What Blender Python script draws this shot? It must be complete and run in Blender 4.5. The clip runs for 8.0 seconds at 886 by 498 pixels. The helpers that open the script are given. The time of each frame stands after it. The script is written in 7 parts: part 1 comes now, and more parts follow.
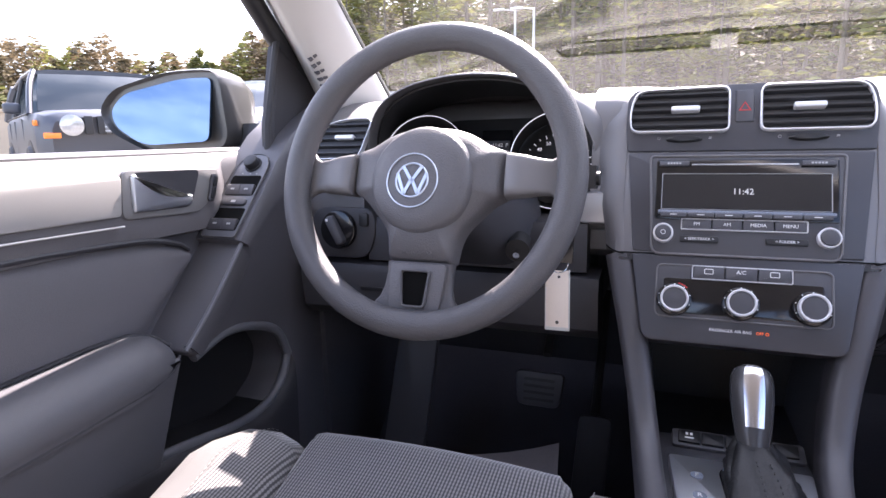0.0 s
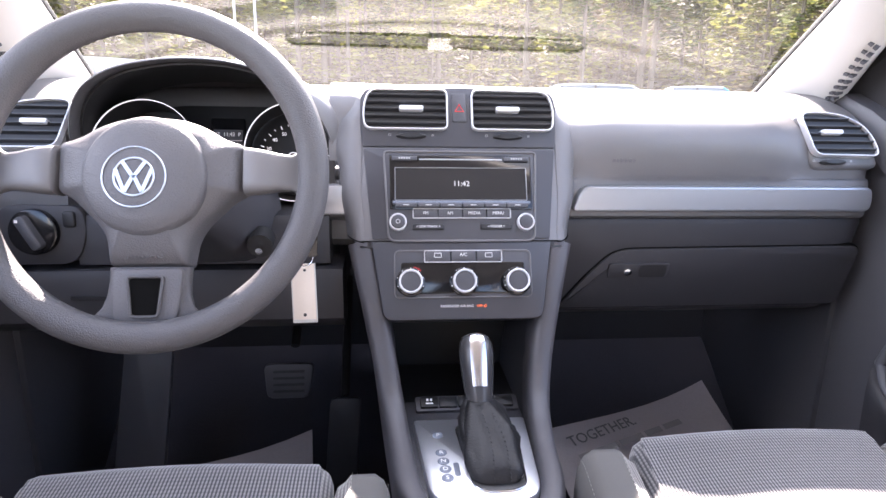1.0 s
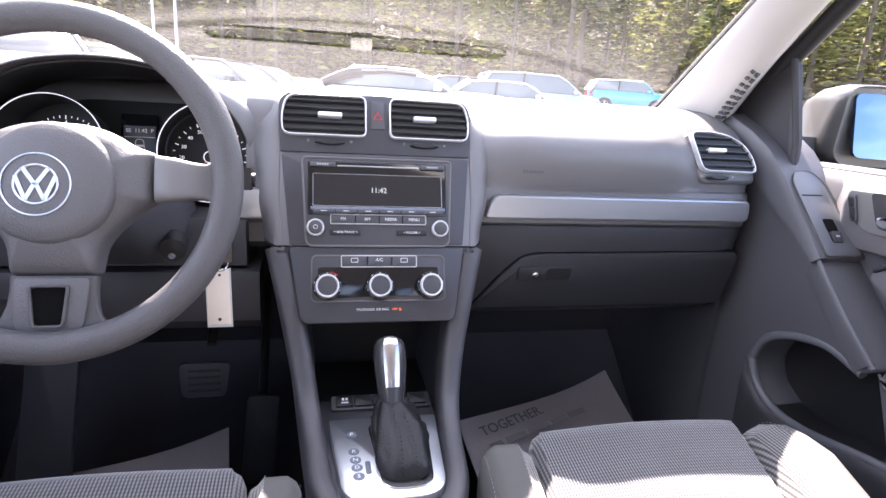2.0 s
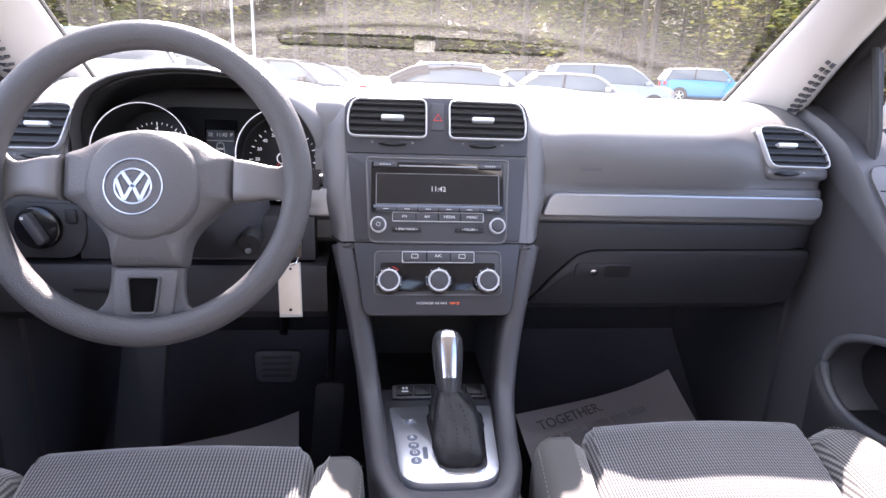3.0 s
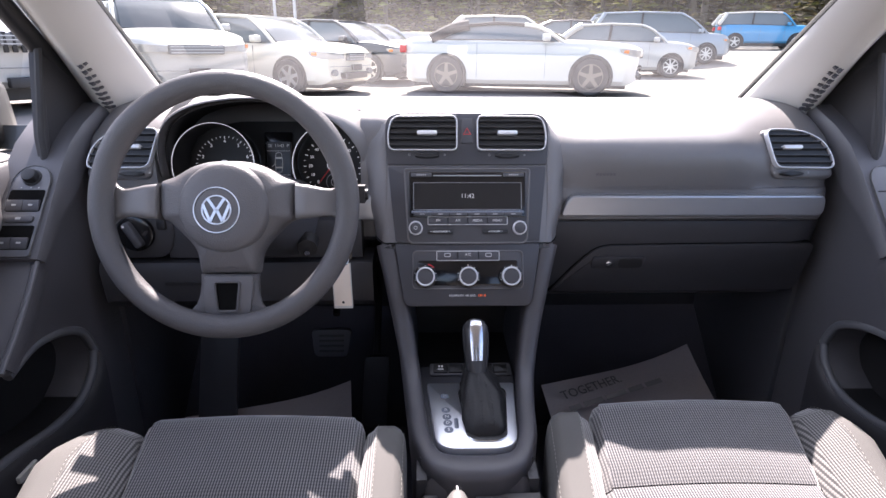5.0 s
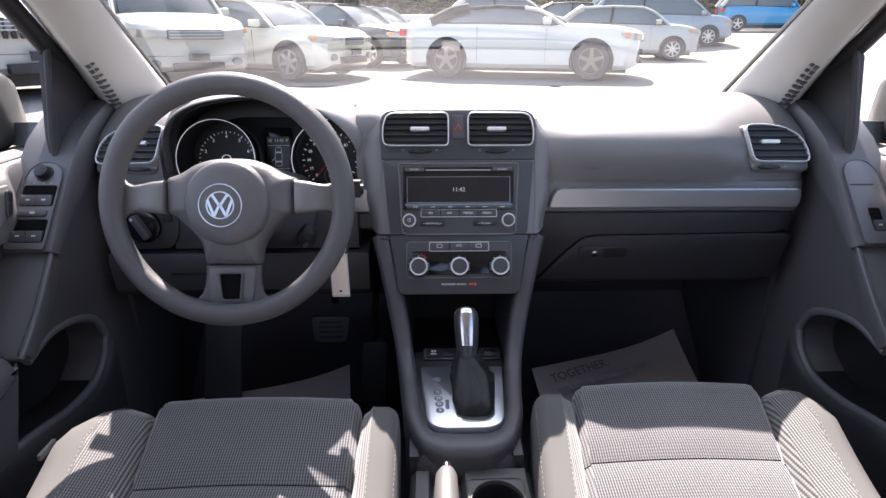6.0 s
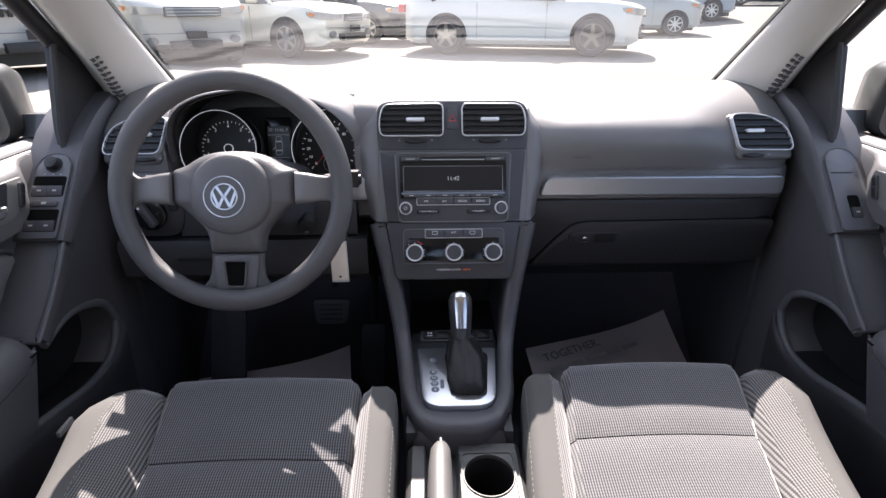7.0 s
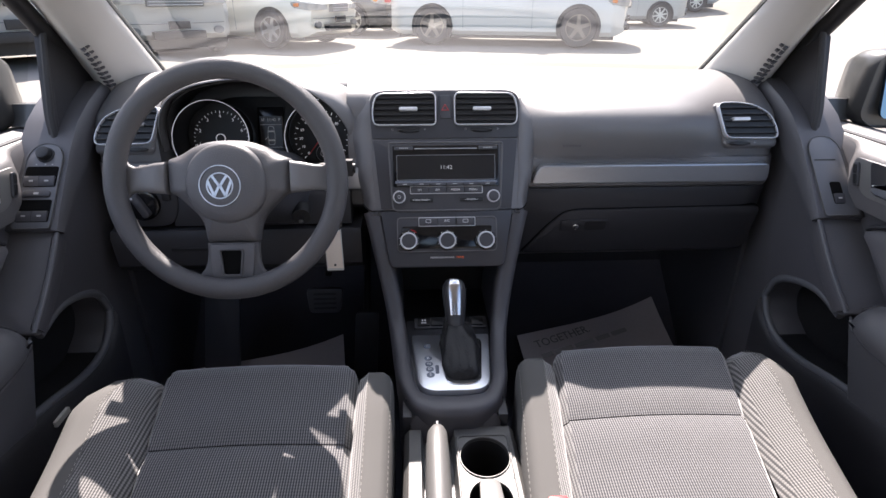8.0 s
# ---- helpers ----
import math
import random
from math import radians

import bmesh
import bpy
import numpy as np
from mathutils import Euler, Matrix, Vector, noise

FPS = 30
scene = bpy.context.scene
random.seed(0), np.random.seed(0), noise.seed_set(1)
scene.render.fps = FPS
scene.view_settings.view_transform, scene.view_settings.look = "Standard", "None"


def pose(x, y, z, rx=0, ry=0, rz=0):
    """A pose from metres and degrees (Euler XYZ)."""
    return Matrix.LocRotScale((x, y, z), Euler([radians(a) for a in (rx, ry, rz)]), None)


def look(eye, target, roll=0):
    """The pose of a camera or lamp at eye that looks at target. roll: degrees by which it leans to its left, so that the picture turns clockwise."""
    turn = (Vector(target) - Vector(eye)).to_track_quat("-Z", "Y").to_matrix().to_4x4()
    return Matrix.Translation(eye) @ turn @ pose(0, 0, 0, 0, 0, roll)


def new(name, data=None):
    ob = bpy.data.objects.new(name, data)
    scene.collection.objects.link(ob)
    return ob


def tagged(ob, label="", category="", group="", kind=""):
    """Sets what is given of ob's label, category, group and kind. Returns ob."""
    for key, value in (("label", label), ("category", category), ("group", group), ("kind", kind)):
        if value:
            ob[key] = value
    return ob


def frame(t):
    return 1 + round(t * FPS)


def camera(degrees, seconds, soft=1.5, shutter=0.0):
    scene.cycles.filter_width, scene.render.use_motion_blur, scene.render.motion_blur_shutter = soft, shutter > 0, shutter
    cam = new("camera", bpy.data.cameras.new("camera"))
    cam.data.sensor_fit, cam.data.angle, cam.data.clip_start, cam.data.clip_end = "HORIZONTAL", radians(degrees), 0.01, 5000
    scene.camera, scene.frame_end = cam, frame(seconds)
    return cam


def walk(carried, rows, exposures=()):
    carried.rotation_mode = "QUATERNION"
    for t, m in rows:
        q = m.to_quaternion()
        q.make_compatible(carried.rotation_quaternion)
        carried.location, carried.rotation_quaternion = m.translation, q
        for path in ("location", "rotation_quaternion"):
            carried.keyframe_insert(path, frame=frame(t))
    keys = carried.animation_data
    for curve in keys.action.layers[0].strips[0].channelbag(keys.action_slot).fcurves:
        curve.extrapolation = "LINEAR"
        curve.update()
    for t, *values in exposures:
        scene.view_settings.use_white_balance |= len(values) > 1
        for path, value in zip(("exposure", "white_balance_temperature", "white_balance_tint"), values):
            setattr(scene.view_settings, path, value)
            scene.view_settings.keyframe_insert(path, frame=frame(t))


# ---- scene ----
cam = camera(75.8, 8.0)
PATH = [
    (0, (-0.092, -0.814, 0.921), (-0.799, 1.018, 0.539), -1.3),
    (0.1, (-0.096, -0.814, 0.926), (-0.752, 1.031, 0.519), -1.7),
    (0.2, (-0.092, -0.815, 0.93), (-0.685, 1.047, 0.504), -1.8),
    (0.3, (-0.096, -0.814, 0.93), (-0.579, 1.077, 0.497), -1.6),
    (0.4, (-0.103, -0.811, 0.93), (-0.457, 1.107, 0.488), -1.2),
    (0.6, (-0.098, -0.812, 0.936), (-0.261, 1.127, 0.473), -0.5),
    (0.8, (-0.087, -0.819, 0.939), (-0.097, 1.126, 0.473), 0.2),
    (1, (-0.099, -0.826, 0.938), (0.088, 1.114, 0.489), 0.9),
    (1.2, (-0.105, -0.819, 0.949), (0.257, 1.093, 0.486), 2.0),
    (2.3, (-0.076, -0.866, 0.977), (0.357, 1.021, 0.476), 3.5),
    (2.7, (-0.071, -0.875, 0.973), (0.203, 1.042, 0.472), 2.7),
    (3, (-0.078, -0.879, 0.986), (0.126, 1.04, 0.461), 2.1),
    (3.5, (-0.076, -0.909, 1.02), (0.048, 1.002, 0.443), 1.4),
    (4, (-0.076, -0.936, 1.048), (0.013, 0.964, 0.432), 1.0),
    (4.5, (-0.074, -0.958, 1.07), (-0.011, 0.933, 0.423), 0.6),
    (5.8, (-0.055, -1.016, 1.112), (-0.005, 0.852, 0.399), 0.2),
    (6.5, (-0.049, -1.041, 1.13), (-0.003, 0.809, 0.372), -0.0),
    (7.2, (-0.043, -1.061, 1.15), (0.004, 0.767, 0.341), -0.1),
    (8, (-0.056, -1.071, 1.146), (0.034, 0.75, 0.323), 0.1),
]
EXPOSURES = [(0.0, 3.05, 6350, 26), (0.5, 3.45, 6450, 25), (1.0, 3.7, 6600, 24), (2.5, 3.3, 6450, 25), (3.5, 3.22, 6450, 25), (4.5, 2.7, 6400, 25), (6.0, 2.28, 6400, 20), (8.0, 2.02, 6450, 19)]
walk(cam, [(t, look(eye, target, roll)) for t, eye, target, roll in PATH], EXPOSURES)


# ---- daylight ----
SUN_EL, SUN_AZ = 47.0, -1.0          # degrees above the horizon, degrees to the right of straight ahead
world = bpy.data.worlds.new("daylight")
scene.world = world
world.use_nodes = True
wn, wl = world.node_tree.nodes, world.node_tree.links
wn.clear()
sky = wn.new("ShaderNodeTexSky")
sky.sky_type, sky.sun_disc = "NISHITA", False
sky.sun_elevation, sky.sun_rotation = radians(SUN_EL), radians(SUN_AZ)
clouds = wn.new("ShaderNodeTexNoise")
clouds.inputs["Scale"].default_value, clouds.inputs["Detail"].default_value = 2.2, 8
wcoord = wn.new("ShaderNodeTexCoord")
wmap = wn.new("ShaderNodeMapping")
wmap.inputs["Scale"].default_value = (1, 1, 3)
wramp = wn.new("ShaderNodeValToRGB")
wramp.color_ramp.elements[0].position, wramp.color_ramp.elements[1].position = 0.42, 0.66
wmix = wn.new("ShaderNodeMix")
wmix.data_type = "RGBA"
wmix.inputs["B"].default_value = (8.6, 9.3, 10.5, 1)
wbg = wn.new("ShaderNodeBackground")
wbg.inputs["Strength"].default_value = 0.1
wout = wn.new("ShaderNodeOutputWorld")
wl.new(wcoord.outputs["Generated"], wmap.inputs["Vector"])
wl.new(wmap.outputs["Vector"], clouds.inputs["Vector"])
wsep, wlift = wn.new("ShaderNodeSeparateXYZ"), wn.new("ShaderNodeMath")      # cloud ahead, clearing behind
wlift.operation = "MULTIPLY_ADD"
wlift.inputs[1].default_value = 0.16
wl.new(wcoord.outputs["Generated"], wsep.inputs["Vector"])
wl.new(wsep.outputs["Y"], wlift.inputs[0])
wl.new(clouds.outputs["Fac"], wlift.inputs[2])
wl.new(wlift.outputs["Value"], wramp.inputs["Fac"])
wl.new(wramp.outputs["Color"], wmix.inputs["Factor"])
wl.new(sky.outputs["Color"], wmix.inputs["A"])
wl.new(wmix.outputs["Result"], wbg.inputs["Color"])
wl.new(wbg.outputs["Background"], wout.inputs["Surface"])
sun = new("sun", bpy.data.lights.new("sun", "SUN"))
sun.data.energy, sun.data.angle, sun.data.color = 4.6, radians(0.53), (1.0, 0.935, 0.84)
sun_from = Vector((math.sin(radians(SUN_AZ)) * math.cos(radians(SUN_EL)), math.cos(radians(SUN_AZ)) * math.cos(radians(SUN_EL)), math.sin(radians(SUN_EL))))
sun.matrix_world = look(sun_from * 60, (0, 0, 0))


# ---- materials ----
def material(name, colour, rough=0.5, metal=0.0, spec=0.5, bump=0.0, grain=600.0, vary=0.12, stain=6.0, coat=0.0, rough_vary=0.0, relief=0.0006):
    """A surface with colour variation at two scales and fine relief."""
    m = bpy.data.materials.new(name)
    m.use_nodes = True
    n, l = m.node_tree.nodes, m.node_tree.links
    b = n["Principled BSDF"]
    b.inputs["Roughness"].default_value, b.inputs["Metallic"].default_value = rough, metal
    b.inputs["Specular IOR Level"].default_value, b.inputs["Coat Weight"].default_value = spec, coat
    co = n.new("ShaderNodeTexCoord")
    big, fine = n.new("ShaderNodeTexNoise"), n.new("ShaderNodeTexNoise")
    big.inputs["Scale"].default_value, big.inputs["Detail"].default_value = stain, 5
    fine.inputs["Scale"].default_value, fine.inputs["Detail"].default_value = grain, 2
    for tex in (big, fine):
        l.new(co.outputs["Object"], tex.inputs["Vector"])
    add = n.new("ShaderNodeMath")
    add.operation = "MULTIPLY_ADD"
    add.inputs[1].default_value, add.inputs[2].default_value = 0.5, 0.25
    l.new(fine.outputs["Fac"], add.inputs[0])
    mul = n.new("ShaderNodeMath")
    mul.operation = "MULTIPLY_ADD"
    mul.inputs[1].default_value = 0.5
    l.new(big.outputs["Fac"], mul.inputs[0])
    l.new(add.outputs["Value"], mul.inputs[2])
    ramp = n.new("ShaderNodeValToRGB")
    ramp.color_ramp.elements[0].position, ramp.color_ramp.elements[1].position = 0.3, 0.8
    c = Vector(colour)
    ramp.color_ramp.elements[0].color = (*(c * (1 - vary)), 1)
    ramp.color_ramp.elements[1].color = (*[min(1, v) for v in c * (1 + vary)], 1)
    l.new(mul.outputs["Value"], ramp.inputs["Fac"])
    l.new(ramp.outputs["Color"], b.inputs["Base Color"])
    if rough_vary:
        rr = n.new("ShaderNodeMapRange")
        rr.inputs["To Min"].default_value, rr.inputs["To Max"].default_value = max(0.02, rough - rough_vary), min(1, rough + rough_vary)
        l.new(big.outputs["Fac"], rr.inputs["Value"])
        l.new(rr.outputs["Result"], b.inputs["Roughness"])
    if bump:
        bp = n.new("ShaderNodeBump")
        bp.inputs["Strength"].default_value, bp.inputs["Distance"].default_value = bump, relief
        l.new(fine.outputs["Fac"], bp.inputs["Height"])
        l.new(bp.outputs["Normal"], b.inputs["Normal"])
    return m


def glass_material(name, tint=(1, 1, 1), ior=1.55, plain=0.0):
    """A thin pane: clear straight through, glossy by Fresnel."""
    m = bpy.data.materials.new(name)
    m.use_nodes = True
    n, l = m.node_tree.nodes, m.node_tree.links
    n.clear()
    fr, tr, gl, mx, out = (n.new("ShaderNode" + k) for k in ("Fresnel", "BsdfTransparent", "BsdfGlossy", "MixShader", "OutputMaterial"))
    fr.inputs["IOR"].default_value, gl.inputs["Roughness"].default_value = ior, 0.0
    tr.inputs["Color"].default_value = (*tint, 1)
    mx.inputs["Fac"].default_value = plain
    if not plain:
        l.new(fr.outputs["Fac"], mx.inputs["Fac"])
    l.new(tr.outputs["BSDF"], mx.inputs[1])
    l.new(gl.outputs["BSDF"], mx.inputs[2])
    l.new(mx.outputs["Shader"], out.inputs["Surface"])
    return m


def glow_material(name, colour, strength):
    m = bpy.data.materials.new(name)
    m.use_nodes = True
    b = m.node_tree.nodes["Principled BSDF"]
    b.inputs["Base Color"].default_value = (*colour, 1)
    b.inputs["Emission Color"].default_value = (*colour, 1)
    b.inputs["Emission Strength"].default_value = strength
    return m


def lot_material():
    """Pale worn asphalt that gives way to brown leaf litter on the bank, coloured darker for the wood's shade."""
    m = material("worn_lot_surface", (0.172, 0.16, 0.142), 0.9, bump=0.6, grain=60, vary=0.16, stain=0.25)
    n, l = m.node_tree.nodes, m.node_tree.links
    b = n["Principled BSDF"]
    old = b.inputs["Base Color"].links[0].from_socket
    geo, sep, rng_n, mix = n.new("ShaderNodeNewGeometry"), n.new("ShaderNodeSeparateXYZ"), n.new("ShaderNodeMapRange"), n.new("ShaderNodeMix")
    mix.data_type = "RGBA"
    mix.inputs["B"].default_value = (0.042, 0.035, 0.024, 1)
    rng_n.inputs["From Min"].default_value, rng_n.inputs["From Max"].default_value = 1.25, 1.5
    l.new(geo.outputs["Position"], sep.inputs["Vector"])
    l.new(sep.outputs["Z"], rng_n.inputs["Value"])
    l.new(rng_n.outputs["Result"], mix.inputs["Factor"])
    l.new(old, mix.inputs["A"])
    l.new(mix.outputs["Result"], b.inputs["Base Color"])
    return m


def leaf_material(name, colour):
    """Thin leaves: light from behind glows through them."""
    m = material(name, colour, 0.8, vary=0.4, grain=3, stain=0.5)
    n, l = m.node_tree.nodes, m.node_tree.links
    b = n["Principled BSDF"]
    through_n, mx = n.new("ShaderNodeBsdfTranslucent"), n.new("ShaderNodeMixShader")
    mx.inputs["Fac"].default_value = 0.3
    l.new(b.inputs["Base Color"].links[0].from_socket, through_n.inputs["Color"])
    l.new(b.outputs["BSDF"], mx.inputs[1])
    l.new(through_n.outputs["BSDF"], mx.inputs[2])
    l.new(mx.outputs["Shader"], n["Material Output"].inputs["Surface"])
    return m


M = {}
M["dash"] = material("soft_dash_plastic", (0.100, 0.096, 0.098), 0.5, spec=1.0, bump=0.5, grain=900, vary=0.1, rough_vary=0.06)
# black lower mouldings, coloured darker still for the shade below the dashboard
M["low"] = material("shaded_black_lower_plastic", (0.027, 0.0265, 0.030), 0.55, bump=0.4, grain=1000, vary=0.12, rough_vary=0.05)
M["hard"] = material("hard_dark_plastic", (0.052, 0.052, 0.058), 0.5, bump=0.35, grain=1200, vary=0.1, rough_vary=0.05)
# the hard plastic again, lightened for the daylight on the doors
M["door"] = material("lit_door_panel_plastic", (0.072, 0.071, 0.078), 0.48, bump=0.35, grain=1200, vary=0.1, rough_vary=0.05)
M["hard_pale"] = material("grey_console_plastic", (0.09, 0.088, 0.085), 0.45, bump=0.35, grain=1200, vary=0.1, rough_vary=0.05)
M["panel"] = material("satin_centre_panel", (0.038, 0.038, 0.044), 0.42, bump=0.2, grain=1500, vary=0.08)
M["wheel"] = material("grained_wheel_plastic", (0.070, 0.068, 0.071), 0.47, bump=1.0, grain=640, vary=0.2, relief=0.0007)
M["pad"] = material("wheel_pad_plastic", (0.096, 0.093, 0.097), 0.45, bump=0.9, grain=560, vary=0.12, relief=0.0006)
M["pad_light"] = material("spoke_plastic", (0.150, 0.145, 0.147), 0.40, bump=0.2, grain=1200, vary=0.06)
M["armrest"] = material("padded_armrest_plastic", (0.078, 0.077, 0.083), 0.5, bump=0.4, grain=1100, vary=0.08)
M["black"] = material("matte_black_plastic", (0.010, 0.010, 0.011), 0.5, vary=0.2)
M["slat"] = material("vent_slat_plastic", (0.026, 0.026, 0.029), 0.28, vary=0.1)
M["gloss"] = material("gloss_black_plastic", (0.007, 0.007, 0.008), 0.12, vary=0.2)
M["chrome"] = material("chrome_trim", (0.78, 0.78, 0.80), 0.14, metal=1.0, vary=0.03)
M["chrome_soft"] = material("polished_silver", (0.66, 0.66, 0.68), 0.2, metal=1.0, vary=0.04)
M["satin"] = material("brushed_silver_trim", (0.40, 0.41, 0.43), 0.34, metal=0.8, vary=0.05, bump=0.1, grain=800)
M["satin_cool"] = material("brushed_shifter_plate", (0.60, 0.62, 0.66), 0.3, metal=0.9, vary=0.04, bump=0.1, grain=900)
M["bezel"] = material("satin_grey_bezel", (0.20, 0.195, 0.19), 0.42, metal=0.3, vary=0.05, bump=0.1, grain=800)
M["satin_warm"] = material("brushed_door_trim", (0.52, 0.50, 0.47), 0.42, metal=0.5, vary=0.05, bump=0.1, grain=800)
M["pillar"] = material("pale_pillar_plastic", (0.50, 0.49, 0.465), 0.7, bump=0.3, grain=1500, vary=0.05)
M["headliner"] = material("pale_headliner_cloth", (0.62, 0.60, 0.56), 0.9, bump=0.4, grain=900, vary=0.06)
M["carpet"] = material("black_carpet", (0.030, 0.029, 0.035), 0.95, bump=1.0, grain=500, vary=0.4)
M["fabric"] = material("door_cloth", (0.10, 0.097, 0.104), 0.85, bump=0.8, grain=900, vary=0.15)
M["velour"] = material("grey_bolster_velour", (0.090, 0.087, 0.083), 0.95, bump=0.5, grain=1500, vary=0.1)
M["thread"] = material("pale_thread", (0.30, 0.29, 0.27), 0.8, vary=0.05)
M["paper"] = material("printed_floor_paper", (0.27, 0.245, 0.245), 0.75, vary=0.12, stain=9, bump=0.3, grain=250)
M["print"] = material("grey_print", (0.09, 0.09, 0.09), 0.8, vary=0.05)
M["print_pale"] = material("pale_grey_print", (0.17, 0.16, 0.16), 0.8, vary=0.05)
M["rubber"] = material("black_rubber", (0.028, 0.028, 0.03), 0.7, vary=0.2, bump=0.3)
M["leather"] = material("black_boot_leather", (0.008, 0.008, 0.009), 0.5, spec=0.35, bump=1.0, grain=300, vary=0.25)
M["ink"] = material("white_marking", (0.75, 0.75, 0.75), 0.6, vary=0.02)
M["ink_dim"] = material("grey_marking", (0.4, 0.4, 0.4), 0.6, vary=0.02)
M["red"] = material("red_plastic", (0.62, 0.03, 0.035), 0.4, vary=0.05)
M["amber"] = glow_material("amber_light", (1.0, 0.16, 0.03), 0.10)
M["lcd"] = material("grey_display", (0.016, 0.016, 0.017), 0.25, vary=0.08)
M["lcd_ink"] = glow_material("display_light", (0.6, 0.6, 0.58), 0.028)
# paler, bluer door grey: the sky's sheen is put into the colour
M["pod"] = material("sky_lit_door_grey", (0.105, 0.108, 0.118), 0.38, bump=0.2, grain=1400, vary=0.06)
M["bluegrey"] = material("blue_grey_plastic", (0.14, 0.16, 0.2), 0.3, vary=0.05)
M["sensor"] = material("pale_plastic", (0.5, 0.49, 0.45), 0.5, vary=0.05)
M["mirror_shell"] = material("dark_grey_mirror_paint", (0.06, 0.06, 0.06), 0.35, vary=0.06, coat=0.2)
# dim blue puts a clear sky's reflection into the mirror's own colour
M["mirror"] = material("sky_tinted_mirror", (0.13, 0.19, 0.27), 0.01, metal=1.0, vary=0.005)
M["glass"] = glass_material("window_glass", (0.86, 0.86, 0.83), 1.45, 0.008)
M["screen_glass"] = glass_material("windscreen_glass", (0.86, 0.87, 0.81), 1.78)
M["bonnet"] = material("dark_car_paint", (0.05, 0.05, 0.055), 0.25, vary=0.05, coat=0.5)
M["ring"] = material("bright_silver_paint", (0.70, 0.70, 0.72), 0.3, metal=0.35, vary=0.03)
M["lot"] = lot_material()
# base lifted towards blue in place of the sky reflected in the panes
M["car_glass"] = material("sky_tinted_car_window", (0.10, 0.125, 0.135), 0.05, vary=0.2, stain=1.5, coat=0.3)
M["car_screen"] = material("pale_car_windscreen", (0.040, 0.048, 0.054), 0.12, spec=0.5, vary=0.25, stain=1.2)
M["rim"] = material("alloy_rim", (0.5, 0.5, 0.5), 0.35, metal=0.7, vary=0.05)
M["rim_dark"] = material("bronze_rim", (0.22, 0.19, 0.165), 0.4, metal=0.6, vary=0.05)
M["lamp_glass"] = material("clear_lamp", (0.34, 0.34, 0.33), 0.12, metal=0.3, vary=0.25, grain=40, coat=0.5)
M["orange"] = material("orange_lens", (0.7, 0.2, 0.03), 0.2, vary=0.1)
M["grille"] = material("grey_grille", (0.12, 0.125, 0.13), 0.35, vary=0.2, grain=60)
M["pole"] = material("pale_galvanised_steel", (0.55, 0.55, 0.54), 0.5, metal=0.2, vary=0.06, grain=30)
M["bark"] = material("grey_brown_bark", (0.12, 0.10, 0.075), 0.95, vary=0.35, grain=9, stain=0.8, bump=1.0)
M["needles"] = leaf_material("pine_needles", (0.062, 0.075, 0.026))
M["green_leaf"] = leaf_material("green_leaves", (0.145, 0.148, 0.045))
M["dry_leaf"] = leaf_material("dry_brown_leaves", (0.095, 0.080, 0.048))
M["knob"] = material("dark_knob_plastic", (0.04, 0.04, 0.042), 0.25, vary=0.1)
# silver dial and hub rings; a faint glow is added to brighten them
M["dial_ring"] = glow_material("dial_ring_added_glow", (0.85, 0.87, 0.92), 0.085)
M["dial_ink"] = glow_material("lit_dial_figures", (0.85, 0.86, 0.9), 0.085)
# dry leaves made paler to put distance haze into their colour
M["far_leaf"] = leaf_material("haze_paled_far_leaves", (0.125, 0.095, 0.055))
M["rail"] = material("satin_console_rail", (0.062, 0.06, 0.066), 0.42, bump=0.35, grain=1000, vary=0.1, rough_vary=0.05)
# sheenless near-black: fills joints and paints the shade of shallow openings
M["void"] = material("black_gap_fill", (0.004, 0.004, 0.004), 0.9, vary=0.1, spec=0.1)
M["beige"] = material("beige_render", (0.36, 0.29, 0.21), 0.9, vary=0.15, stain=1.5, bump=0.4, grain=60)
M["tag"] = material("cream_paper_tag", (0.72, 0.63, 0.53), 0.8, vary=0.05)


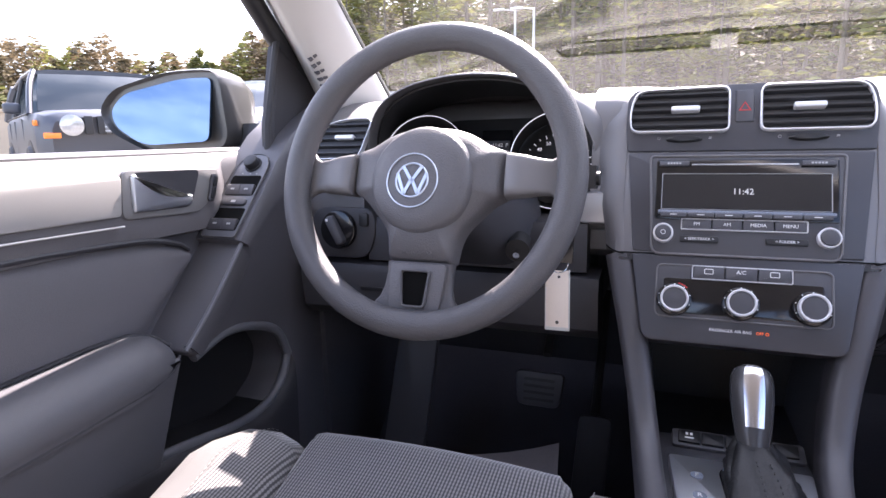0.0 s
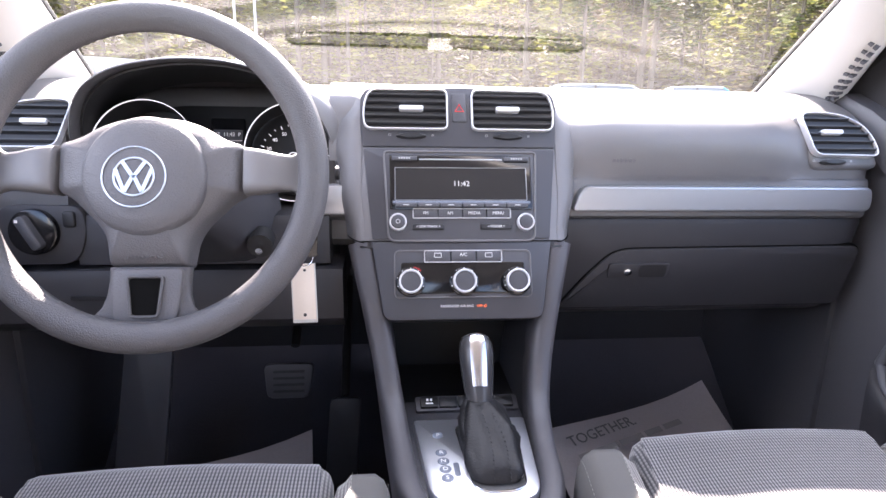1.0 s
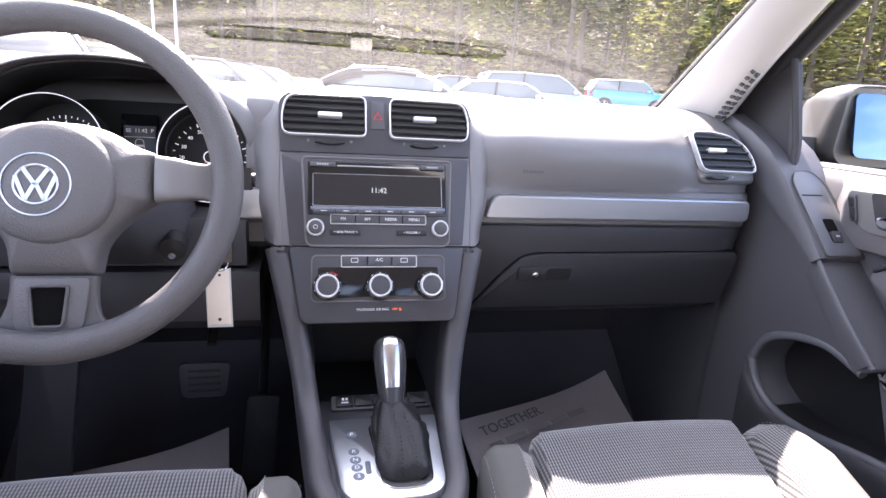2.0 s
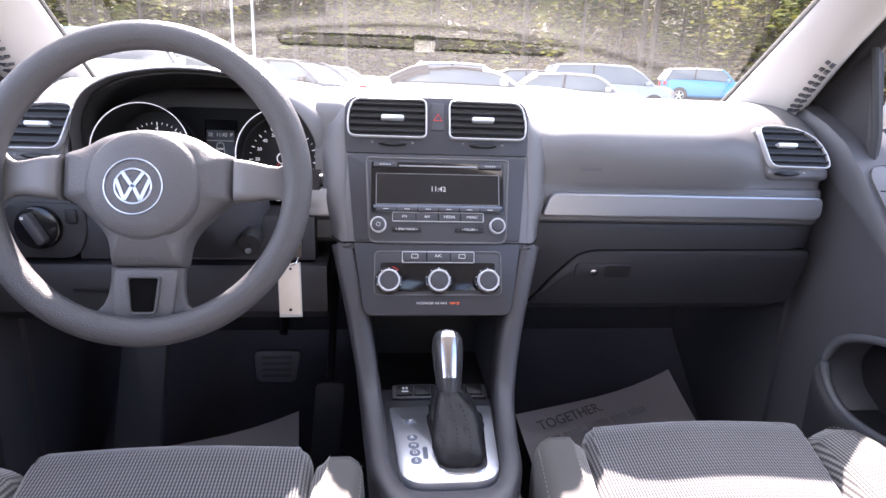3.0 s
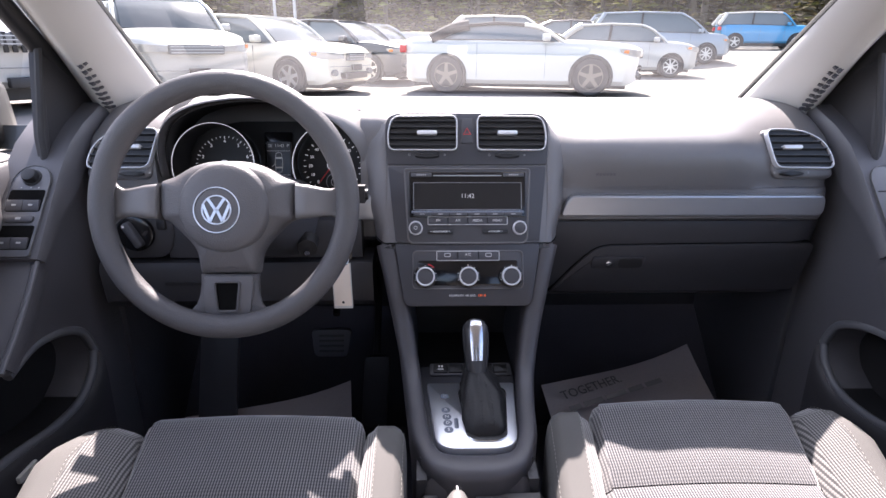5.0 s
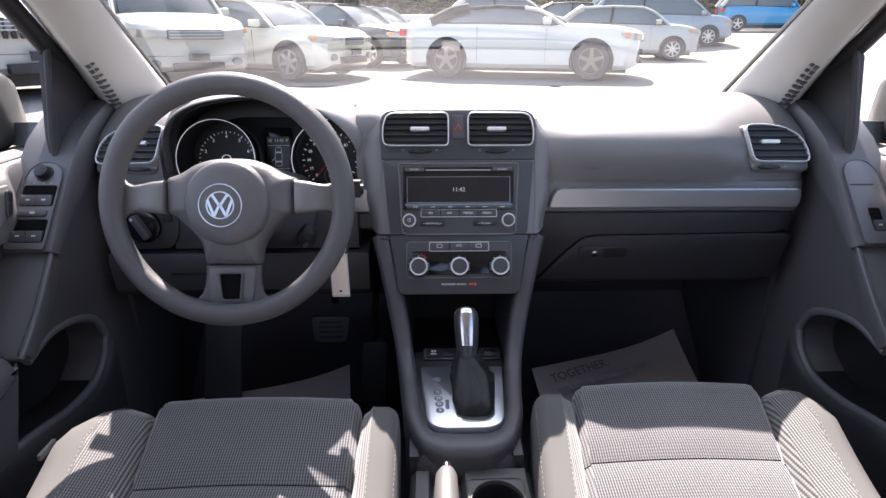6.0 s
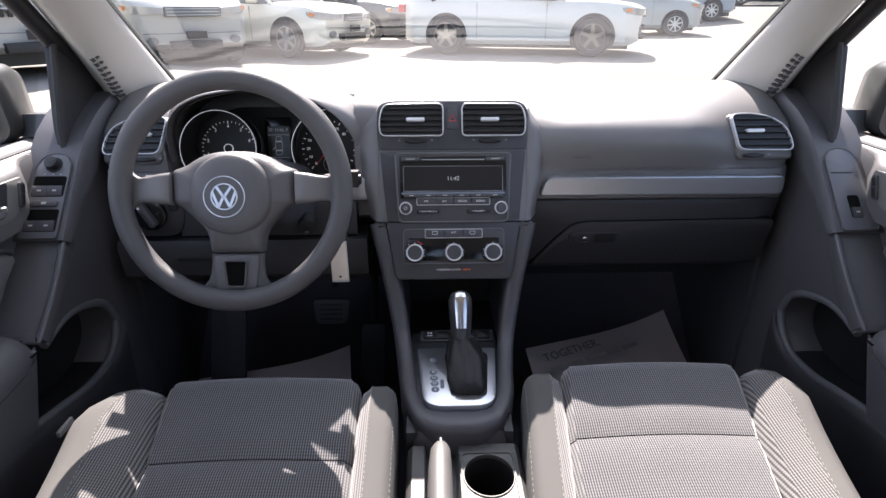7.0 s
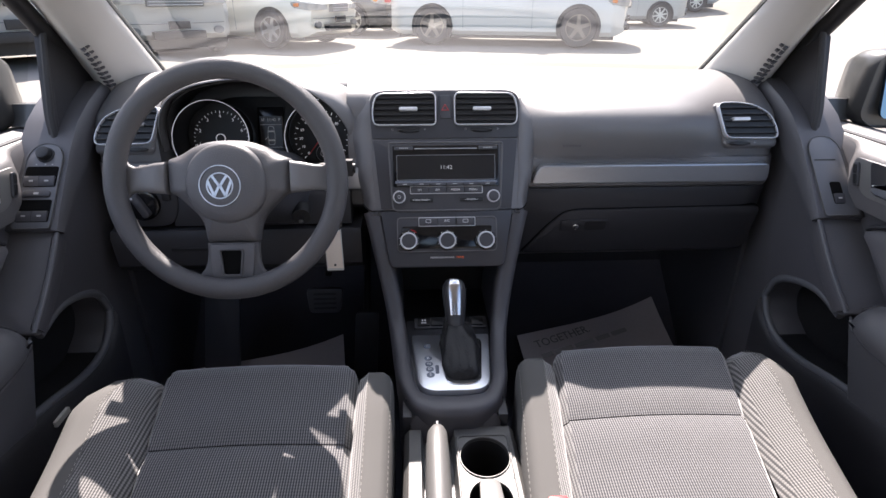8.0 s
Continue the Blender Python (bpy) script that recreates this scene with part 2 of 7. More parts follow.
def weave(name, dark, light, px, py, strength=0.6):
    """Ribbed cloth: two crossed rows of threads with real relief."""
    m = bpy.data.materials.new(name)
    m.use_nodes = True
    n, l = m.node_tree.nodes, m.node_tree.links
    b = n["Principled BSDF"]
    b.inputs["Roughness"].default_value, b.inputs["Specular IOR Level"].default_value = 0.9, 0.15
    b.inputs["Sheen Weight"].default_value = 0.4
    co = n.new("ShaderNodeTexCoord")
    waves = []
    for axis, period in (("X", px), ("Y", py)):
        t = n.new("ShaderNodeTexWave")
        t.wave_type, t.bands_direction, t.wave_profile = "BANDS", axis, "SIN"
        t.inputs["Scale"].default_value = 0.31416 / period
        t.inputs["Distortion"].default_value, t.inputs["Detail"].default_value, t.inputs["Detail Scale"].default_value = 0.5, 1.0, 0.2
        l.new(co.outputs["Object"], t.inputs["Vector"])
        waves.append(t)
    mul = n.new("ShaderNodeMath")
    mul.operation = "MULTIPLY"
    ease = n.new("ShaderNodeMapRange")
    ease.inputs["To Min"].default_value = 0.55
    l.new(waves[1].outputs["Fac"], ease.inputs["Value"])
    l.new(waves[0].outputs["Fac"], mul.inputs[0])
    l.new(ease.outputs["Result"], mul.inputs[1])
    ramp = n.new("ShaderNodeValToRGB")
    ramp.color_ramp.elements[0].position, ramp.color_ramp.elements[1].position = 0.18, 0.62
    ramp.color_ramp.elements[0].color, ramp.color_ramp.elements[1].color = (*dark, 1), (*light, 1)
    l.new(mul.outputs["Value"], ramp.inputs["Fac"])
    noise_t = n.new("ShaderNodeTexNoise")
    noise_t.inputs["Scale"].default_value = 9
    l.new(co.outputs["Object"], noise_t.inputs["Vector"])
    mr = n.new("ShaderNodeMapRange")
    mr.inputs["To Min"].default_value, mr.inputs["To Max"].default_value = 0.85, 1.12
    l.new(noise_t.outputs["Fac"], mr.inputs["Value"])
    mix = n.new("ShaderNodeMix")
    mix.data_type, mix.blend_type = "RGBA", "MULTIPLY"
    mix.inputs["Factor"].default_value = 1.0
    l.new(ramp.outputs["Color"], mix.inputs["A"])
    l.new(mr.outputs["Result"], mix.inputs["B"])
    l.new(mix.outputs["Result"], b.inputs["Base Color"])
    bp = n.new("ShaderNodeBump")
    bp.inputs["Strength"].default_value, bp.inputs["Distance"].default_value = strength, 0.0012
    l.new(mul.outputs["Value"], bp.inputs["Height"])
    l.new(bp.outputs["Normal"], b.inputs["Normal"])
    return m


M["knit"] = weave("woven_seat_cloth", (0.034, 0.034, 0.040), (0.190, 0.185, 0.183), 0.0036, 0.0046, 0.4)
M["knit_fine"] = weave("fine_seat_cloth", (0.042, 0.041, 0.042), (0.205, 0.198, 0.190), 0.0036, 0.0044, 0.4)


# ---- building helpers ----
def finish(name, bm, mat, smooth=40):
    me = bpy.data.meshes.new(name)
    bmesh.ops.recalc_face_normals(bm, faces=bm.faces)
    bm.to_mesh(me)
    bm.free()
    me.materials.append(mat)
    if smooth:
        me.shade_smooth()
        for poly in me.polygons:                      # broad flat caps stay flat
            if poly.loop_total > 7:
                poly.use_smooth = False
        me.set_sharp_from_angle(angle=radians(smooth))
    return me


def part(name, bm, mat, parent=None, label="", smooth=40):
    """Links a bmesh as one mesh object under a thing or a part."""
    ob = new(name, finish(name, bm, mat, smooth))
    ob.parent = parent
    if label:
        ob["label"] = label
    return ob


def thing(name, at=(0, 0, 0), label="", category="", group="", kind="", turn=0.0):
    ob = new(name)
    ob.empty_display_size = 0.05
    ob.matrix_basis = pose(*at, 0, 0, turn)
    return tagged(ob, label, category, group, kind)


def add_box(bm, lo, hi, bevel=0.0, seg=2):
    lo, hi = Vector(lo), Vector(hi)
    made = bmesh.ops.create_cube(bm, size=1.0, matrix=Matrix.Translation((lo + hi) / 2) @ Matrix.Diagonal((*(hi - lo), 1)))
    if bevel:
        edges = {e for v in made["verts"] for e in v.link_edges}
        bmesh.ops.bevel(bm, geom=list(edges), offset=bevel, segments=seg, affect="EDGES", profile=0.6)
    return bm


def box(lo, hi, bevel=0.0, seg=2):
    return add_box(bmesh.new(), lo, hi, bevel, seg)


def add_loft(bm, rings, closed=True, caps=True):
    """Skins rows of points; closed: each row is a loop."""
    rows = [[bm.verts.new(p) for p in ring] for ring in rings]
    n = len(rows[0])
    for a, b in zip(rows, rows[1:]):
        for i in range(n if closed else n - 1):
            j = (i + 1) % n
            bm.faces.new((a[i], a[j], b[j], b[i]))
    if caps and closed:
        bm.faces.new(rows[0])
        bm.faces.new(rows[-1])
    return bm


def loft(rings, closed=True, caps=True):
    return add_loft(bmesh.new(), rings, closed, caps)


def sheet(rings, thick):
    """An open skin given thickness along its normals."""
    bm = loft(rings, closed=False)
    bmesh.ops.recalc_face_normals(bm, faces=bm.faces)
    bmesh.ops.solidify(bm, geom=list(bm.faces), thickness=thick)
    return bm


def add_tube(bm, path, radius, sides=12, closed=False):
    """A tube along points; radius may be a list."""
    pts = [Vector(p) for p in path]
    n = len(pts)
    rings, up = [], None
    for i, p in enumerate(pts):
        a, b = (pts[i - 1], pts[(i + 1) % n]) if closed else (pts[max(i - 1, 0)], pts[min(i + 1, n - 1)])
        d = (b - a).normalized()
        if up is None:
            up = d.orthogonal().normalized()
        up = (up - d * up.dot(d)).normalized()
        side = d.cross(up)
        r = radius[i] if isinstance(radius, (list, tuple)) else radius
        rings.append([p + r * (math.cos(2 * math.pi * k / sides) * up + math.sin(2 * math.pi * k / sides) * side) for k in range(sides)])
    if closed:
        rings.append(rings[0])
        bm2 = add_loft(bm, rings, True, False)
        bmesh.ops.remove_doubles(bm, verts=bm.verts, dist=1e-6)
        return bm2
    return add_loft(bm, rings)


def tube(path, radius, sides=12, closed=False):
    return add_tube(bmesh.new(), path, radius, sides, closed)


def rounded(pts, r, seg=4):
    """A polygon in a plane (2D points) with rounded corners; r may be a list."""
    out, n = [], len(pts)
    for i in range(n):
        p, a, b = Vector(pts[i]), Vector(pts[i - 1]), Vector(pts[(i + 1) % n])
        rr = r[i] if isinstance(r, (list, tuple)) else r
        u, v = (a - p), (b - p)
        k = min(rr, u.length * 0.49, v.length * 0.49)
        p0, p1 = p + u.normalized() * k, p + v.normalized() * k
        for s in range(seg + 1):
            t = s / seg
            out.append((1 - t) ** 2 * p0 + 2 * t * (1 - t) * p + t * t * p1)
    return out


def inset2(pts, d):
    """The polygon moved inwards by d (a rough, vertex by vertex inset)."""
    n, area = len(pts), sum(pts[i - 1].cross(pts[i]) for i in range(len(pts)))
    out = []
    for i in range(n):
        t = (pts[(i + 1) % n] - pts[i - 1])
        if t.length < 1e-9:
            out.append(pts[i])
            continue
        t.normalize()
        nrm = Vector((-t.y, t.x)) * (1 if area > 0 else -1)
        out.append(pts[i] + nrm * d)
    return out


def add_plate(bm, pts, w0, w1, bevel=0.0, to=None):
    """A prism from the polygon pts (u, v), between depths w0 and w1, its outer edge eased; to: a matrix for the local u, v, w frame."""
    to = to or Matrix()
    rows = [[to @ Vector((p.x, p.y, w0)) for p in pts]]
    if bevel:
        rows.append([to @ Vector((p.x, p.y, w1 - bevel)) for p in pts])
        rows.append([to @ Vector((p.x, p.y, w1 - bevel * 0.3)) for p in inset2(pts, bevel * 0.3)])
        rows.append([to @ Vector((p.x, p.y, w1)) for p in inset2(pts, bevel)])
    else:
        rows.append([to @ Vector((p.x, p.y, w1)) for p in pts])
    return add_loft(bm, rows)


def plate(pts, w0, w1, bevel=0.0, to=None):
    return add_plate(bmesh.new(), pts, w0, w1, bevel, to)


def add_ring(bm, pts, width, w0, w1, to=None):
    """A frame of that width inside the polygon pts."""
    to = to or Matrix()
    inner = inset2(pts, width)
    rows = [[to @ Vector((p.x, p.y, w)) for p in q] for q, w in ((pts, w0), (pts, w1 - width * 0.3), (inset2(pts, width * 0.3), w1), (inset2(pts, width * 0.7), w1), (inner, w1 - width * 0.3), (inner, w0), (pts, w0))]
    return add_loft(bm, rows, True, False)


def ring(pts, width, w0, w1, to=None):
    return add_ring(bmesh.new(), pts, width, w0, w1, to)


def disc(cx, cy, r, n=32, r2=None):
    return [Vector((cx + r * math.cos(2 * math.pi * k / n), cy + (r2 or r) * math.sin(2 * math.pi * k / n))) for k in range(n)]


def rect(x0, y0, x1, y1, r=0.002, seg=3):
    return rounded([(x0, y0), (x1, y0), (x1, y1), (x0, y1)], r, seg)


def frame_matrix(origin, u, v):
    u, v = Vector(u).normalized(), Vector(v)
    w = u.cross(v).normalized()
    v = w.cross(u)
    m = Matrix((u, v, w)).transposed().to_4x4()
    m.translation = origin
    return m


def smoothstep(a, b, x):
    t = min(1, max(0, (x - a) / (b - a)))
    return t * t * (3 - 2 * t)


def spline(pts, n):
    """Catmull-Rom through the points, n steps per span."""
    pts = [Vector(p) for p in pts]
    out = []
    for i in range(len(pts) - 1):
        p0, p1, p2, p3 = pts[max(i - 1, 0)], pts[i], pts[i + 1], pts[min(i + 2, len(pts) - 1)]
        for k in range(n):
            t = k / n
            out.append(0.5 * ((2 * p1) + (p2 - p0) * t + (2 * p0 - 5 * p1 + 4 * p2 - p3) * t * t + (3 * p1 - p0 - 3 * p2 + p3) * t ** 3))
    return out + [pts[-1]]

# ================= the car's cabin =================
FACE = frame_matrix((0, 0, 0.95), (1, 0, 0), (0, 0.379, 0.925))      # the leaning front of the centre stack: u across, v up, w towards the seats


def fv(z):
    """Height on the leaning front from a height above ground."""
    return (z - 0.95) / 0.925


def screen_base(x):
    return 0.40 - 0.119 * (x / 0.618) ** 2


def lettering(name, words, size, to, mat, parent, label="", thick=0.00015, align="CENTER"):
    """Raised letters in the built-in font, as a mesh."""
    cu = bpy.data.curves.new(name, "FONT")
    cu.body, cu.size, cu.align_x, cu.align_y, cu.extrude, cu.resolution_u = words, size, align, "CENTER", thick, 3
    tmp = new(name, cu)
    me = bpy.data.meshes.new_from_object(tmp.evaluated_get(bpy.context.evaluated_depsgraph_get()))
    bpy.data.objects.remove(tmp)
    bpy.data.curves.remove(cu)
    me.transform(to)
    me.materials.clear()
    me.materials.append(mat)
    ob = new(name, me)
    ob.parent = parent
    if label:
        ob["label"] = label
    return ob


def at_uvw(u, v, w, base=FACE):
    return base @ Matrix.Translation((u, v, w))


def bars(cells, w0, w1, to):
    """Plain little bars (u0, v0, u1, v1) in one mesh."""
    bm = bmesh.new()
    for a, b, c, d in cells:
        add_plate(bm, [Vector(p) for p in ((a, b), (c, b), (c, d), (a, d))], w0, w1, 0, to)
    return bm


def span_at(pts, v):
    """Where a horizontal line crosses a polygon."""
    xs = []
    for a, b in zip(pts, pts[1:] + pts[:1]):
        if (a.y - v) * (b.y - v) < 0:
            xs.append(a.x + (b.x - a.x) * (v - a.y) / (b.y - a.y))
    return (min(xs), max(xs)) if xs else None


def air_vent(parent, pts, to, slats, tab):
    """A louvred outlet: bright bezel, flat black plate for the dark duct, slats, and the bright tab that aims it."""
    v = part("air_vent", ring(pts, 0.0021, -0.004, 0.0068, to), M["ring"], parent, "air vent with a bright silver bezel")
    well = inset2(pts, 0.0022)
    # shallow black plate paints the darkness of the duct behind the slats
    part("well", plate(well, -0.002, 0.0012, 0, to), M["black"], v)
    lo, hi = min(p.y for p in well), max(p.y for p in well)
    for k in range(slats):
        y = lo + (hi - lo) * (k + 0.75) / (slats + 0.5)
        s = span_at(well, y)
        if s:
            sl = rounded([(0.001, -0.0032), (0.0068, -0.0008), (0.0072, 0.0012), (0.001, -0.0012)], 0.0006, 2)
            part("slat", loft([[to @ Vector((x, y + q.y, q.x)) for q in sl] for x in (s[0] + 0.0008, s[1] - 0.0008)]), M["slat"], v)
    part("tab", plate(rect(tab[0] - 0.017, tab[1] - 0.0035, tab[0] + 0.017, tab[1] + 0.0035, 0.003), 0.001, 0.0115, 0.002, to), M["ring"], v, "bright silver vent tab")
    # the thumbwheel and its two marks below the outlet
    cx = tab[0]
    part("thumbwheel", loft([[to @ Vector((cx + 0.021 * math.cos(a) * k, lo - 0.0105 + 0.0042 * k * math.sin(a), w)) for a in [2 * math.pi * i / 20 for i in range(20)]] for k, w in ((1, -0.002), (1, 0.0025), (0.8, 0.005))]), M["black"], v)
    part("closed_mark", ring(disc(cx - 0.030, lo - 0.0085, 0.0019, 10), 0.0005, 0.0, 0.0005, to), M["ink_dim"], v)
    part("open_mark", bars([(cx + 0.028, lo - 0.0098, cx + 0.0315, lo - 0.0091), (cx + 0.0285, lo - 0.0082, cx + 0.0315, lo - 0.0075)], 0.0, 0.0005, to), M["ink_dim"], v)
    return v


# ---- dashboard ----
def dash_section(x, recess=False):
    yb = screen_base(x)
    e = max(0.0, (abs(x) - 0.628) / 0.03) ** 2.0            # the ends turn forward into the doors
    top = [(yb, 0.964), (yb - 0.012, 0.962), (yb - 0.03, 0.961), (min(0.262, yb - 0.05), 0.962), (min(0.243, yb - 0.06), 0.983 - 0.004 * e), (0.218, 0.990 - 0.006 * e), (0.17, 0.991 - 0.01 * e)]
    if recess:
        return top[:-1] + [(0.185, 0.983), (0.16, 0.976), (0.143, 0.955), (0.134, 0.90), (0.13, 0.815), (0.125, 0.79), (0.13, 0.70), (0.16, 0.65), (0.25, 0.62), (yb, 0.62)]
    f = 0.03 * e
    q = smoothstep(0.15, 0.23, x) * (1 - smoothstep(0.475, 0.535, x))        # a long even slope before the passenger
    full = ((0.115, 0.984, 0.018), (0.07, 0.970, 0.018), (0.038, 0.953, 0.012), (0.014, 0.932, 0), (-0.001, 0.908, 0), (-0.006, 0.88, 0), (-0.006, 0.856, 0))
    flat = ((0.118, 0.9805), (0.076, 0.969), (0.036, 0.9565), (0.004, 0.9445), (-0.016, 0.929), (-0.0255, 0.904), (-0.019, 0.862))
    p = smoothstep(-0.215, -0.185, x) * (1 - smoothstep(-0.13, -0.09, x))        # an upright face between the dials and the stack
    steep = ((0.085, 0.988), (0.048, 0.982), (0.026, 0.971), (0.012, 0.953), (0.003, 0.925), (-0.004, 0.89), (-0.006, 0.856))
    full = [(a + (c - a) * p, b + (d - b) * p, g) for (a, b, g), (c, d) in zip(full, steep)]
    front = [(a + (c - a) * q + f, b + (d - b) * q - g * e) for (a, b, g), (c, d) in zip(full, flat)]
    return top + front + [ (-0.014 + f, 0.849), (-0.016 + f, 0.80), (0.004 + f, 0.79), (0.02 + f, 0.75), (0.2, 0.74), (yb, 0.74)]


def low_section(x):
    """The black lower dashboard, leaning away under the trim strip."""
    f = 0.03 * max(0.0, (abs(x) - 0.60) / 0.058) ** 2.2
    return [(0.20, 0.80), (-0.004 + f, 0.798), (-0.013 + f, 0.794), (-0.016 + f, 0.785), (-0.004 + f, 0.735), (0.012 + f, 0.665), (0.020 + f, 0.642), (0.035 + f, 0.632), (0.25, 0.615), (0.30, 0.70)]


def dash_block(xs, recess=False):
    bm = loft([spline([(x, y, z) for y, z in dash_section(x, recess)[:-1]], 3) + [(x, screen_base(x), 0.62 if recess else 0.74)] for x in xs])
    return bm


def steps(a, b, n):
    return [a + (b - a) * k / n for k in range(n + 1)]


dashboard = thing("dashboard", (0, 0, 0), "dark grey soft-touch car dashboard, sunlit along its top", "dashboard")
part("body", dash_block([-0.658, -0.65, -0.64, -0.625, -0.60, -0.57, -0.545, -0.532]), M["dash"], dashboard)
part("body", dash_block(steps(-0.532, -0.183, 8), True), M["dash"], dashboard)
part("column_shelf", loft([[(x, y, z) for y, z in ((0.128, 0.814), (0.05, 0.808), (-0.01, 0.806), (-0.027, 0.802), (-0.033, 0.79), (-0.031, 0.735), (0.02, 0.72), (0.128, 0.70))] for x in steps(-0.52, -0.183, 4)]), M["low"], dashboard)
part("lower_panel", loft([[(x, y, z) for y, z in low_section(x)] for x in steps(0.10, 0.60, 6) + [0.625, 0.64, 0.65, 0.658]]), M["low"], dashboard, "black lower dashboard")
part("body", dash_block(steps(-0.183, 0.60, 24) + [0.625, 0.64, 0.65, 0.658]), M["dash"], dashboard)

# demister slot along the foot of the screen, with the light sensor in the middle
slot = [Vector((0.282 * math.cos(a), 0.290 + 0.014 * math.copysign(min(1, abs(math.sin(a)) * 3.2), math.sin(a)) - 0.28 * (0.282 * math.cos(a)) ** 2)) for a in [2 * math.pi * (k + 0.5) / 64 for k in range(64)]]
demister = part("demister_slot", ring(slot, 0.004, 0.9575, 0.9655), M["hard_pale"], dashboard)
part("grille", plate(inset2(slot, 0.004), 0.956, 0.9615), M["black"], demister)
for k in range(28):
    x = -0.272 + 0.544 * k / 27
    if abs(x) > 0.024:
        dy = 0.28 * x * x
        part("rib", box((x - 0.001, 0.2805 - dy, 0.9605), (x + 0.001, 0.2995 - dy, 0.9635)), M["black"], demister)
part("light_sensor", box((-0.021, 0.277, 0.958), (0.021, 0.303, 0.970), 0.003), M["sensor"], demister, "pale light sensor block")

# hood over the instruments
ARCH = [(-0.530, 0.87), (-0.523, 0.925), (-0.498, 0.968), (-0.455, 0.993), (-0.40, 1.005), (-0.345, 1.008), (-0.29, 1.002), (-0.245, 0.986), (-0.207, 0.957), (-0.182, 0.915), (-0.175, 0.87)]


def hood_ring(y, wide, high=None, sink=0.0):
    """The arch widened and raised about the dials' middle, and sunk towards the dashboard's top."""
    cx, cz = -0.345, 0.87
    out = []
    for x, z in ARCH:
        k = wide if x > cx or wide < 1 else 1 + (wide - 1) * 0.3        # it flares towards the stack, less so towards the door
        out.append((cx + (x - cx) * k, y + 0.02 * (0.94 - z) / 0.07 * (1 if y < 0.03 else 0), cz + (z - cz) * (high or wide) - sink * max(0.0, z - 0.90) / 0.10))
    return spline(out, 5)


part("instrument_hood", sheet([hood_ring(*r) for r in ((0.030, 0.975), (0.004, 0.978), (-0.010, 0.984), (-0.0145, 0.994), (-0.0135, 1.008), (-0.0105, 1.035, 1.012), (-0.006, 1.07, 1.017), (0.0, 1.11, 1.021), (0.010, 1.15, 1.025), (0.03, 1.18, 1.028), (0.07, 1.21, 1.03, 0.004), (0.11, 1.24, 1.04, 0.010), (0.15, 1.26, 1.05, 0.018), (0.19, 1.28, 1.06, 0.030), (0.225, 1.30, 1.06, 0.042))], 0.003), M["dash"], dashboard, "smooth hood over the dials", 70)
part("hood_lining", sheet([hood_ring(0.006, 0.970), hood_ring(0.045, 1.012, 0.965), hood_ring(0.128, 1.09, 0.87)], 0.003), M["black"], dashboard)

# trim strips, glovebox
def trim_strip(x0, x1, cut, z0=0.803, z1=0.845):
    pts = rounded([(x0, z0), (x1, z0), (x1 - 0.002, z1), (x0 + cut, z1)], [0.008, 0.014, 0.012, 0.016], 4)
    return plate(pts, -0.01, 0.0135, 0.003, frame_matrix((0, -0.0165, 0), (1, 0, 0), (0, 0, 1)))


part("trim_strip", trim_strip(0.166, 0.634, 0.012, 0.808), M["satin"], dashboard, "brushed silver trim strip", 20)
part("trim_strip", trim_strip(-0.196, -0.140, 0.002), M["satin"], dashboard, "brushed silver trim strip")
part("trim_strip", trim_strip(-0.60, -0.515, 0.004, 0.838, 0.846), M["chrome"], dashboard, "thin chrome trim strip")
LOW = frame_matrix((0, -0.010, 0.76), (1, 0, 0), (0, -0.215, 0.976)) @ Matrix.Translation((0, -0.765, 0))
groove = rounded([(0.160, 0.648), (0.640, 0.648), (0.648, 0.758), (0.262, 0.754), (0.238, 0.747), (0.205, 0.712)], [0.006, 0.02, 0.02, 0.02, 0.02, 0.04], 5)
part("lid_gap", plate(groove, -0.006, 0.0008, 0.0, LOW), M["void"], dashboard)
glove = part("glovebox_lid", plate(inset2(groove, 0.0022), -0.006, 0.0042, 0.002, LOW), M["low"], dashboard)
part("catch", plate(rect(0.236, 0.704, 0.334, 0.730, 0.006), 0.004, 0.0075, 0.0015, LOW), M["low"], glove)
# black plate on the catch paints the shade of a finger hollow
part("finger_recess_shade", plate(rect(0.285, 0.7065, 0.329, 0.7275, 0.006), 0.0065, 0.0079, 0.0, LOW), M["black"], glove)
part("lock_barrel", plate(disc(0.267, 0.7155, 0.0065, 20), 0.006, 0.0105, 0.0015, LOW), M["chrome"], glove, "chrome lock barrel")
part("emblem", bars([(0.222 + 0.006 * k, 0.8795, 0.2265 + 0.006 * k, 0.884) for k in range(6)], 0.0, 0.0008, frame_matrix((0, -0.0235, 0), (1, 0, 0), (0, 0, 1))), M["pad"], dashboard)

# side vents: outer upper corner cut round
VENT = frame_matrix((0, -0.001, 0.92), (1, 0, 0), (0, 0.42, 0.907))
for side in (-1, 1):
    pts = [(0.522, 0.036), (0.558, 0.0375), (0.595, 0.032), (0.624, 0.016), (0.638, -0.008), (0.642, -0.034), (0.538, -0.033)]
    pts = rounded([(side * x, y) for x, y in (pts if side > 0 else pts[::-1])], 0.014, 5)
    surround = rounded([(side * x, y) for x, y in ([(0.519, 0.038), (0.56, 0.0405), (0.605, 0.034), (0.638, 0.012), (0.648, -0.048), (0.540, -0.049)][::side])], 0.014, 5)
    part("vent_surround", plate(surround, -0.04, -0.0055, 0.006, VENT), M["dash"], dashboard, "", 80)
    air_vent(dashboard, pts, VENT, 5, (side * 0.567, 0.003))

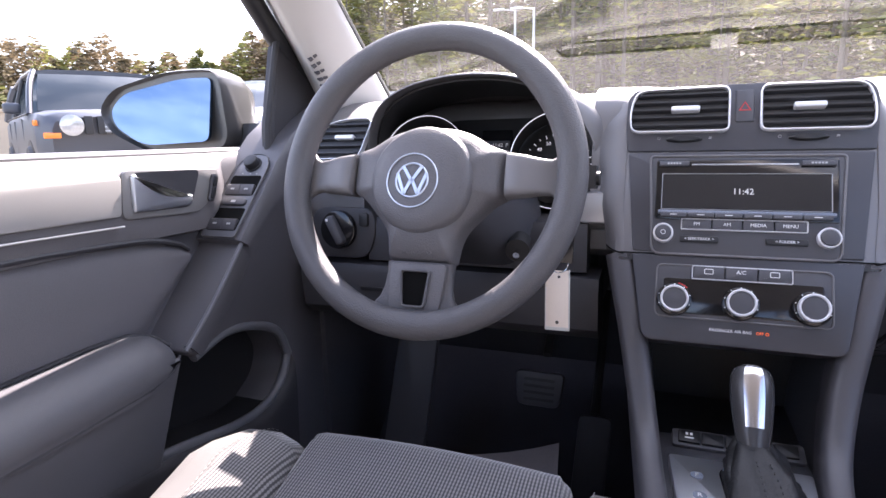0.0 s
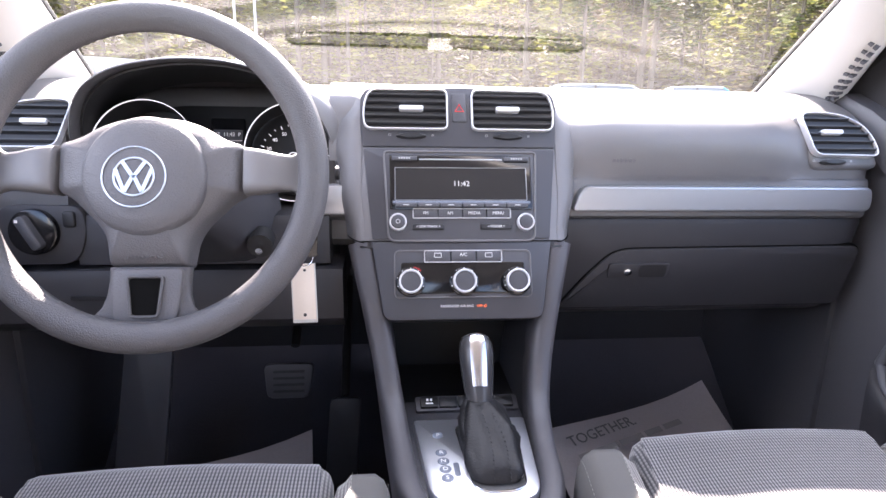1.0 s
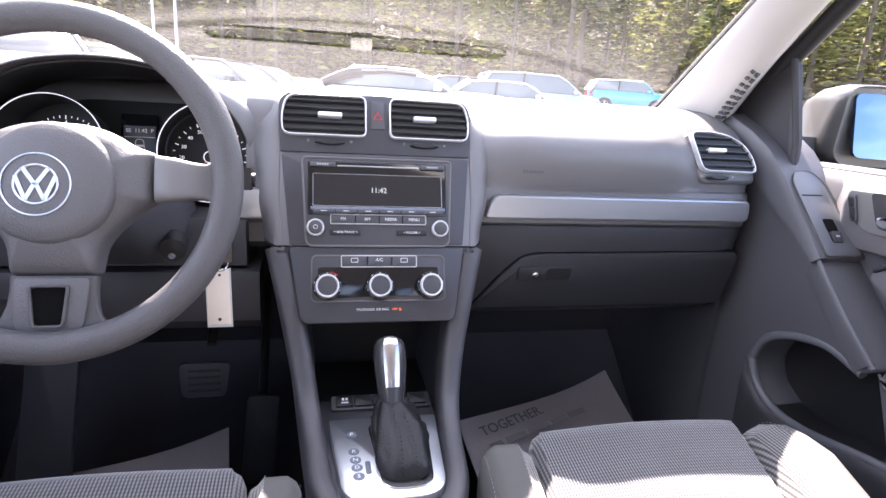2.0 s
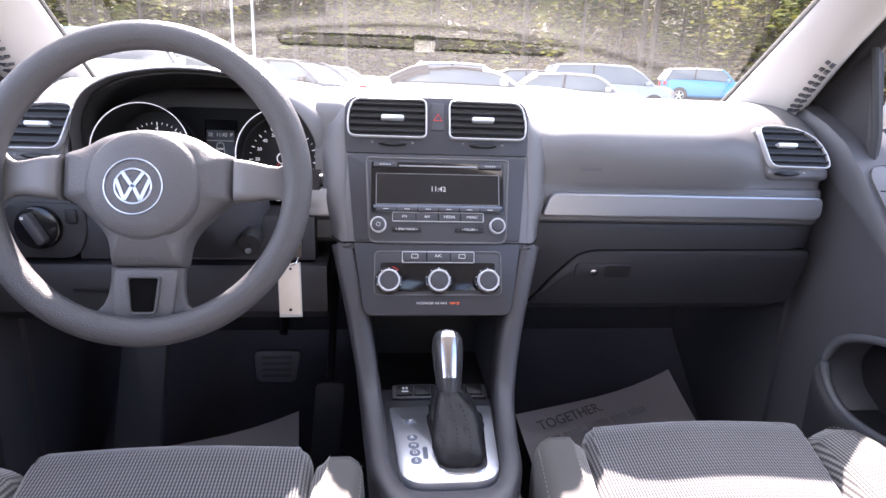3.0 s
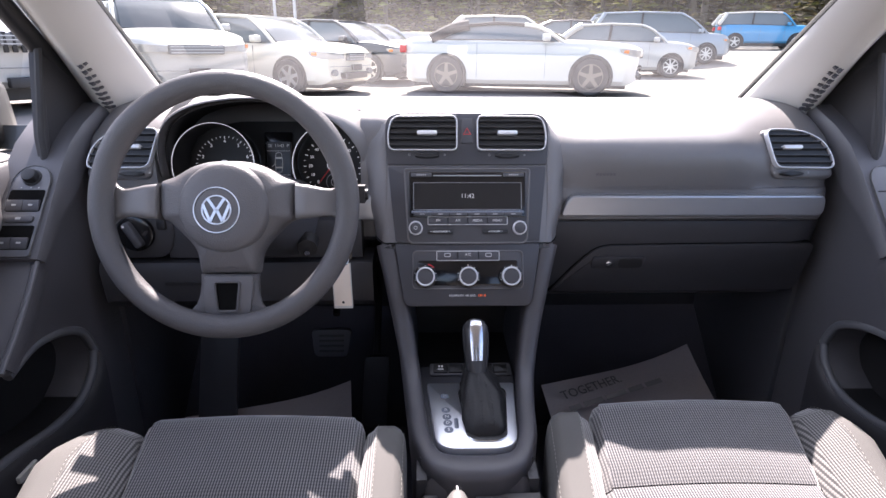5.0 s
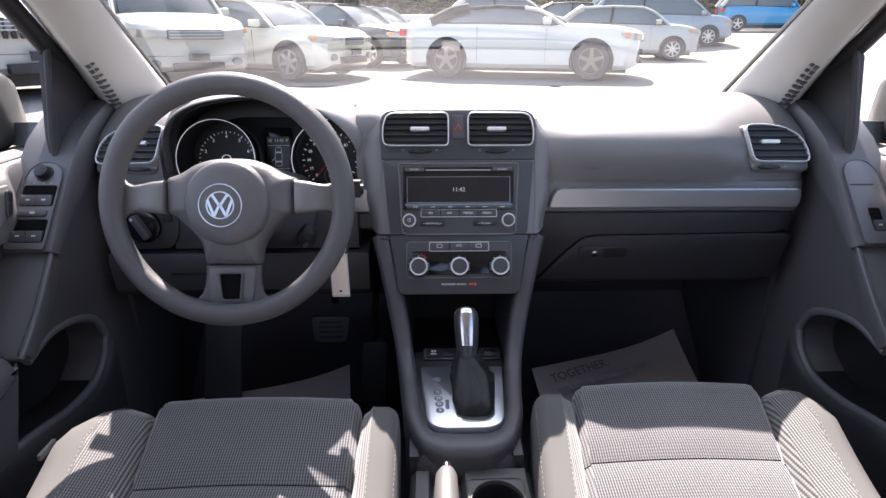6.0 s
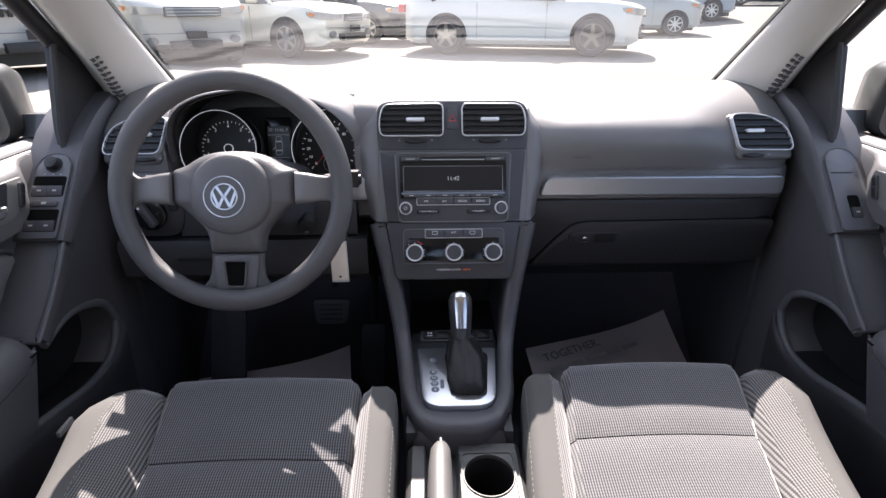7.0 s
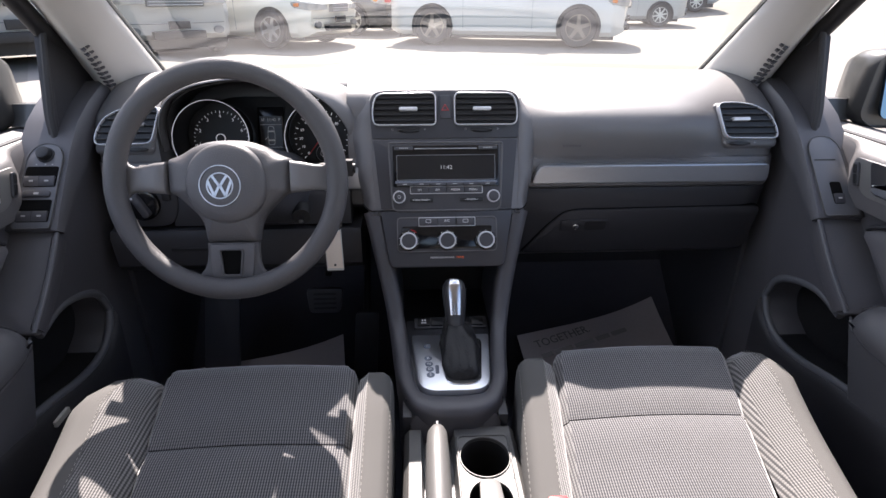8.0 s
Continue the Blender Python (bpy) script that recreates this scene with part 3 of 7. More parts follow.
# headlamp switch and dimmer, lower panel lines
KNEE = frame_matrix((-0.568, -0.032, 0.782), (1, 0, 0), (0, 0.05, 0.998))
part("switch_bezel", plate(rounded([(-0.055, -0.045), (0.05, -0.045), (0.065, 0.0), (0.06, 0.034), (-0.05, 0.036)], 0.03, 5), -0.006, 0.003, 0.002, KNEE), M["low"], dashboard)
lamp_switch = part("headlamp_switch", plate(disc(0, 0, 0.031, 32), 0.0, 0.012, 0.003, KNEE), M["gloss"], dashboard, "round black headlamp switch")
part("grip", plate([Matrix.Rotation(0.5, 2) @ p for p in rect(-0.0075, -0.024, 0.0075, 0.024, 0.006)], 0.012, 0.024, 0.003, KNEE), M["hard"], lamp_switch)
part("index_mark", bars([(-0.013, 0.014, -0.009, 0.018)], 0.0242, 0.0246, KNEE), M["ink"], lamp_switch)
part("dimmer_wheel", plate(rect(0.036, 0.006, 0.052, 0.027, 0.004), 0.0, 0.007, 0.002, KNEE), M["black"], dashboard)
part("knee_panel", loft([[(x, y, z) for y, z in ((0.02, 0.735), (-0.040, 0.728), (-0.046, 0.715), (-0.040, 0.655), (-0.02, 0.637), (0.04, 0.63))] for x in steps(-0.64, -0.165, 4)]), M["low"], dashboard)
part("coin_tray", box((-0.53, -0.0465, 0.688), (-0.44, -0.040, 0.694), 0.001), M["black"], dashboard)

# ---- instruments ----
cluster = thing("instrument_cluster", (0, 0, 0), "instrument cluster with two round dials and a small display", "instrument cluster")
DIAL = frame_matrix((-0.351, 0.078, 0.877), (1, 0, 0), (0, 0.25, 0.968))
FACEW = DIAL @ Matrix.Translation((0, 0.010, -0.034))          # the faces lie deep behind their rings
part("fascia", plate(rounded([(-0.185, -0.085), (0.184, -0.085), (0.180, 0.03), (0.09, 0.075), (-0.09, 0.075), (-0.18, 0.03)], 0.03, 5), -0.008, 0.0, 0.001, FACEW), M["black"], cluster)
for k, rx, cx in ((0, -0.101, -0.103), (1, 0.114, 0.101)):
    tube_ring = part("dial", ring(disc(rx, 0.0, 0.0738, 64), 0.0010, 0.036, 0.0385, DIAL), M["dial_ring"], cluster, "dial with a thin bright ring")
    part("dial_tube", loft([[DIAL @ Vector((p.x, p.y, q)) for p in disc(rx + dx, dy, r, 48)] for r, q, dx, dy in ((0.0735, 0.0365, 0, 0), (0.066, -0.030, cx - rx, 0.008))], True, False), M["black"], tube_ring, "", 60)
    part("dial_face", plate(disc(cx, 0, 0.0655, 48), 0.0, 0.0012, 0, FACEW), M["black"], tube_ring)
    n, lo, hi, r1 = (29, 29)[k], (228.0, 229.0)[k], (-13.5, -100.0)[k], 0.0555
    bm = bmesh.new()
    for i in range(n):
        a = radians(lo + (hi - lo) * i / (n - 1))
        if a < radians(-42):
            continue
        long = i % (4, 2)[k] == 0
        r0 = r1 - (0.0055 if long else 0.0032)
        wd = 0.0006 if long else 0.0004
        d, q = Vector((math.cos(a), math.sin(a))), Vector((-math.sin(a), math.cos(a)))
        c = Vector((cx, -0.008))
        add_plate(bm, [c + d * r0 - q * wd, c + d * r1 - q * wd, c + d * r1 + q * wd, c + d * r0 + q * wd], 0.0012, 0.0018, 0, FACEW)
    part("scale", bm, M["dial_ink"], tube_ring)
    marks = [str(i) for i in range(8)] if k == 0 else [str(10 * i) for i in range(0, 15, 1)]
    shown = len(marks)
    for i, word in enumerate(marks):
        a = radians(lo + (hi - lo) * i / (shown - 1))
        if k == 1 and i > 8:
            continue
        if a < radians(-20):
            continue
        lettering("numeral", word, 0.0092 if k == 0 else 0.0078, FACEW @ Matrix.Translation((cx + (0.045, 0.042)[k] * math.cos(a), -0.008 + (0.045, 0.042)[k] * math.sin(a), 0.0014)), M["dial_ink"], tube_ring)
    hub = Vector((cx, -0.008))
    a = radians(lo + (2 if k == 0 else 4))
    d, q = Vector((math.cos(a), math.sin(a))), Vector((-math.sin(a), math.cos(a)))
    part("needle", plate([hub + d * 0.044 - q * 0.0006, hub + d * 0.044 + q * 0.0006, hub - d * 0.006 + q * 0.0014, hub - d * 0.006 - q * 0.0014], 0.004, 0.005, 0, FACEW), M["red"], tube_ring)
    part("hub", ring(disc(cx, -0.008, 0.0095, 28), 0.0012, 0.003, 0.008, FACEW), M["dial_ring"], tube_ring)
    part("hub_cap", plate(disc(cx, -0.008, 0.0082, 24), 0.003, 0.0072, 0.001, FACEW), M["black"], tube_ring)
    if k == 1:
        part("fuel_dial", ring(disc(cx + 0.005, -0.040, 0.0175, 28), 0.0009, 0.001, 0.003, FACEW), M["satin"], tube_ring)
        part("fuel_scale", ring(disc(cx + 0.005, -0.040, 0.0085, 28), 0.0009, 0.001, 0.002, FACEW), M["ink"], tube_ring)
FACEW = FACEW @ Matrix.Translation((0.0, 0.0, 0.004))
screen = part("display", plate(rect(-0.026, -0.046, 0.026, 0.054, 0.003), 0.0, 0.002, 0.0005, FACEW), M["gloss"], cluster, "small dark trip display")
part("display_panel", plate(rect(-0.0225, -0.043, 0.0225, 0.036, 0.001), 0.002, 0.0024, 0, FACEW), M["lcd"], screen)
lettering("readout", "SE  11:42  P", 0.0082, FACEW @ Matrix.Translation((0, 0.0285, 0.0026)), M["lcd_ink"], screen)
for y in (0.0185, -0.027):
    part("rule", bars([(-0.0215, y, 0.0215, y + 0.0007)], 0.0024, 0.0028, FACEW), M["lcd_ink"], screen)
bm = ring(rounded([(-0.0065, -0.022), (0.0065, -0.022), (0.0075, 0.0), (0.0055, 0.016), (-0.0055, 0.016), (-0.0075, 0.0)], 0.004, 3), 0.0009, 0.0024, 0.0028, FACEW)
add_plate(bm, [Vector(p) for p in ((-0.006, 0.004), (0.006, 0.004), (0.005, 0.007), (-0.005, 0.007))], 0.0024, 0.0028, 0, FACEW)
add_plate(bm, [Vector(p) for p in ((-0.006, -0.014), (0.006, -0.014), (0.006, -0.011), (-0.006, -0.011))], 0.0024, 0.0028, 0, FACEW)
add_plate(bm, [Vector(p) for p in ((-0.013, -0.012), (-0.007, -0.006), (-0.007, -0.0045), (-0.013, -0.0105))], 0.0024, 0.0028, 0, FACEW)
part("door_ajar_picture", bm, M["lcd_ink"], screen)
lettering("readout", "59", 0.006, FACEW @ Matrix.Translation((0.0, -0.033, 0.0026)), M["lcd_ink"], screen)

# ---- centre stack ----
stack = thing("centre_stack", (0, 0, 0), "dark grey centre stack with air vents and controls", "centre console")
outline = rounded([(-0.147, fv(0.764)), (0.147, fv(0.764)), (0.144, fv(0.90)), (0.146, fv(0.984)), (-0.146, fv(0.984)), (-0.144, fv(0.90))], [0.002, 0.002, 0.03, 0.042, 0.042, 0.03], 6)
part("body", plate(outline, -0.12, 0.0, 0.010, FACE), M["dash"], stack)


def dash_front(z, side):
    """How far forward the dashboard's face lies at a height, on the driver's (-1) or the passenger's side."""
    pts = ((0.70, 0.01), (0.785, -0.013), (0.848, -0.013), (0.856, -0.004), (0.89, -0.002), (0.925, 0.005), (0.953, 0.014), (0.971, 0.028), (0.982, 0.05)) if side < 0 else ((0.70, 0.01), (0.785, -0.013), (0.848, -0.013), (0.856, -0.004), (0.88, -0.004), (0.908, 0.001), (0.932, 0.016), (0.953, 0.040), (0.970, 0.072), (0.984, 0.117), (0.99, 0.16))
    for (za, ya), (zb, yb) in zip(pts, pts[1:]):
        if z <= zb:
            return ya + (yb - ya) * (z - za) / (zb - za)
    return 0.17


for side in (-1, 1):                                   # shoulders that sweep from the stack into the dashboard
    rows = []
    for z in steps(0.773, 0.962, 20):
        y0, y1 = 0.379 * fv(z) - 0.0005, dash_front(z, side) + 0.003
        xa = 0.133 + 0.004 * smoothstep(0.78, 0.84, z) - 0.004 * smoothstep(0.93, 0.96, z)
        wide = 0.027 + 0.006 * smoothstep(0.78, 0.84, z) + 0.012 * smoothstep(0.86, 0.92, z) - 0.025 * smoothstep(0.925, 0.96, z)
        roll = 1 - smoothstep(0.86, 0.93, z)
        row = []
        for k in range(13):
            q = k / 12
            fx, fy = (math.sin(q * math.pi / 2), 1 - math.cos(q * math.pi / 2)), (q, smoothstep(0, 1, q) ** 1.3)
            row.append((side * (xa + wide * (fx[0] * roll + fy[0] * (1 - roll))), y0 + (y1 - y0) * (fx[1] * roll + fy[1] * (1 - roll)), z))
        rows.append(row)
    part("shoulder", sheet(rows, 0.003), M["dash"], stack, "", 70)
    part("joint_end", tube([Vector(p) + Vector((0, -0.0006, 0.0004 + 0.005 * k / 12)) for k, p in enumerate(rows[0][:9])], 0.0011, 6), M["void"], stack)
part("joint", bars([(-0.137, fv(0.7735), 0.137, fv(0.7752))], -0.03, 0.0008, FACE), M["void"], stack)
inner = rounded([(-0.122, fv(0.777)), (0.122, fv(0.777)), (0.1345, fv(0.8955)), (-0.1345, fv(0.8955))], [0.002, 0.002, 0.004, 0.004], 4)
part("radio_panel", plate(inner, -0.01, 0.003, 0.0015, FACE), M["panel"], stack)
upper = rounded([(-0.1355, fv(0.8975)), (0.1355, fv(0.8975)), (0.139, fv(0.93)), (0.139, fv(0.979)), (-0.139, fv(0.979)), (-0.139, fv(0.93))], [0.003, 0.003, 0.02, 0.038, 0.038, 0.02], 6)
part("vent_panel", plate(upper, -0.01, 0.003, 0.0015, FACE), M["panel"], stack)
lower = rounded([(-0.106, fv(0.676)), (0.106, fv(0.676)), (0.123, fv(0.7735)), (-0.123, fv(0.7735))], [0.012, 0.012, 0.002, 0.002], 4)
part("heater_panel", plate(lower, -0.07, 0.003, 0.002, FACE), M["panel"], stack)
CV = FACE @ Matrix.Translation((0, 0, 0.003))
for side in (-1, 1):
    pts = [(0.0165, fv(0.919)), (0.133, fv(0.919)), (0.136, fv(0.945)), (0.128, fv(0.974)), (0.0165, fv(0.975))]
    rr = [0.01, 0.012, 0.02, 0.03, 0.012]
    if side > 0:
        air_vent(stack, rounded(pts, rr, 5), CV, 5, (0.068, fv(0.9465)))
    else:
        air_vent(stack, rounded([(-x, y) for x, y in pts[::-1]], rr[::-1], 5), CV, 5, (-0.068, fv(0.9465)))
haz = part("hazard_button", plate(rect(-0.0105, fv(0.931), 0.0105, fv(0.971), 0.003), 0.0, 0.005, 0.002, FACE), M["hard"], stack, "dark hazard button with a red triangle")
tri_o = [Vector((0.0, 0.0075)), Vector((-0.0072, -0.0048)), Vector((0.0072, -0.0048))]
part("triangle", ring([p + Vector((0, fv(0.949))) for p in tri_o], 0.0024, 0.0048, 0.0056, FACE), M["red"], haz)

radio = thing("car_radio", (0, 0, 0), "black car radio with display, buttons and two knobs", "radio")
rim = rounded([(-0.1015, fv(0.773)), (0.1015, fv(0.773)), (0.108, fv(0.892)), (-0.108, fv(0.892))], [0.012, 0.012, 0.008, 0.008], 5)
part("bezel", ring(rim, 0.003, 0.002, 0.0055, FACE), M["dash"], radio)
part("faceplate", plate(inset2(rim, 0.003), 0.001, 0.0042, 0.001, FACE), M["hard"], radio)
part("gloss_panel", plate(rect(-0.0985, fv(0.8145), 0.0985, fv(0.886), 0.003), 0.003, 0.0055, 0.001, FACE), M["gloss"], radio)
part("cd_slot", plate(rect(-0.058, fv(0.8788), 0.058, fv(0.8806), 0.0006), 0.005, 0.0062, 0.0003, FACE), M["satin"], radio)
for sx in (-1, 1):
    b = part("button", plate(rect(sx * 0.078 - 0.0175, fv(0.8775), sx * 0.078 + 0.0175, fv(0.8835), 0.001), 0.004, 0.0085, 0.001, FACE), M["hard"], radio)
    part("lettering", bars([(sx * 0.078 - 0.008 + 0.0034 * k, fv(0.8795), sx * 0.078 - 0.0058 + 0.0034 * k, fv(0.8815)) for k in range(5)], 0.0085, 0.0087, FACE), M["ink_dim"], b)
disp = part("display", plate(rect(-0.09, fv(0.8275), 0.09, fv(0.8675), 0.001), 0.005, 0.0062, 0, FACE), M["lcd"], radio, "grey dot-matrix display")
part("display_frame", ring(rect(-0.0915, fv(0.826), 0.0915, fv(0.869), 0.001), 0.0009, 0.005, 0.0066, FACE), M["satin"], radio)
lettering("clock_readout", "11:42", 0.0105, at_uvw(0, fv(0.8475), 0.0064), M["lcd_ink"], disp)
part("key_ledge", plate(rect(-0.0945, fv(0.8205), 0.0945, fv(0.8245), 0.001), 0.005, 0.011, 0.001, FACE), M["bluegrey"], radio)
for k in range(6):
    u = -0.0765 + 0.0306 * k
    b = part("soft_key", plate(rect(u - 0.0148, fv(0.8162), u + 0.0148, fv(0.8215), 0.001), 0.005, 0.0115, 0.0012, FACE), M["hard"], radio)
    part("mark", bars([(u - 0.004, fv(0.8185), u + 0.004, fv(0.8193))], 0.0115, 0.0117, FACE), M["ink"], b)
row = part("button_frame", ring(rect(-0.0675, fv(0.8025), 0.0675, fv(0.8155), 0.002), 0.0011, 0.004, 0.0078, FACE), M["ring"], radio, "thin bright frame round the buttons")
for k, word in enumerate(("FM", "AM", "MEDIA", "MENU")):
    u = -0.0498 + 0.0332 * k
    b = part("button", plate(rect(u - 0.0159, fv(0.8035), u + 0.0159, fv(0.8145), 0.0012), 0.004, 0.008, 0.001, FACE), M["hard"], radio)
    lettering("lettering", word, 0.0058, at_uvw(u, fv(0.809), 0.0081), M["ink"], b)
for sx, word in ((-1, "< SEEK/TRACK >"), (1, "< FOLDER >")):
    b = part("rocker", plate(rect(sx * 0.0465 - 0.0215, fv(0.7885), sx * 0.0465 + 0.0215, fv(0.7955), 0.002), 0.004, 0.0075, 0.001, FACE), M["black"], radio)
    lettering("lettering", word, 0.0045, at_uvw(sx * 0.0465, fv(0.792), 0.0076), M["ink"], b)
for sx in (-1, 1):
    k = part("knob", plate(disc(sx * 0.0875, fv(0.7975), 0.0092, 32), 0.003, 0.014, 0.0015, FACE), M["hard"], radio)
    part("knob_ring", ring(disc(sx * 0.0875, fv(0.7975), 0.0118, 36), 0.0024, 0.003, 0.0125, FACE), M["ring"], k, "bright chrome ring")
    if sx < 0:
        part("power_mark", ring(disc(-0.0875, fv(0.7975), 0.003, 20), 0.0007, 0.014, 0.0142, FACE), M["ink"], k)

heater = thing("heater_panel_controls", (0, 0, 0), "black heater panel with three silver-ringed knobs", "heater controls")
rim = rect(-0.0935, fv(0.7025), 0.0935, fv(0.763), 0.009, 5)
part("bezel", ring(rim, 0.0022, 0.002, 0.005, FACE), M["dash"], heater)
part("faceplate", plate(inset2(rim, 0.002), 0.0, 0.0038, 0.0008, FACE), M["hard"], heater)
part("gloss_panel", plate(rect(-0.084, fv(0.708), 0.084, fv(0.747), 0.004), 0.002, 0.0045, 0.0006, FACE), M["gloss"], heater)
part("button_frame", ring(rect(-0.053, fv(0.7465), 0.053, fv(0.762), 0.002), 0.0012, 0.003, 0.0075, FACE), M["ring"], heater, "thin bright frame round the buttons")
for k in range(3):
    u = -0.0345 + 0.0345 * k
    b = part("button", plate(rect(u - 0.0165, fv(0.748), u + 0.0165, fv(0.761), 0.0012), 0.003, 0.008, 0.001, FACE), M["hard"], heater)
    if k == 1:
        lettering("lettering", "A/C", 0.0062, at_uvw(u, fv(0.756), 0.0081), M["ink"], b)
    else:
        part("symbol", ring(rect(u - 0.005, fv(0.7525), u + 0.005, fv(0.7585), 0.0015), 0.0008, 0.008, 0.0083, FACE), M["ink"], b)
for k, u in enumerate((-0.0715, 0.0, 0.0715)):
    v = fv(0.7225)
    kn = part("knob", plate(disc(u, v, 0.0195, 40), 0.003, 0.012, 0.003, FACE), M["gloss"], heater, "round black knob with a silver ring")
    part("knob_ring", ring(disc(u, v, 0.0158, 40), 0.0028, 0.010, 0.0205, FACE), M["ring"], kn, "bright silver ring")
    part("knob_cap", plate(disc(u, v, 0.0131, 36), 0.010, 0.019, 0.001, FACE), M["hard"], kn)
    bm = bmesh.new()
    for i in range(7):
        a = radians(200 - 220 * i / 6)
        c = Vector((u + 0.0178 * math.cos(a), v + 0.0178 * math.sin(a)))
        add_plate(bm, [c + Vector(p) for p in ((-0.0006, -0.0006), (0.0006, -0.0006), (0.0006, 0.0006), (-0.0006, 0.0006))], 0.0118, 0.0124, 0, FACE)
    part("scale_mark", bm, M["ink"], kn)
part("temperature_mark", bars([(-0.0715 + 0.0205 * math.cos(a) - 0.0012, fv(0.7225) + 0.0205 * math.sin(a) - 0.0008, -0.0715 + 0.0205 * math.cos(a) + 0.0012, fv(0.7225) + 0.0205 * math.sin(a) + 0.0008) for a in map(radians, (50, 58, 66, 74))], 0.0044, 0.0052, FACE), M["red"], heater)
notice = thing("airbag_notice", (0, -0.1, 0.69), "small airbag notice with an orange OFF light", "label")
inv = Matrix.Translation((0, 0.1, -0.69))
lettering("lettering", "PASSENGER AIR BAG", 0.0048, inv @ at_uvw(-0.0095, fv(0.6925), 0.0031), M["ink"], notice)
lettering("warning_light", "OFF", 0.0044, inv @ at_uvw(0.021, fv(0.6925), 0.0031), M["amber"], notice, "lit orange letters")
part("warning_symbol", ring(disc(0.0285, fv(0.6925), 0.0018, 14), 0.0006, 0.003, 0.0034, inv @ FACE), M["amber"], notice, "lit orange symbol")

# ---- console between the seats ----
console = thing("floor_console", (0, 0, 0), "dark plastic floor console with shifter surround and cup holder", "centre console")


def rail():
    """The raised border of the console: down one side, round behind the shifter, up the other."""
    one = spline([(0.1385, -0.0715, 0.7735), (0.1235, -0.094, 0.71), (0.109, -0.118, 0.64), (0.0955, -0.158, 0.585), (0.0865, -0.22, 0.563), (0.078, -0.29, 0.556), (0.058, -0.334, 0.552), (0.024, -0.347, 0.550)], 6)
    mid = [Vector((-p.x, p.y, p.z)) for p in one] + one[::-1]
    rings, n = [], len(mid)
    for i, p in enumerate(mid):
        d = (mid[min(i + 1, n - 1)] - mid[max(i - 1, 0)]).normalized()
        k = min(i, n - 1 - i) / (n / 2)
        face = Vector((0, -1, 0.35)).lerp(Vector((0, -0.05, 1)), smoothstep(0.2, 0.55, k))
        across = d.cross(face).normalized()
        nrm = across.cross(d).normalized()
        half = 0.0172 - 0.003 * smoothstep(0.1, 0.6, k) + 0.009 * smoothstep(0.75, 1, k)
        sect = [(-half, -0.05), (half, -0.05), (half, -0.012), (half * 0.86, -0.003), (half * 0.5, 0.001), (-half * 0.5, 0.001), (-half * 0.86, -0.003), (-half, -0.012)]
        rings.append([p + across * a + nrm * b for a, b in sect])
    return loft(rings)


part("rail", rail(), M["rail"], console, "", 60)
side_wall = [(0.06, 0.77), (-0.06, 0.73), (-0.105, 0.62), (-0.16, 0.56), (-0.30, 0.535), (-0.355, 0.53), (-0.36, 0.26), (0.3, 0.26), (0.3, 0.5)]
for side in (-1, 1):
    part("side_panel", loft([[(side * (x + 0.022 * smoothstep(0.58, 0.74, z) - (0.018 if z < 0.6 and y < -0.2 else 0)), y, z) for y, z in side_wall] for x in (0.088, 0.102)]), M["hard"], console)
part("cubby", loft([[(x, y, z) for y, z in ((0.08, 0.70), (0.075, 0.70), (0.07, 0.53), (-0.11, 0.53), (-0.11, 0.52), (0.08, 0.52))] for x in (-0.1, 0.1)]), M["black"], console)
part("rear_cap", loft([[(x * k, y, z) for x, z in ((-0.085, 0.26), (0.085, 0.26), (0.085, zt - 0.01), (0.07, zt), (-0.07, zt), (-0.085, zt - 0.01))] for k, y, zt in ((0.9, -0.31, 0.535), (0.86, -0.352, 0.532), (0.84, -0.362, 0.518), (0.84, -0.366, 0.46))]), M["rail"], console)
part("deck", box((-0.08, -0.33, 0.50), (0.08, -0.09, 0.546), 0.002), M["hard"], console)
gp = [(-0.057, -0.325), (0.059, -0.325), (0.075, -0.16), (-0.070, -0.16)]
bm = plate(rounded(gp, [0.034, 0.034, 0.006, 0.006], 6), 0.545, 0.5575, 0.002)
part("gear_plate", bm, M["satin_cool"], console, "brushed silver shifter surround")
well = rounded([(-0.012, -0.312), (0.046, -0.312), (0.060, -0.176), (-0.020, -0.176)], [0.022, 0.022, 0.018, 0.018], 6)
part("boot_well", plate(well, 0.5565, 0.5585, 0.0004), M["black"], console)
part("well_rim", ring([Vector((p.x, p.y)) for p in well], 0.0016, 0.556, 0.5595), M["chrome"], console)
for k, (word, y) in enumerate((("P", -0.199), ("R", -0.236), ("N", -0.253), ("D", -0.268), ("S", -0.284))):
    x = -0.0415 + 0.004 * (k / 4)
    badge = part("gear_mark", plate(disc(x, y, 0.0068, 20), 0.557, 0.5584, 0.0004), M["bluegrey"], console)
    lettering("lettering", word, 0.0085, Matrix.Translation((x, y, 0.5585)), M["ink"], badge)
part("manual_gate", plate(rect(-0.029, -0.281, -0.0225, -0.257, 0.003), 0.557, 0.5584, 0.0004), M["bluegrey"], console)
SW = frame_matrix((0.006, -0.112, 0.5525), (1, 0, 0), (0, 0.93, 0.36))
strip = part("switch_strip", plate(rect(-0.071, -0.013, 0.071, 0.013, 0.004), -0.01, 0.003, 0.001, SW), M["hard"], console)
for k in range(5):
    u = -0.052 + 0.026 * k
    b = part("button", plate(rect(u - 0.0122, -0.009, u + 0.0122, 0.009, 0.002), 0.0, 0.0065, 0.0015, SW), M["black"], strip)
    if k == 0:
        part("symbol", bars([(u - 0.004, 0.001, u - 0.001, 0.005), (u + 0.001, 0.001, u + 0.004, 0.005), (u - 0.005, -0.004, u + 0.005, -0.002)], 0.0065, 0.0068, SW), M["ink"], b)

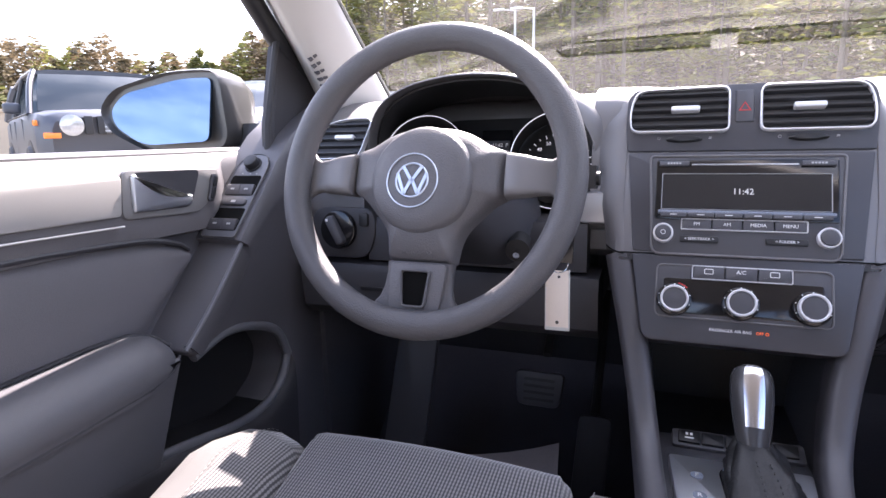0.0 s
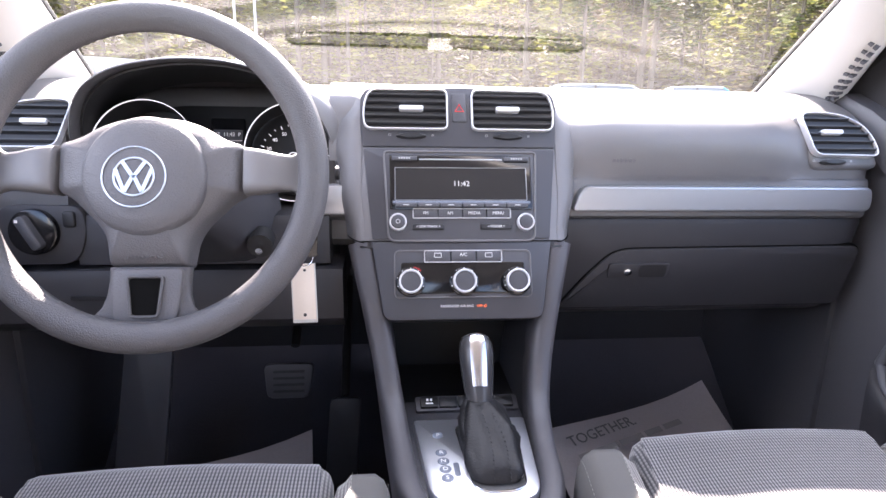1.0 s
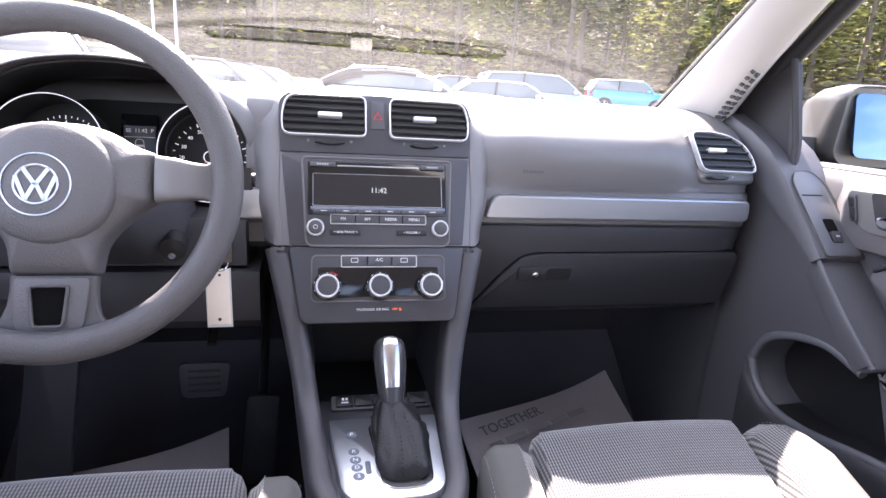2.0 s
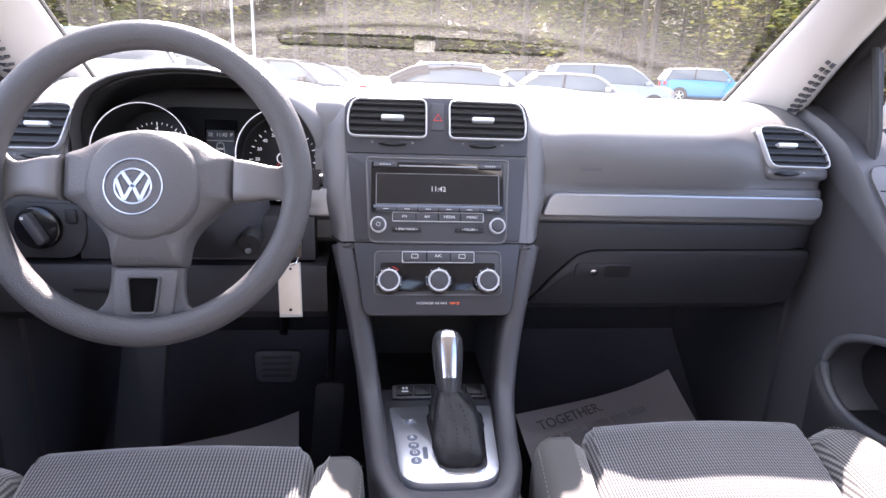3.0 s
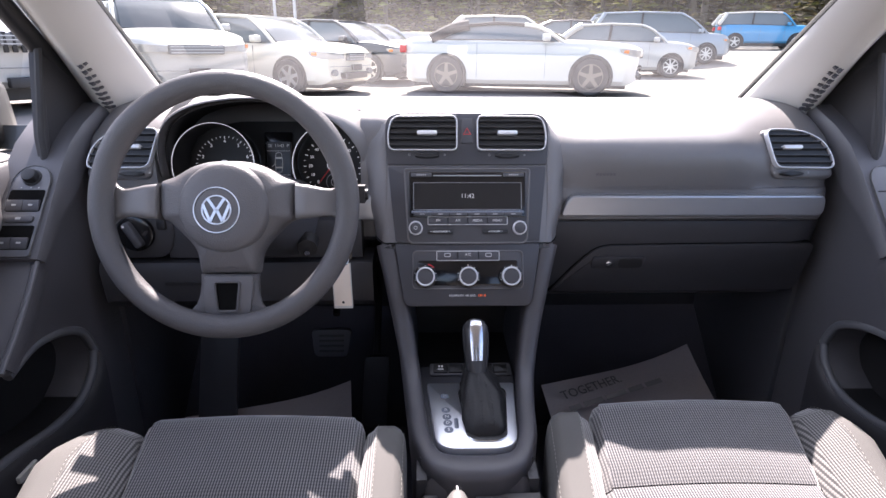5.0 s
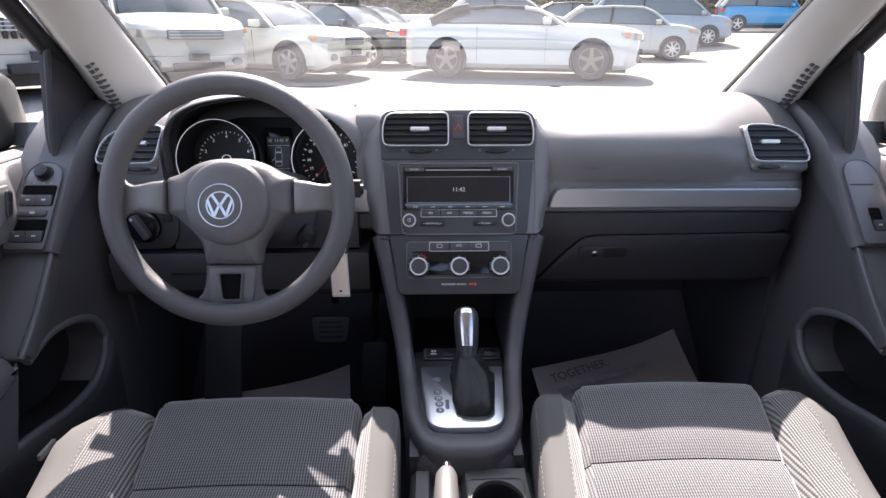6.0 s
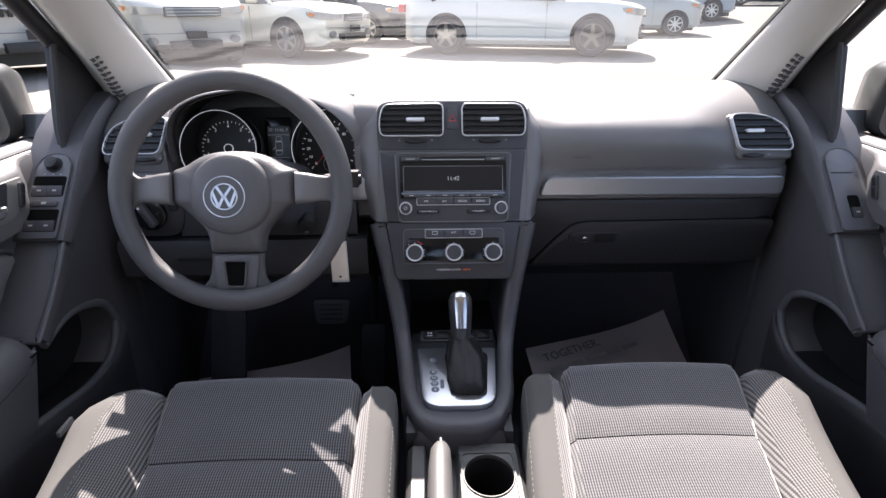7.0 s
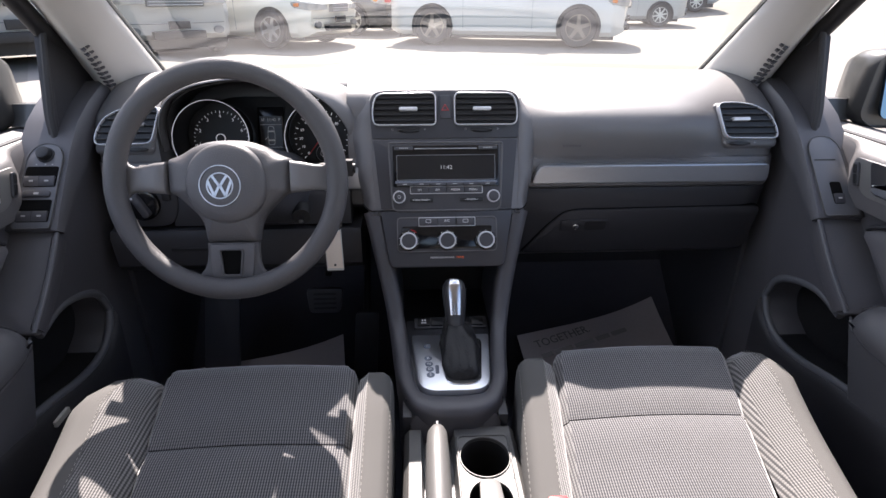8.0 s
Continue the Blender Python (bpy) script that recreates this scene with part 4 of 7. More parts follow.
# tunnel behind the shifter, with hand brake and cup holder
TZ = 0.514


def tunnel_section(y, h):
    """The tunnel's outline; h: how deep its top is let in for the cups."""
    return [(x, y, z) for x, z in ((-0.10, 0.25), (0.10, 0.25), (0.092, TZ - 0.01), (0.084, TZ), (0.0795, TZ), (0.0790, TZ - h), (-0.0015, TZ - h), (-0.002, TZ), (-0.003, TZ), (-0.008, TZ - 0.03), (-0.052, TZ - 0.03), (-0.056, TZ - 0.002), (-0.074, TZ - 0.002), (-0.082, TZ - 0.012))]


tunnel = part("tunnel", loft([tunnel_section(y, h) for y, h in ((-0.364, 0), (-0.3855, 0), (-0.386, 0.085), (-0.549, 0.085), (-0.5495, 0), (-1.3, 0))]), M["hard_pale"], console)
cup = rounded([(-0.002, -0.55), (0.079, -0.55), (0.079, -0.385), (-0.002, -0.385)], 0.012, 4)
part("cup_tray", ring(cup, 0.003, TZ - 0.001, TZ + 0.0045), M["hard_pale"], console)
for y0, y1, cy, rx, ry, deep in ((-0.4735, -0.3865, -0.431, 0.0365, 0.0395, 0.075), (-0.5485, -0.4735, -0.510, 0.0300, 0.0340, 0.060)):
    hole, edge = [], []
    for k in range(64):
        c, sn = math.cos(math.pi * k / 32), math.sin(math.pi * k / 32)
        t = min(0.0395 / max(abs(c), 1e-6), ((y1 - cy) if sn > 0 else (cy - y0)) / max(abs(sn), 1e-6))
        hole.append((c * rx, sn * ry))
        edge.append((c * t, sn * t))
    holder = part("cup_holder", loft([[(0.0385 + x * q, cy + y * q, TZ + z) for x, y in loop] for loop, q, z in ((edge, 1, -0.002), (edge, 1, 0.0022), (hole, 1.05, 0.0022), (hole, 1.03, 0.0045), (hole, 1.0, 0.0045), (hole, 0.985, -0.002))], True, False), M["hard_pale"], console, "", 40)
    part("cup_well", loft([[(0.0385 + x * q, cy + y * q, TZ + z) for x, y in hole] for q, z in ((0.99, 0.001), (0.97, -0.03), (0.93, -deep), (0.02, -deep))], True, False), M["black"], holder, "deep black round cup well", 50)
part("cup_clip", plate(rounded([(0.022, -0.53), (0.057, -0.53), (0.054, -0.478), (0.025, -0.478)], 0.008, 4), TZ + 0.003, TZ + 0.0075, 0.002), M["hard_pale"], holder, "pale folding cup clip")
brake = thing("hand_brake", (-0.033, -0.395, 0.555), "dark hand brake lever with a pale sunlit grip", "hand brake")
part("grip", tube([(0.002, -0.018, 0.0), (0.001, -0.028, 0.001), (0, -0.06, 0.0), (-0.001, -0.14, -0.006), (-0.003, -0.30, -0.03)], [0.0105, 0.0145, 0.0165, 0.0175, 0.016], 16), M["hard_pale"], brake)
part("push_button", tube([(0.002, -0.001, -0.001), (0.002, -0.006, -0.0005), (0.002, -0.018, 0.0)], [0.002, 0.0065, 0.0068], 14), M["chrome"], brake, "chrome release button")

# gear lever
lever = thing("gear_lever", (0.018, -0.243, 0.5585), "gear lever with silver-capped knob and black leather boot", "gear lever")
bm = bmesh.new()
sections = ((0.98, 1.0, 0, 0, 0), (1.03, 1.0, 0, 0.002, 0.008), (0.97, 0.92, -0.001, 0.006, 0.015), (0.99, 0.82, -0.001, 0.014, 0.020), (0.88, 0.68, -0.003, 0.024, 0.027), (0.84, 0.56, -0.004, 0.034, 0.031), (0.62, 0.40, -0.006, 0.044, 0.038), (0.46, 0.27, -0.007, 0.051, 0.044))
rings = []
for i, (k, k2, sx, f, z) in enumerate(sections):
    loop = []
    for a in range(40):
        t = 2 * math.pi * a / 40
        c, s = math.cos(t), math.sin(t)
        sq = (abs(c) ** 4 + abs(s) ** 4) ** -0.25
        fold = 1 + (0.07 * math.sin(7 * t + 1.1 * i) + 0.05 * math.sin(11 * t - 0.7 * i)) * math.sin(math.pi * i / 7)
        loop.append((sx - 0.0015 + c * sq * 0.0325 * k * fold, f + s * sq * 0.058 * k2 * fold, z + 0.002 * math.sin(5 * t + i)))
    rings.append(loop)
add_loft(bm, rings)
boot = part("boot", bm, M["leather"], lever, "creased black leather boot", 60)
for sx in (-0.006, 0.009):
    bm = bmesh.new()
    for j in range(16):
        q = j / 15
        a, f = spline([(sx * 1.2, -0.0585, 0.003), (sx * 1.1, -0.044, 0.0205), (sx, -0.018, 0.0315), (sx * 0.8 - 0.004, 0.018, 0.0390)], 15)[j * 3], 0
        add_box(bm, a + Vector((-0.0005, -0.0012, 0.0)), a + Vector((0.0005, 0.0012, 0.0016)))
    part("stitching", bm, M["knob"], boot)
AX = Vector((-0.001, 0.034, 0.055)).normalized()
base = Vector((-0.0080, 0.060, 0.054))


def knob_ring(d, rx, ry):
    c = base + AX * d
    side, fwd = Vector((1, 0, 0)), AX.cross(Vector((1, 0, 0))) * -1
    return [c + side * rx * math.cos(2 * math.pi * k / 28) + fwd * ry * math.sin(2 * math.pi * k / 28) for k in range(28)]


KNOB = ((-0.022, 0.0150, 0.0140), (-0.014, 0.0165, 0.0150), (0.0, 0.0185, 0.0165), (0.014, 0.0200, 0.0178), (0.028, 0.0213, 0.0188), (0.042, 0.0218, 0.0192), (0.054, 0.0208, 0.0186), (0.062, 0.0172, 0.0158), (0.0665, 0.010, 0.0095), (0.068, 0.002, 0.002))
part("knob", loft([knob_ring(*q) for q in KNOB]), M["knob"], lever, "", 70)
bm = bmesh.new()
fwd = AX.cross(Vector((1, 0, 0)))
if fwd.y > 0:
    fwd = -fwd
rows = []
for d, rx, ry in [(a, b + 0.0004, c + 0.0004) for a, b, c in KNOB[2:-1]]:
    c = base + AX * d
    rows.append([c + Vector((1, 0, 0)) * rx * math.sin(a) + fwd * ry * math.cos(a) for a in [radians(q) for q in (-27, -18, -9, 0, 9, 18, 27)]])
add_loft(bm, rows, False)
bmesh.ops.recalc_face_normals(bm, faces=bm.faces)
bmesh.ops.solidify(bm, geom=list(bm.faces), thickness=0.0006)
part("silver_inlay", bm, M["chrome_soft"], lever, "polished silver inlay")
part("collar", tube([base - AX * 0.012, base - AX * 0.008], 0.0135, 24), M["gloss"], lever)

# ---- steering column and wheel ----
column = thing("steering_column", (-0.352, -0.05, 0.84), "black steering column cowl with stalk and ignition", "steering column")
CO = frame_matrix((0, 0.0, 0.0), (1, 0, 0), (0, 0.316, 0.949))
cow = rounded([(-0.062, -0.075), (0.062, -0.075), (0.082, -0.01), (0.06, 0.045), (-0.06, 0.045), (-0.082, -0.01)], 0.03, 5)
part("cowl", loft([[CO @ Vector((p.x * k, p.y * k2 - d, wz)) for p in cow] for wz, k, k2, d in ((-0.06, 1.28, 1.15, 0.006), (0.0, 1.16, 1.10, 0.004), (0.05, 1.02, 1.02, 0), (0.095, 0.86, 0.88, 0), (0.112, 0.78, 0.80, 0), (0.118, 0.66, 0.66, 0))]), M["hard"], column, "", 70)
part("stalk", tube([(0.07, -0.055, 0.028), (0.13, -0.06, 0.03), (0.168, -0.066, 0.031)], [0.007, 0.008, 0.010], 12), M["black"], column)
part("stalk_end", loft([[(0.172 + x, -0.066 + y, 0.031 + z) for y, z in ((-0.012, -0.012), (0.012, -0.014), (0.013, 0.012), (-0.010, 0.015))] for x in (-0.004, 0.010, 0.016)]), M["black"], column)
part("stalk_end", tube([(0.187, -0.066, 0.03), (0.192, -0.066, 0.03)], 0.0085, 14), M["black"], column)
part("stalk", tube([(-0.07, -0.055, 0.028), (-0.17, -0.064, 0.03)], [0.007, 0.009], 12), M["black"], column)
ign = part("ignition_barrel", tube([(0.085, -0.02, -0.06), (0.087, -0.045, -0.066)], [0.017, 0.016], 20), M["black"], column)
part("key", tube([(0.087, -0.04, -0.065), (0.0885, -0.058, -0.070)], [0.003, 0.0045], 10), M["chrome"], ign, "chrome key in the ignition")
key_ring = thing("key_tag", (-0.211, -0.122, 0.688), "cream paper key tag hanging from the ignition", "key tag")
KT = frame_matrix((0, 0, 0.034), (0.98, -0.1, 0.05), (-0.03, 0.16, 0.985))
tag = part("tag", plate(rect(-0.0105, -0.040, 0.0185, 0.034, 0.002), -0.0006, 0.0006, 0.0002, KT), M["tag"], key_ring)
part("tag_holder", bars([(-0.0115, -0.041, 0.0195, -0.037), (-0.0115, -0.041, -0.0103, 0.035), (0.0183, -0.041, 0.0195, 0.035)], -0.0012, 0.0012, KT), M["sensor"], tag)
part("eyelet", plate(disc(0.004, -0.031, 0.0022, 14), 0.0005, 0.0011, 0, KT), M["black"], tag)
part("eyelet", plate(disc(0.006, 0.026, 0.0018, 14), 0.0005, 0.0011, 0, KT), M["black"], tag)
part("ring", tube([(0.006 + 0.011 * math.cos(a), -0.004 + 0.004 * math.sin(a), 0.079 + 0.011 * math.sin(a)) for a in [2 * math.pi * k / 20 for k in range(20)]], 0.0009, 6, True), M["chrome"], key_ring, "thin chrome key ring")
part("key", loft([[(0.012 + x, -0.01 + y, 0.10 + z) for x, z in ((-0.011, -0.018), (0.011, -0.018), (0.013, 0.018), (-0.012, 0.02))] for y in (-0.004, 0.004)]), M["gloss"], key_ring)

WC = Vector((-0.3505, -0.203, 0.8775))
WHEEL = frame_matrix(WC, (1, 0, 0), (0, 0.316, 0.949))
wheel = thing("steering_wheel", WC, "dark grey grained steering wheel with three spokes", "steering wheel")
wheel.matrix_basis = WHEEL
R = 0.1710


def rim_ring(k, n=120):
    """A slightly oval grip, thicker at ten to two and flattened behind."""
    a = 2 * math.pi * k / n
    c, s = math.cos(a), math.sin(a)
    thick = 0.0168 + 0.0012 * math.exp(-((abs(math.degrees(math.atan2(abs(c), s)) - 55) / 14) ** 2))
    return [Vector((c * (R + thick * 0.98 * math.cos(b)), s * (R + thick * 0.98 * math.cos(b)), thick * 0.93 * math.sin(b))) for b in [2 * math.pi * j / 20 for j in range(20)]]


bm = loft([rim_ring(k) for k in range(120)] + [rim_ring(0)], True, False)
bmesh.ops.remove_doubles(bm, verts=bm.verts, dist=1e-6)
part("rim", bm, M["wheel"], wheel, "", 80)


def domed(pts, centre, levels):
    """A cushion-shaped cover: the outline drawn in towards its centre as it rises; levels of (share, height)."""
    c = Vector(centre)
    return loft([[(*(c + (p - c) * s), w) for p in pts] for s, w in levels])


half = [(0.0, 0.064), (0.03, 0.0625), (0.055, 0.054), (0.074, 0.041), (0.096, 0.034), (0.096, -0.018), (0.082, -0.024), (0.066, -0.040), (0.052, -0.054), (0.043, -0.070), (0.039, -0.098)]
cover = rounded(half + [(-x, y) for x, y in half[::-1][:-1]], [0.02] * 4 + [0.006, 0.008] + [0.02] * 4 + [0.004, 0.004] + [0.02] * 4 + [0.008, 0.006] + [0.02] * 3, 4)
pad = part("airbag_cover", domed(cover, (0, -0.005), ((1.0, -0.040), (1.0, -0.022), (0.985, -0.014), (0.95, -0.008), (0.85, -0.0015), (0.6, 0.006), (0.2, 0.009))), M["pad"], wheel, "smooth grey airbag cover", 50)
part("hub_dome", domed(disc(0, -0.004, 0.064, 56), (0, -0.004), ((1.0, -0.006), (0.985, 0.003), (0.95, 0.008), (0.9, 0.011), (0.7, 0.0150), (0.4, 0.0170), (0.1, 0.0175))), M["pad"], wheel, "", 60)
BG = Matrix.Translation((-0.006, -0.008, 0.0155))
badge = part("badge", plate(disc(0, 0, 0.0312, 48), -0.003, 0.0012, 0.0005, BG), M["pad"], wheel, "round chrome badge")
part("badge_ring", ring(disc(0, 0, 0.0318, 56), 0.0016, 0.0, 0.0026, BG), M["satin_cool"], badge)
part("badge_ring", ring(disc(0, 0, 0.0205, 48), 0.0022, 0.0, 0.0030, BG), M["satin_cool"], badge)
for pts in (((-0.012, 0.0165), (0.0, -0.001), (0.012, 0.0165)), ((-0.018, 0.008), (-0.0085, -0.0155), (0.0, 0.0015), (0.0085, -0.0155), (0.018, 0.008))):
    for a, b in zip(pts, pts[1:]):
        d = (Vector(b) - Vector(a)).normalized() * 0.0019
        q = Vector((-d.y, d.x))
        part("badge_bar", plate([Vector(a) - q, Vector(b) - q, Vector(b) + q, Vector(a) + q], 0.0008, 0.0030, 0, BG), M["satin_cool"], badge, "", 0)
for side in (-1, 1):
    rings = []
    for x, up, dn, front, back in ((0.0965, 0.0285, 0.0235, -0.0015, -0.036), (0.0985, 0.0275, 0.0228, 0.0002, -0.036), (0.115, 0.0255, 0.0215, -0.0005, -0.034), (0.133, 0.0215, 0.0190, -0.0040, -0.030), (0.146, 0.0200, 0.0190, -0.0070, -0.026), (0.154, 0.0240, 0.0230, -0.0090, -0.022), (0.160, 0.0330, 0.0310, -0.0105, -0.018), (0.168, 0.0460, 0.0430, -0.0100, -0.014)):
        mid_y, half_y, mid_w, half_w = (up - dn) / 2 + 0.003, (up + dn) / 2, (front + back) / 2, (front - back) / 2
        loop = []
        for k in range(28):
            c, sn = math.cos(2 * math.pi * k / 28), math.sin(2 * math.pi * k / 28)
            loop.append((side * x, mid_y + half_y * math.copysign(abs(c) ** 0.42, c), mid_w + half_w * math.copysign(abs(sn) ** 0.5, sn)))
        rings.append(loop)
    part("spoke", loft(rings), M["pad_light"], wheel, "lighter grey spoke cover", 60)
rings = []
for y, half_x, front, back in ((-0.098, 0.041, -0.010, -0.034), (-0.112, 0.0405, -0.010, -0.032), (-0.128, 0.042, -0.0095, -0.028), (-0.140, 0.046, -0.009, -0.024), (-0.150, 0.055, -0.009, -0.020), (-0.158, 0.072, -0.010, -0.016)):
    loop = []
    for k in range(32):
        c, sn = math.cos(2 * math.pi * k / 32), math.sin(2 * math.pi * k / 32)
        loop.append((half_x * math.copysign(abs(c) ** 0.5, c), y, (front + back) / 2 + (front - back) / 2 * math.copysign(abs(sn) ** 0.45, sn)))
    rings.append(loop)
part("spoke", loft(rings), M["wheel"], wheel, "", 60)
fork = rounded([(-0.034, -0.100), (0.037, -0.100), (0.032, -0.152), (0.020, -0.163), (-0.020, -0.163), (-0.032, -0.152)], [0.006, 0.006, 0.01, 0.01, 0.01, 0.01], 4)
fk = part("fork_cover", plate(fork, -0.02, -0.006, 0.002), M["pad"], wheel)
# flush black plate painted as the darkness seen through the fork
part("fork_opening_shade", plate(rounded([(-0.0165, -0.110), (0.0165, -0.110), (0.013, -0.148), (-0.013, -0.148)], 0.005, 4), -0.012, -0.0052), M["void"], fk)
part("fork_rim", ring(rounded([(-0.0195, -0.107), (0.0195, -0.107), (0.015, -0.1515), (-0.015, -0.1515)], 0.006, 4), 0.003, -0.008, -0.0018), M["wheel"], fk)
lettering("lettering", "AIRBAG", 0.0105, Matrix.Translation((0.0, -0.086, -0.0035)), M["wheel"], pad, "embossed letters", 0.0006)

# ---- pedals and floor papers ----
def pedal(name, pts, y, z_lean, label, arm=None):
    p = thing(name, (0, 0, 0), label, "pedal")
    pl = frame_matrix((0, y, 0), (1, 0, 0), (0, z_lean, 1))
    part("pad", plate(rounded(pts, 0.012, 4), 0.0, 0.012, 0.003, pl), M["hard"] if name == "foot_rest" else M["hard"] if name == "brake_pedal" else M["low"], p)
    if name == "foot_rest":
        part("edge", plate(rounded([(pts[0][0] + 0.004, 0.337), (pts[1][0] - 0.004, 0.337), (pts[1][0] - 0.003, 0.348), (pts[0][0] + 0.005, 0.348)], 0.003, 3), 0.011, 0.0135, 0.001, pl), M["low"], p)
    if name == "brake_pedal":
        for k in range(4):
            part("rib", plate(rect(pts[0][0] + 0.010, 0.492 + 0.011 * k, pts[1][0] - 0.008, 0.4965 + 0.011 * k, 0.002), 0.012, 0.0145, 0.001, pl), M["rubber"], p)
    if arm:
        part("arm", tube(arm, 0.008, 8), M["black"], p)
    return p


pedal("brake_pedal", [(-0.305, 0.482), (-0.235, 0.482), (-0.227, 0.540), (-0.311, 0.540)], -0.02, 0.22, "black rubber brake pedal under the dashboard", ((-0.262, 0.115, 0.55), (-0.262, 0.25, 0.66)))
pedal("accelerator_pedal", [(-0.215, 0.30), (-0.16, 0.30), (-0.15, 0.46), (-0.205, 0.46)], 0.02, 0.22, "black hinged accelerator pedal", ((-0.18, 0.12, 0.45), (-0.18, 0.3, 0.62)))
pedal("foot_rest", [(-0.558, 0.335), (-0.478, 0.335), (-0.456, 0.62), (-0.533, 0.62)], -0.012, 0.22, "grey plastic foot rest beside the pedals")


def floor_paper(corners, sag, label, words="", curl=0.0):
    """A printed paper sheet lying bent over the floor; corners front-left, front-right, rear-right, rear-left."""
    a, b, c, d = [Vector(p) for p in corners]
    pp = thing("floor_paper", ((a + b + c + d) / 4), label, "paper mat", "floor papers")
    o = pp.location
    rows = []
    for i in range(9):
        s = i / 8
        row = []
        for j in range(9):
            t = j / 8
            q = (a * (1 - t) + b * t) * (1 - s) + (d * (1 - t) + c * t) * s
            row.append(q + Vector((0, 0, sag * math.sin(math.pi * s) * -1 + 0.006 * math.sin(5 * t + 3 * s) - curl * math.sin(math.pi * t) * (1 - s))) - o)
        rows.append(row)
    sh = part("sheet", sheet(rows, 0.001), M["paper"], pp)
    if words:
        u = (b - a).normalized()
        v = (a - d).normalized()
        to = frame_matrix(a - o + u * 0.035 - v * 0.050 + Vector((0, 0, 0.010)), u, v)
        lettering("lettering", words, 0.030, to, M["print"], pp, "dark grey print", 0.0003, "LEFT")
        bm = bmesh.new()
        for k, wd in enumerate((0.03, 0.05, 0.055, 0.04, 0.045)):
            x0 = sum((0.03, 0.05, 0.055, 0.04, 0.045)[:k]) + 0.008 * k
            add_plate(bm, [Vector(p) for p in ((x0, -0.040), (x0 + wd, -0.040), (x0 + wd, -0.028), (x0, -0.028))], 0.0, 0.0003, 0, to)
        part("print_line", bm, M["print_pale"], pp)
    return pp


floor_paper(((0.187, 0.119, 0.368), (0.585, 0.275, 0.388), (0.625, -0.06, 0.25), (0.235, -0.16, 0.25)), 0.02, "grey printed paper mat in the passenger footwell", "TOGETHER.", 0.022)
floor_paper(((-0.60, 0.085, 0.318), (-0.238, 0.108, 0.398), (-0.20, -0.20, 0.25), (-0.56, -0.20, 0.25)), 0.015, "plain grey paper mat in the driver's footwell", "", 0.02)

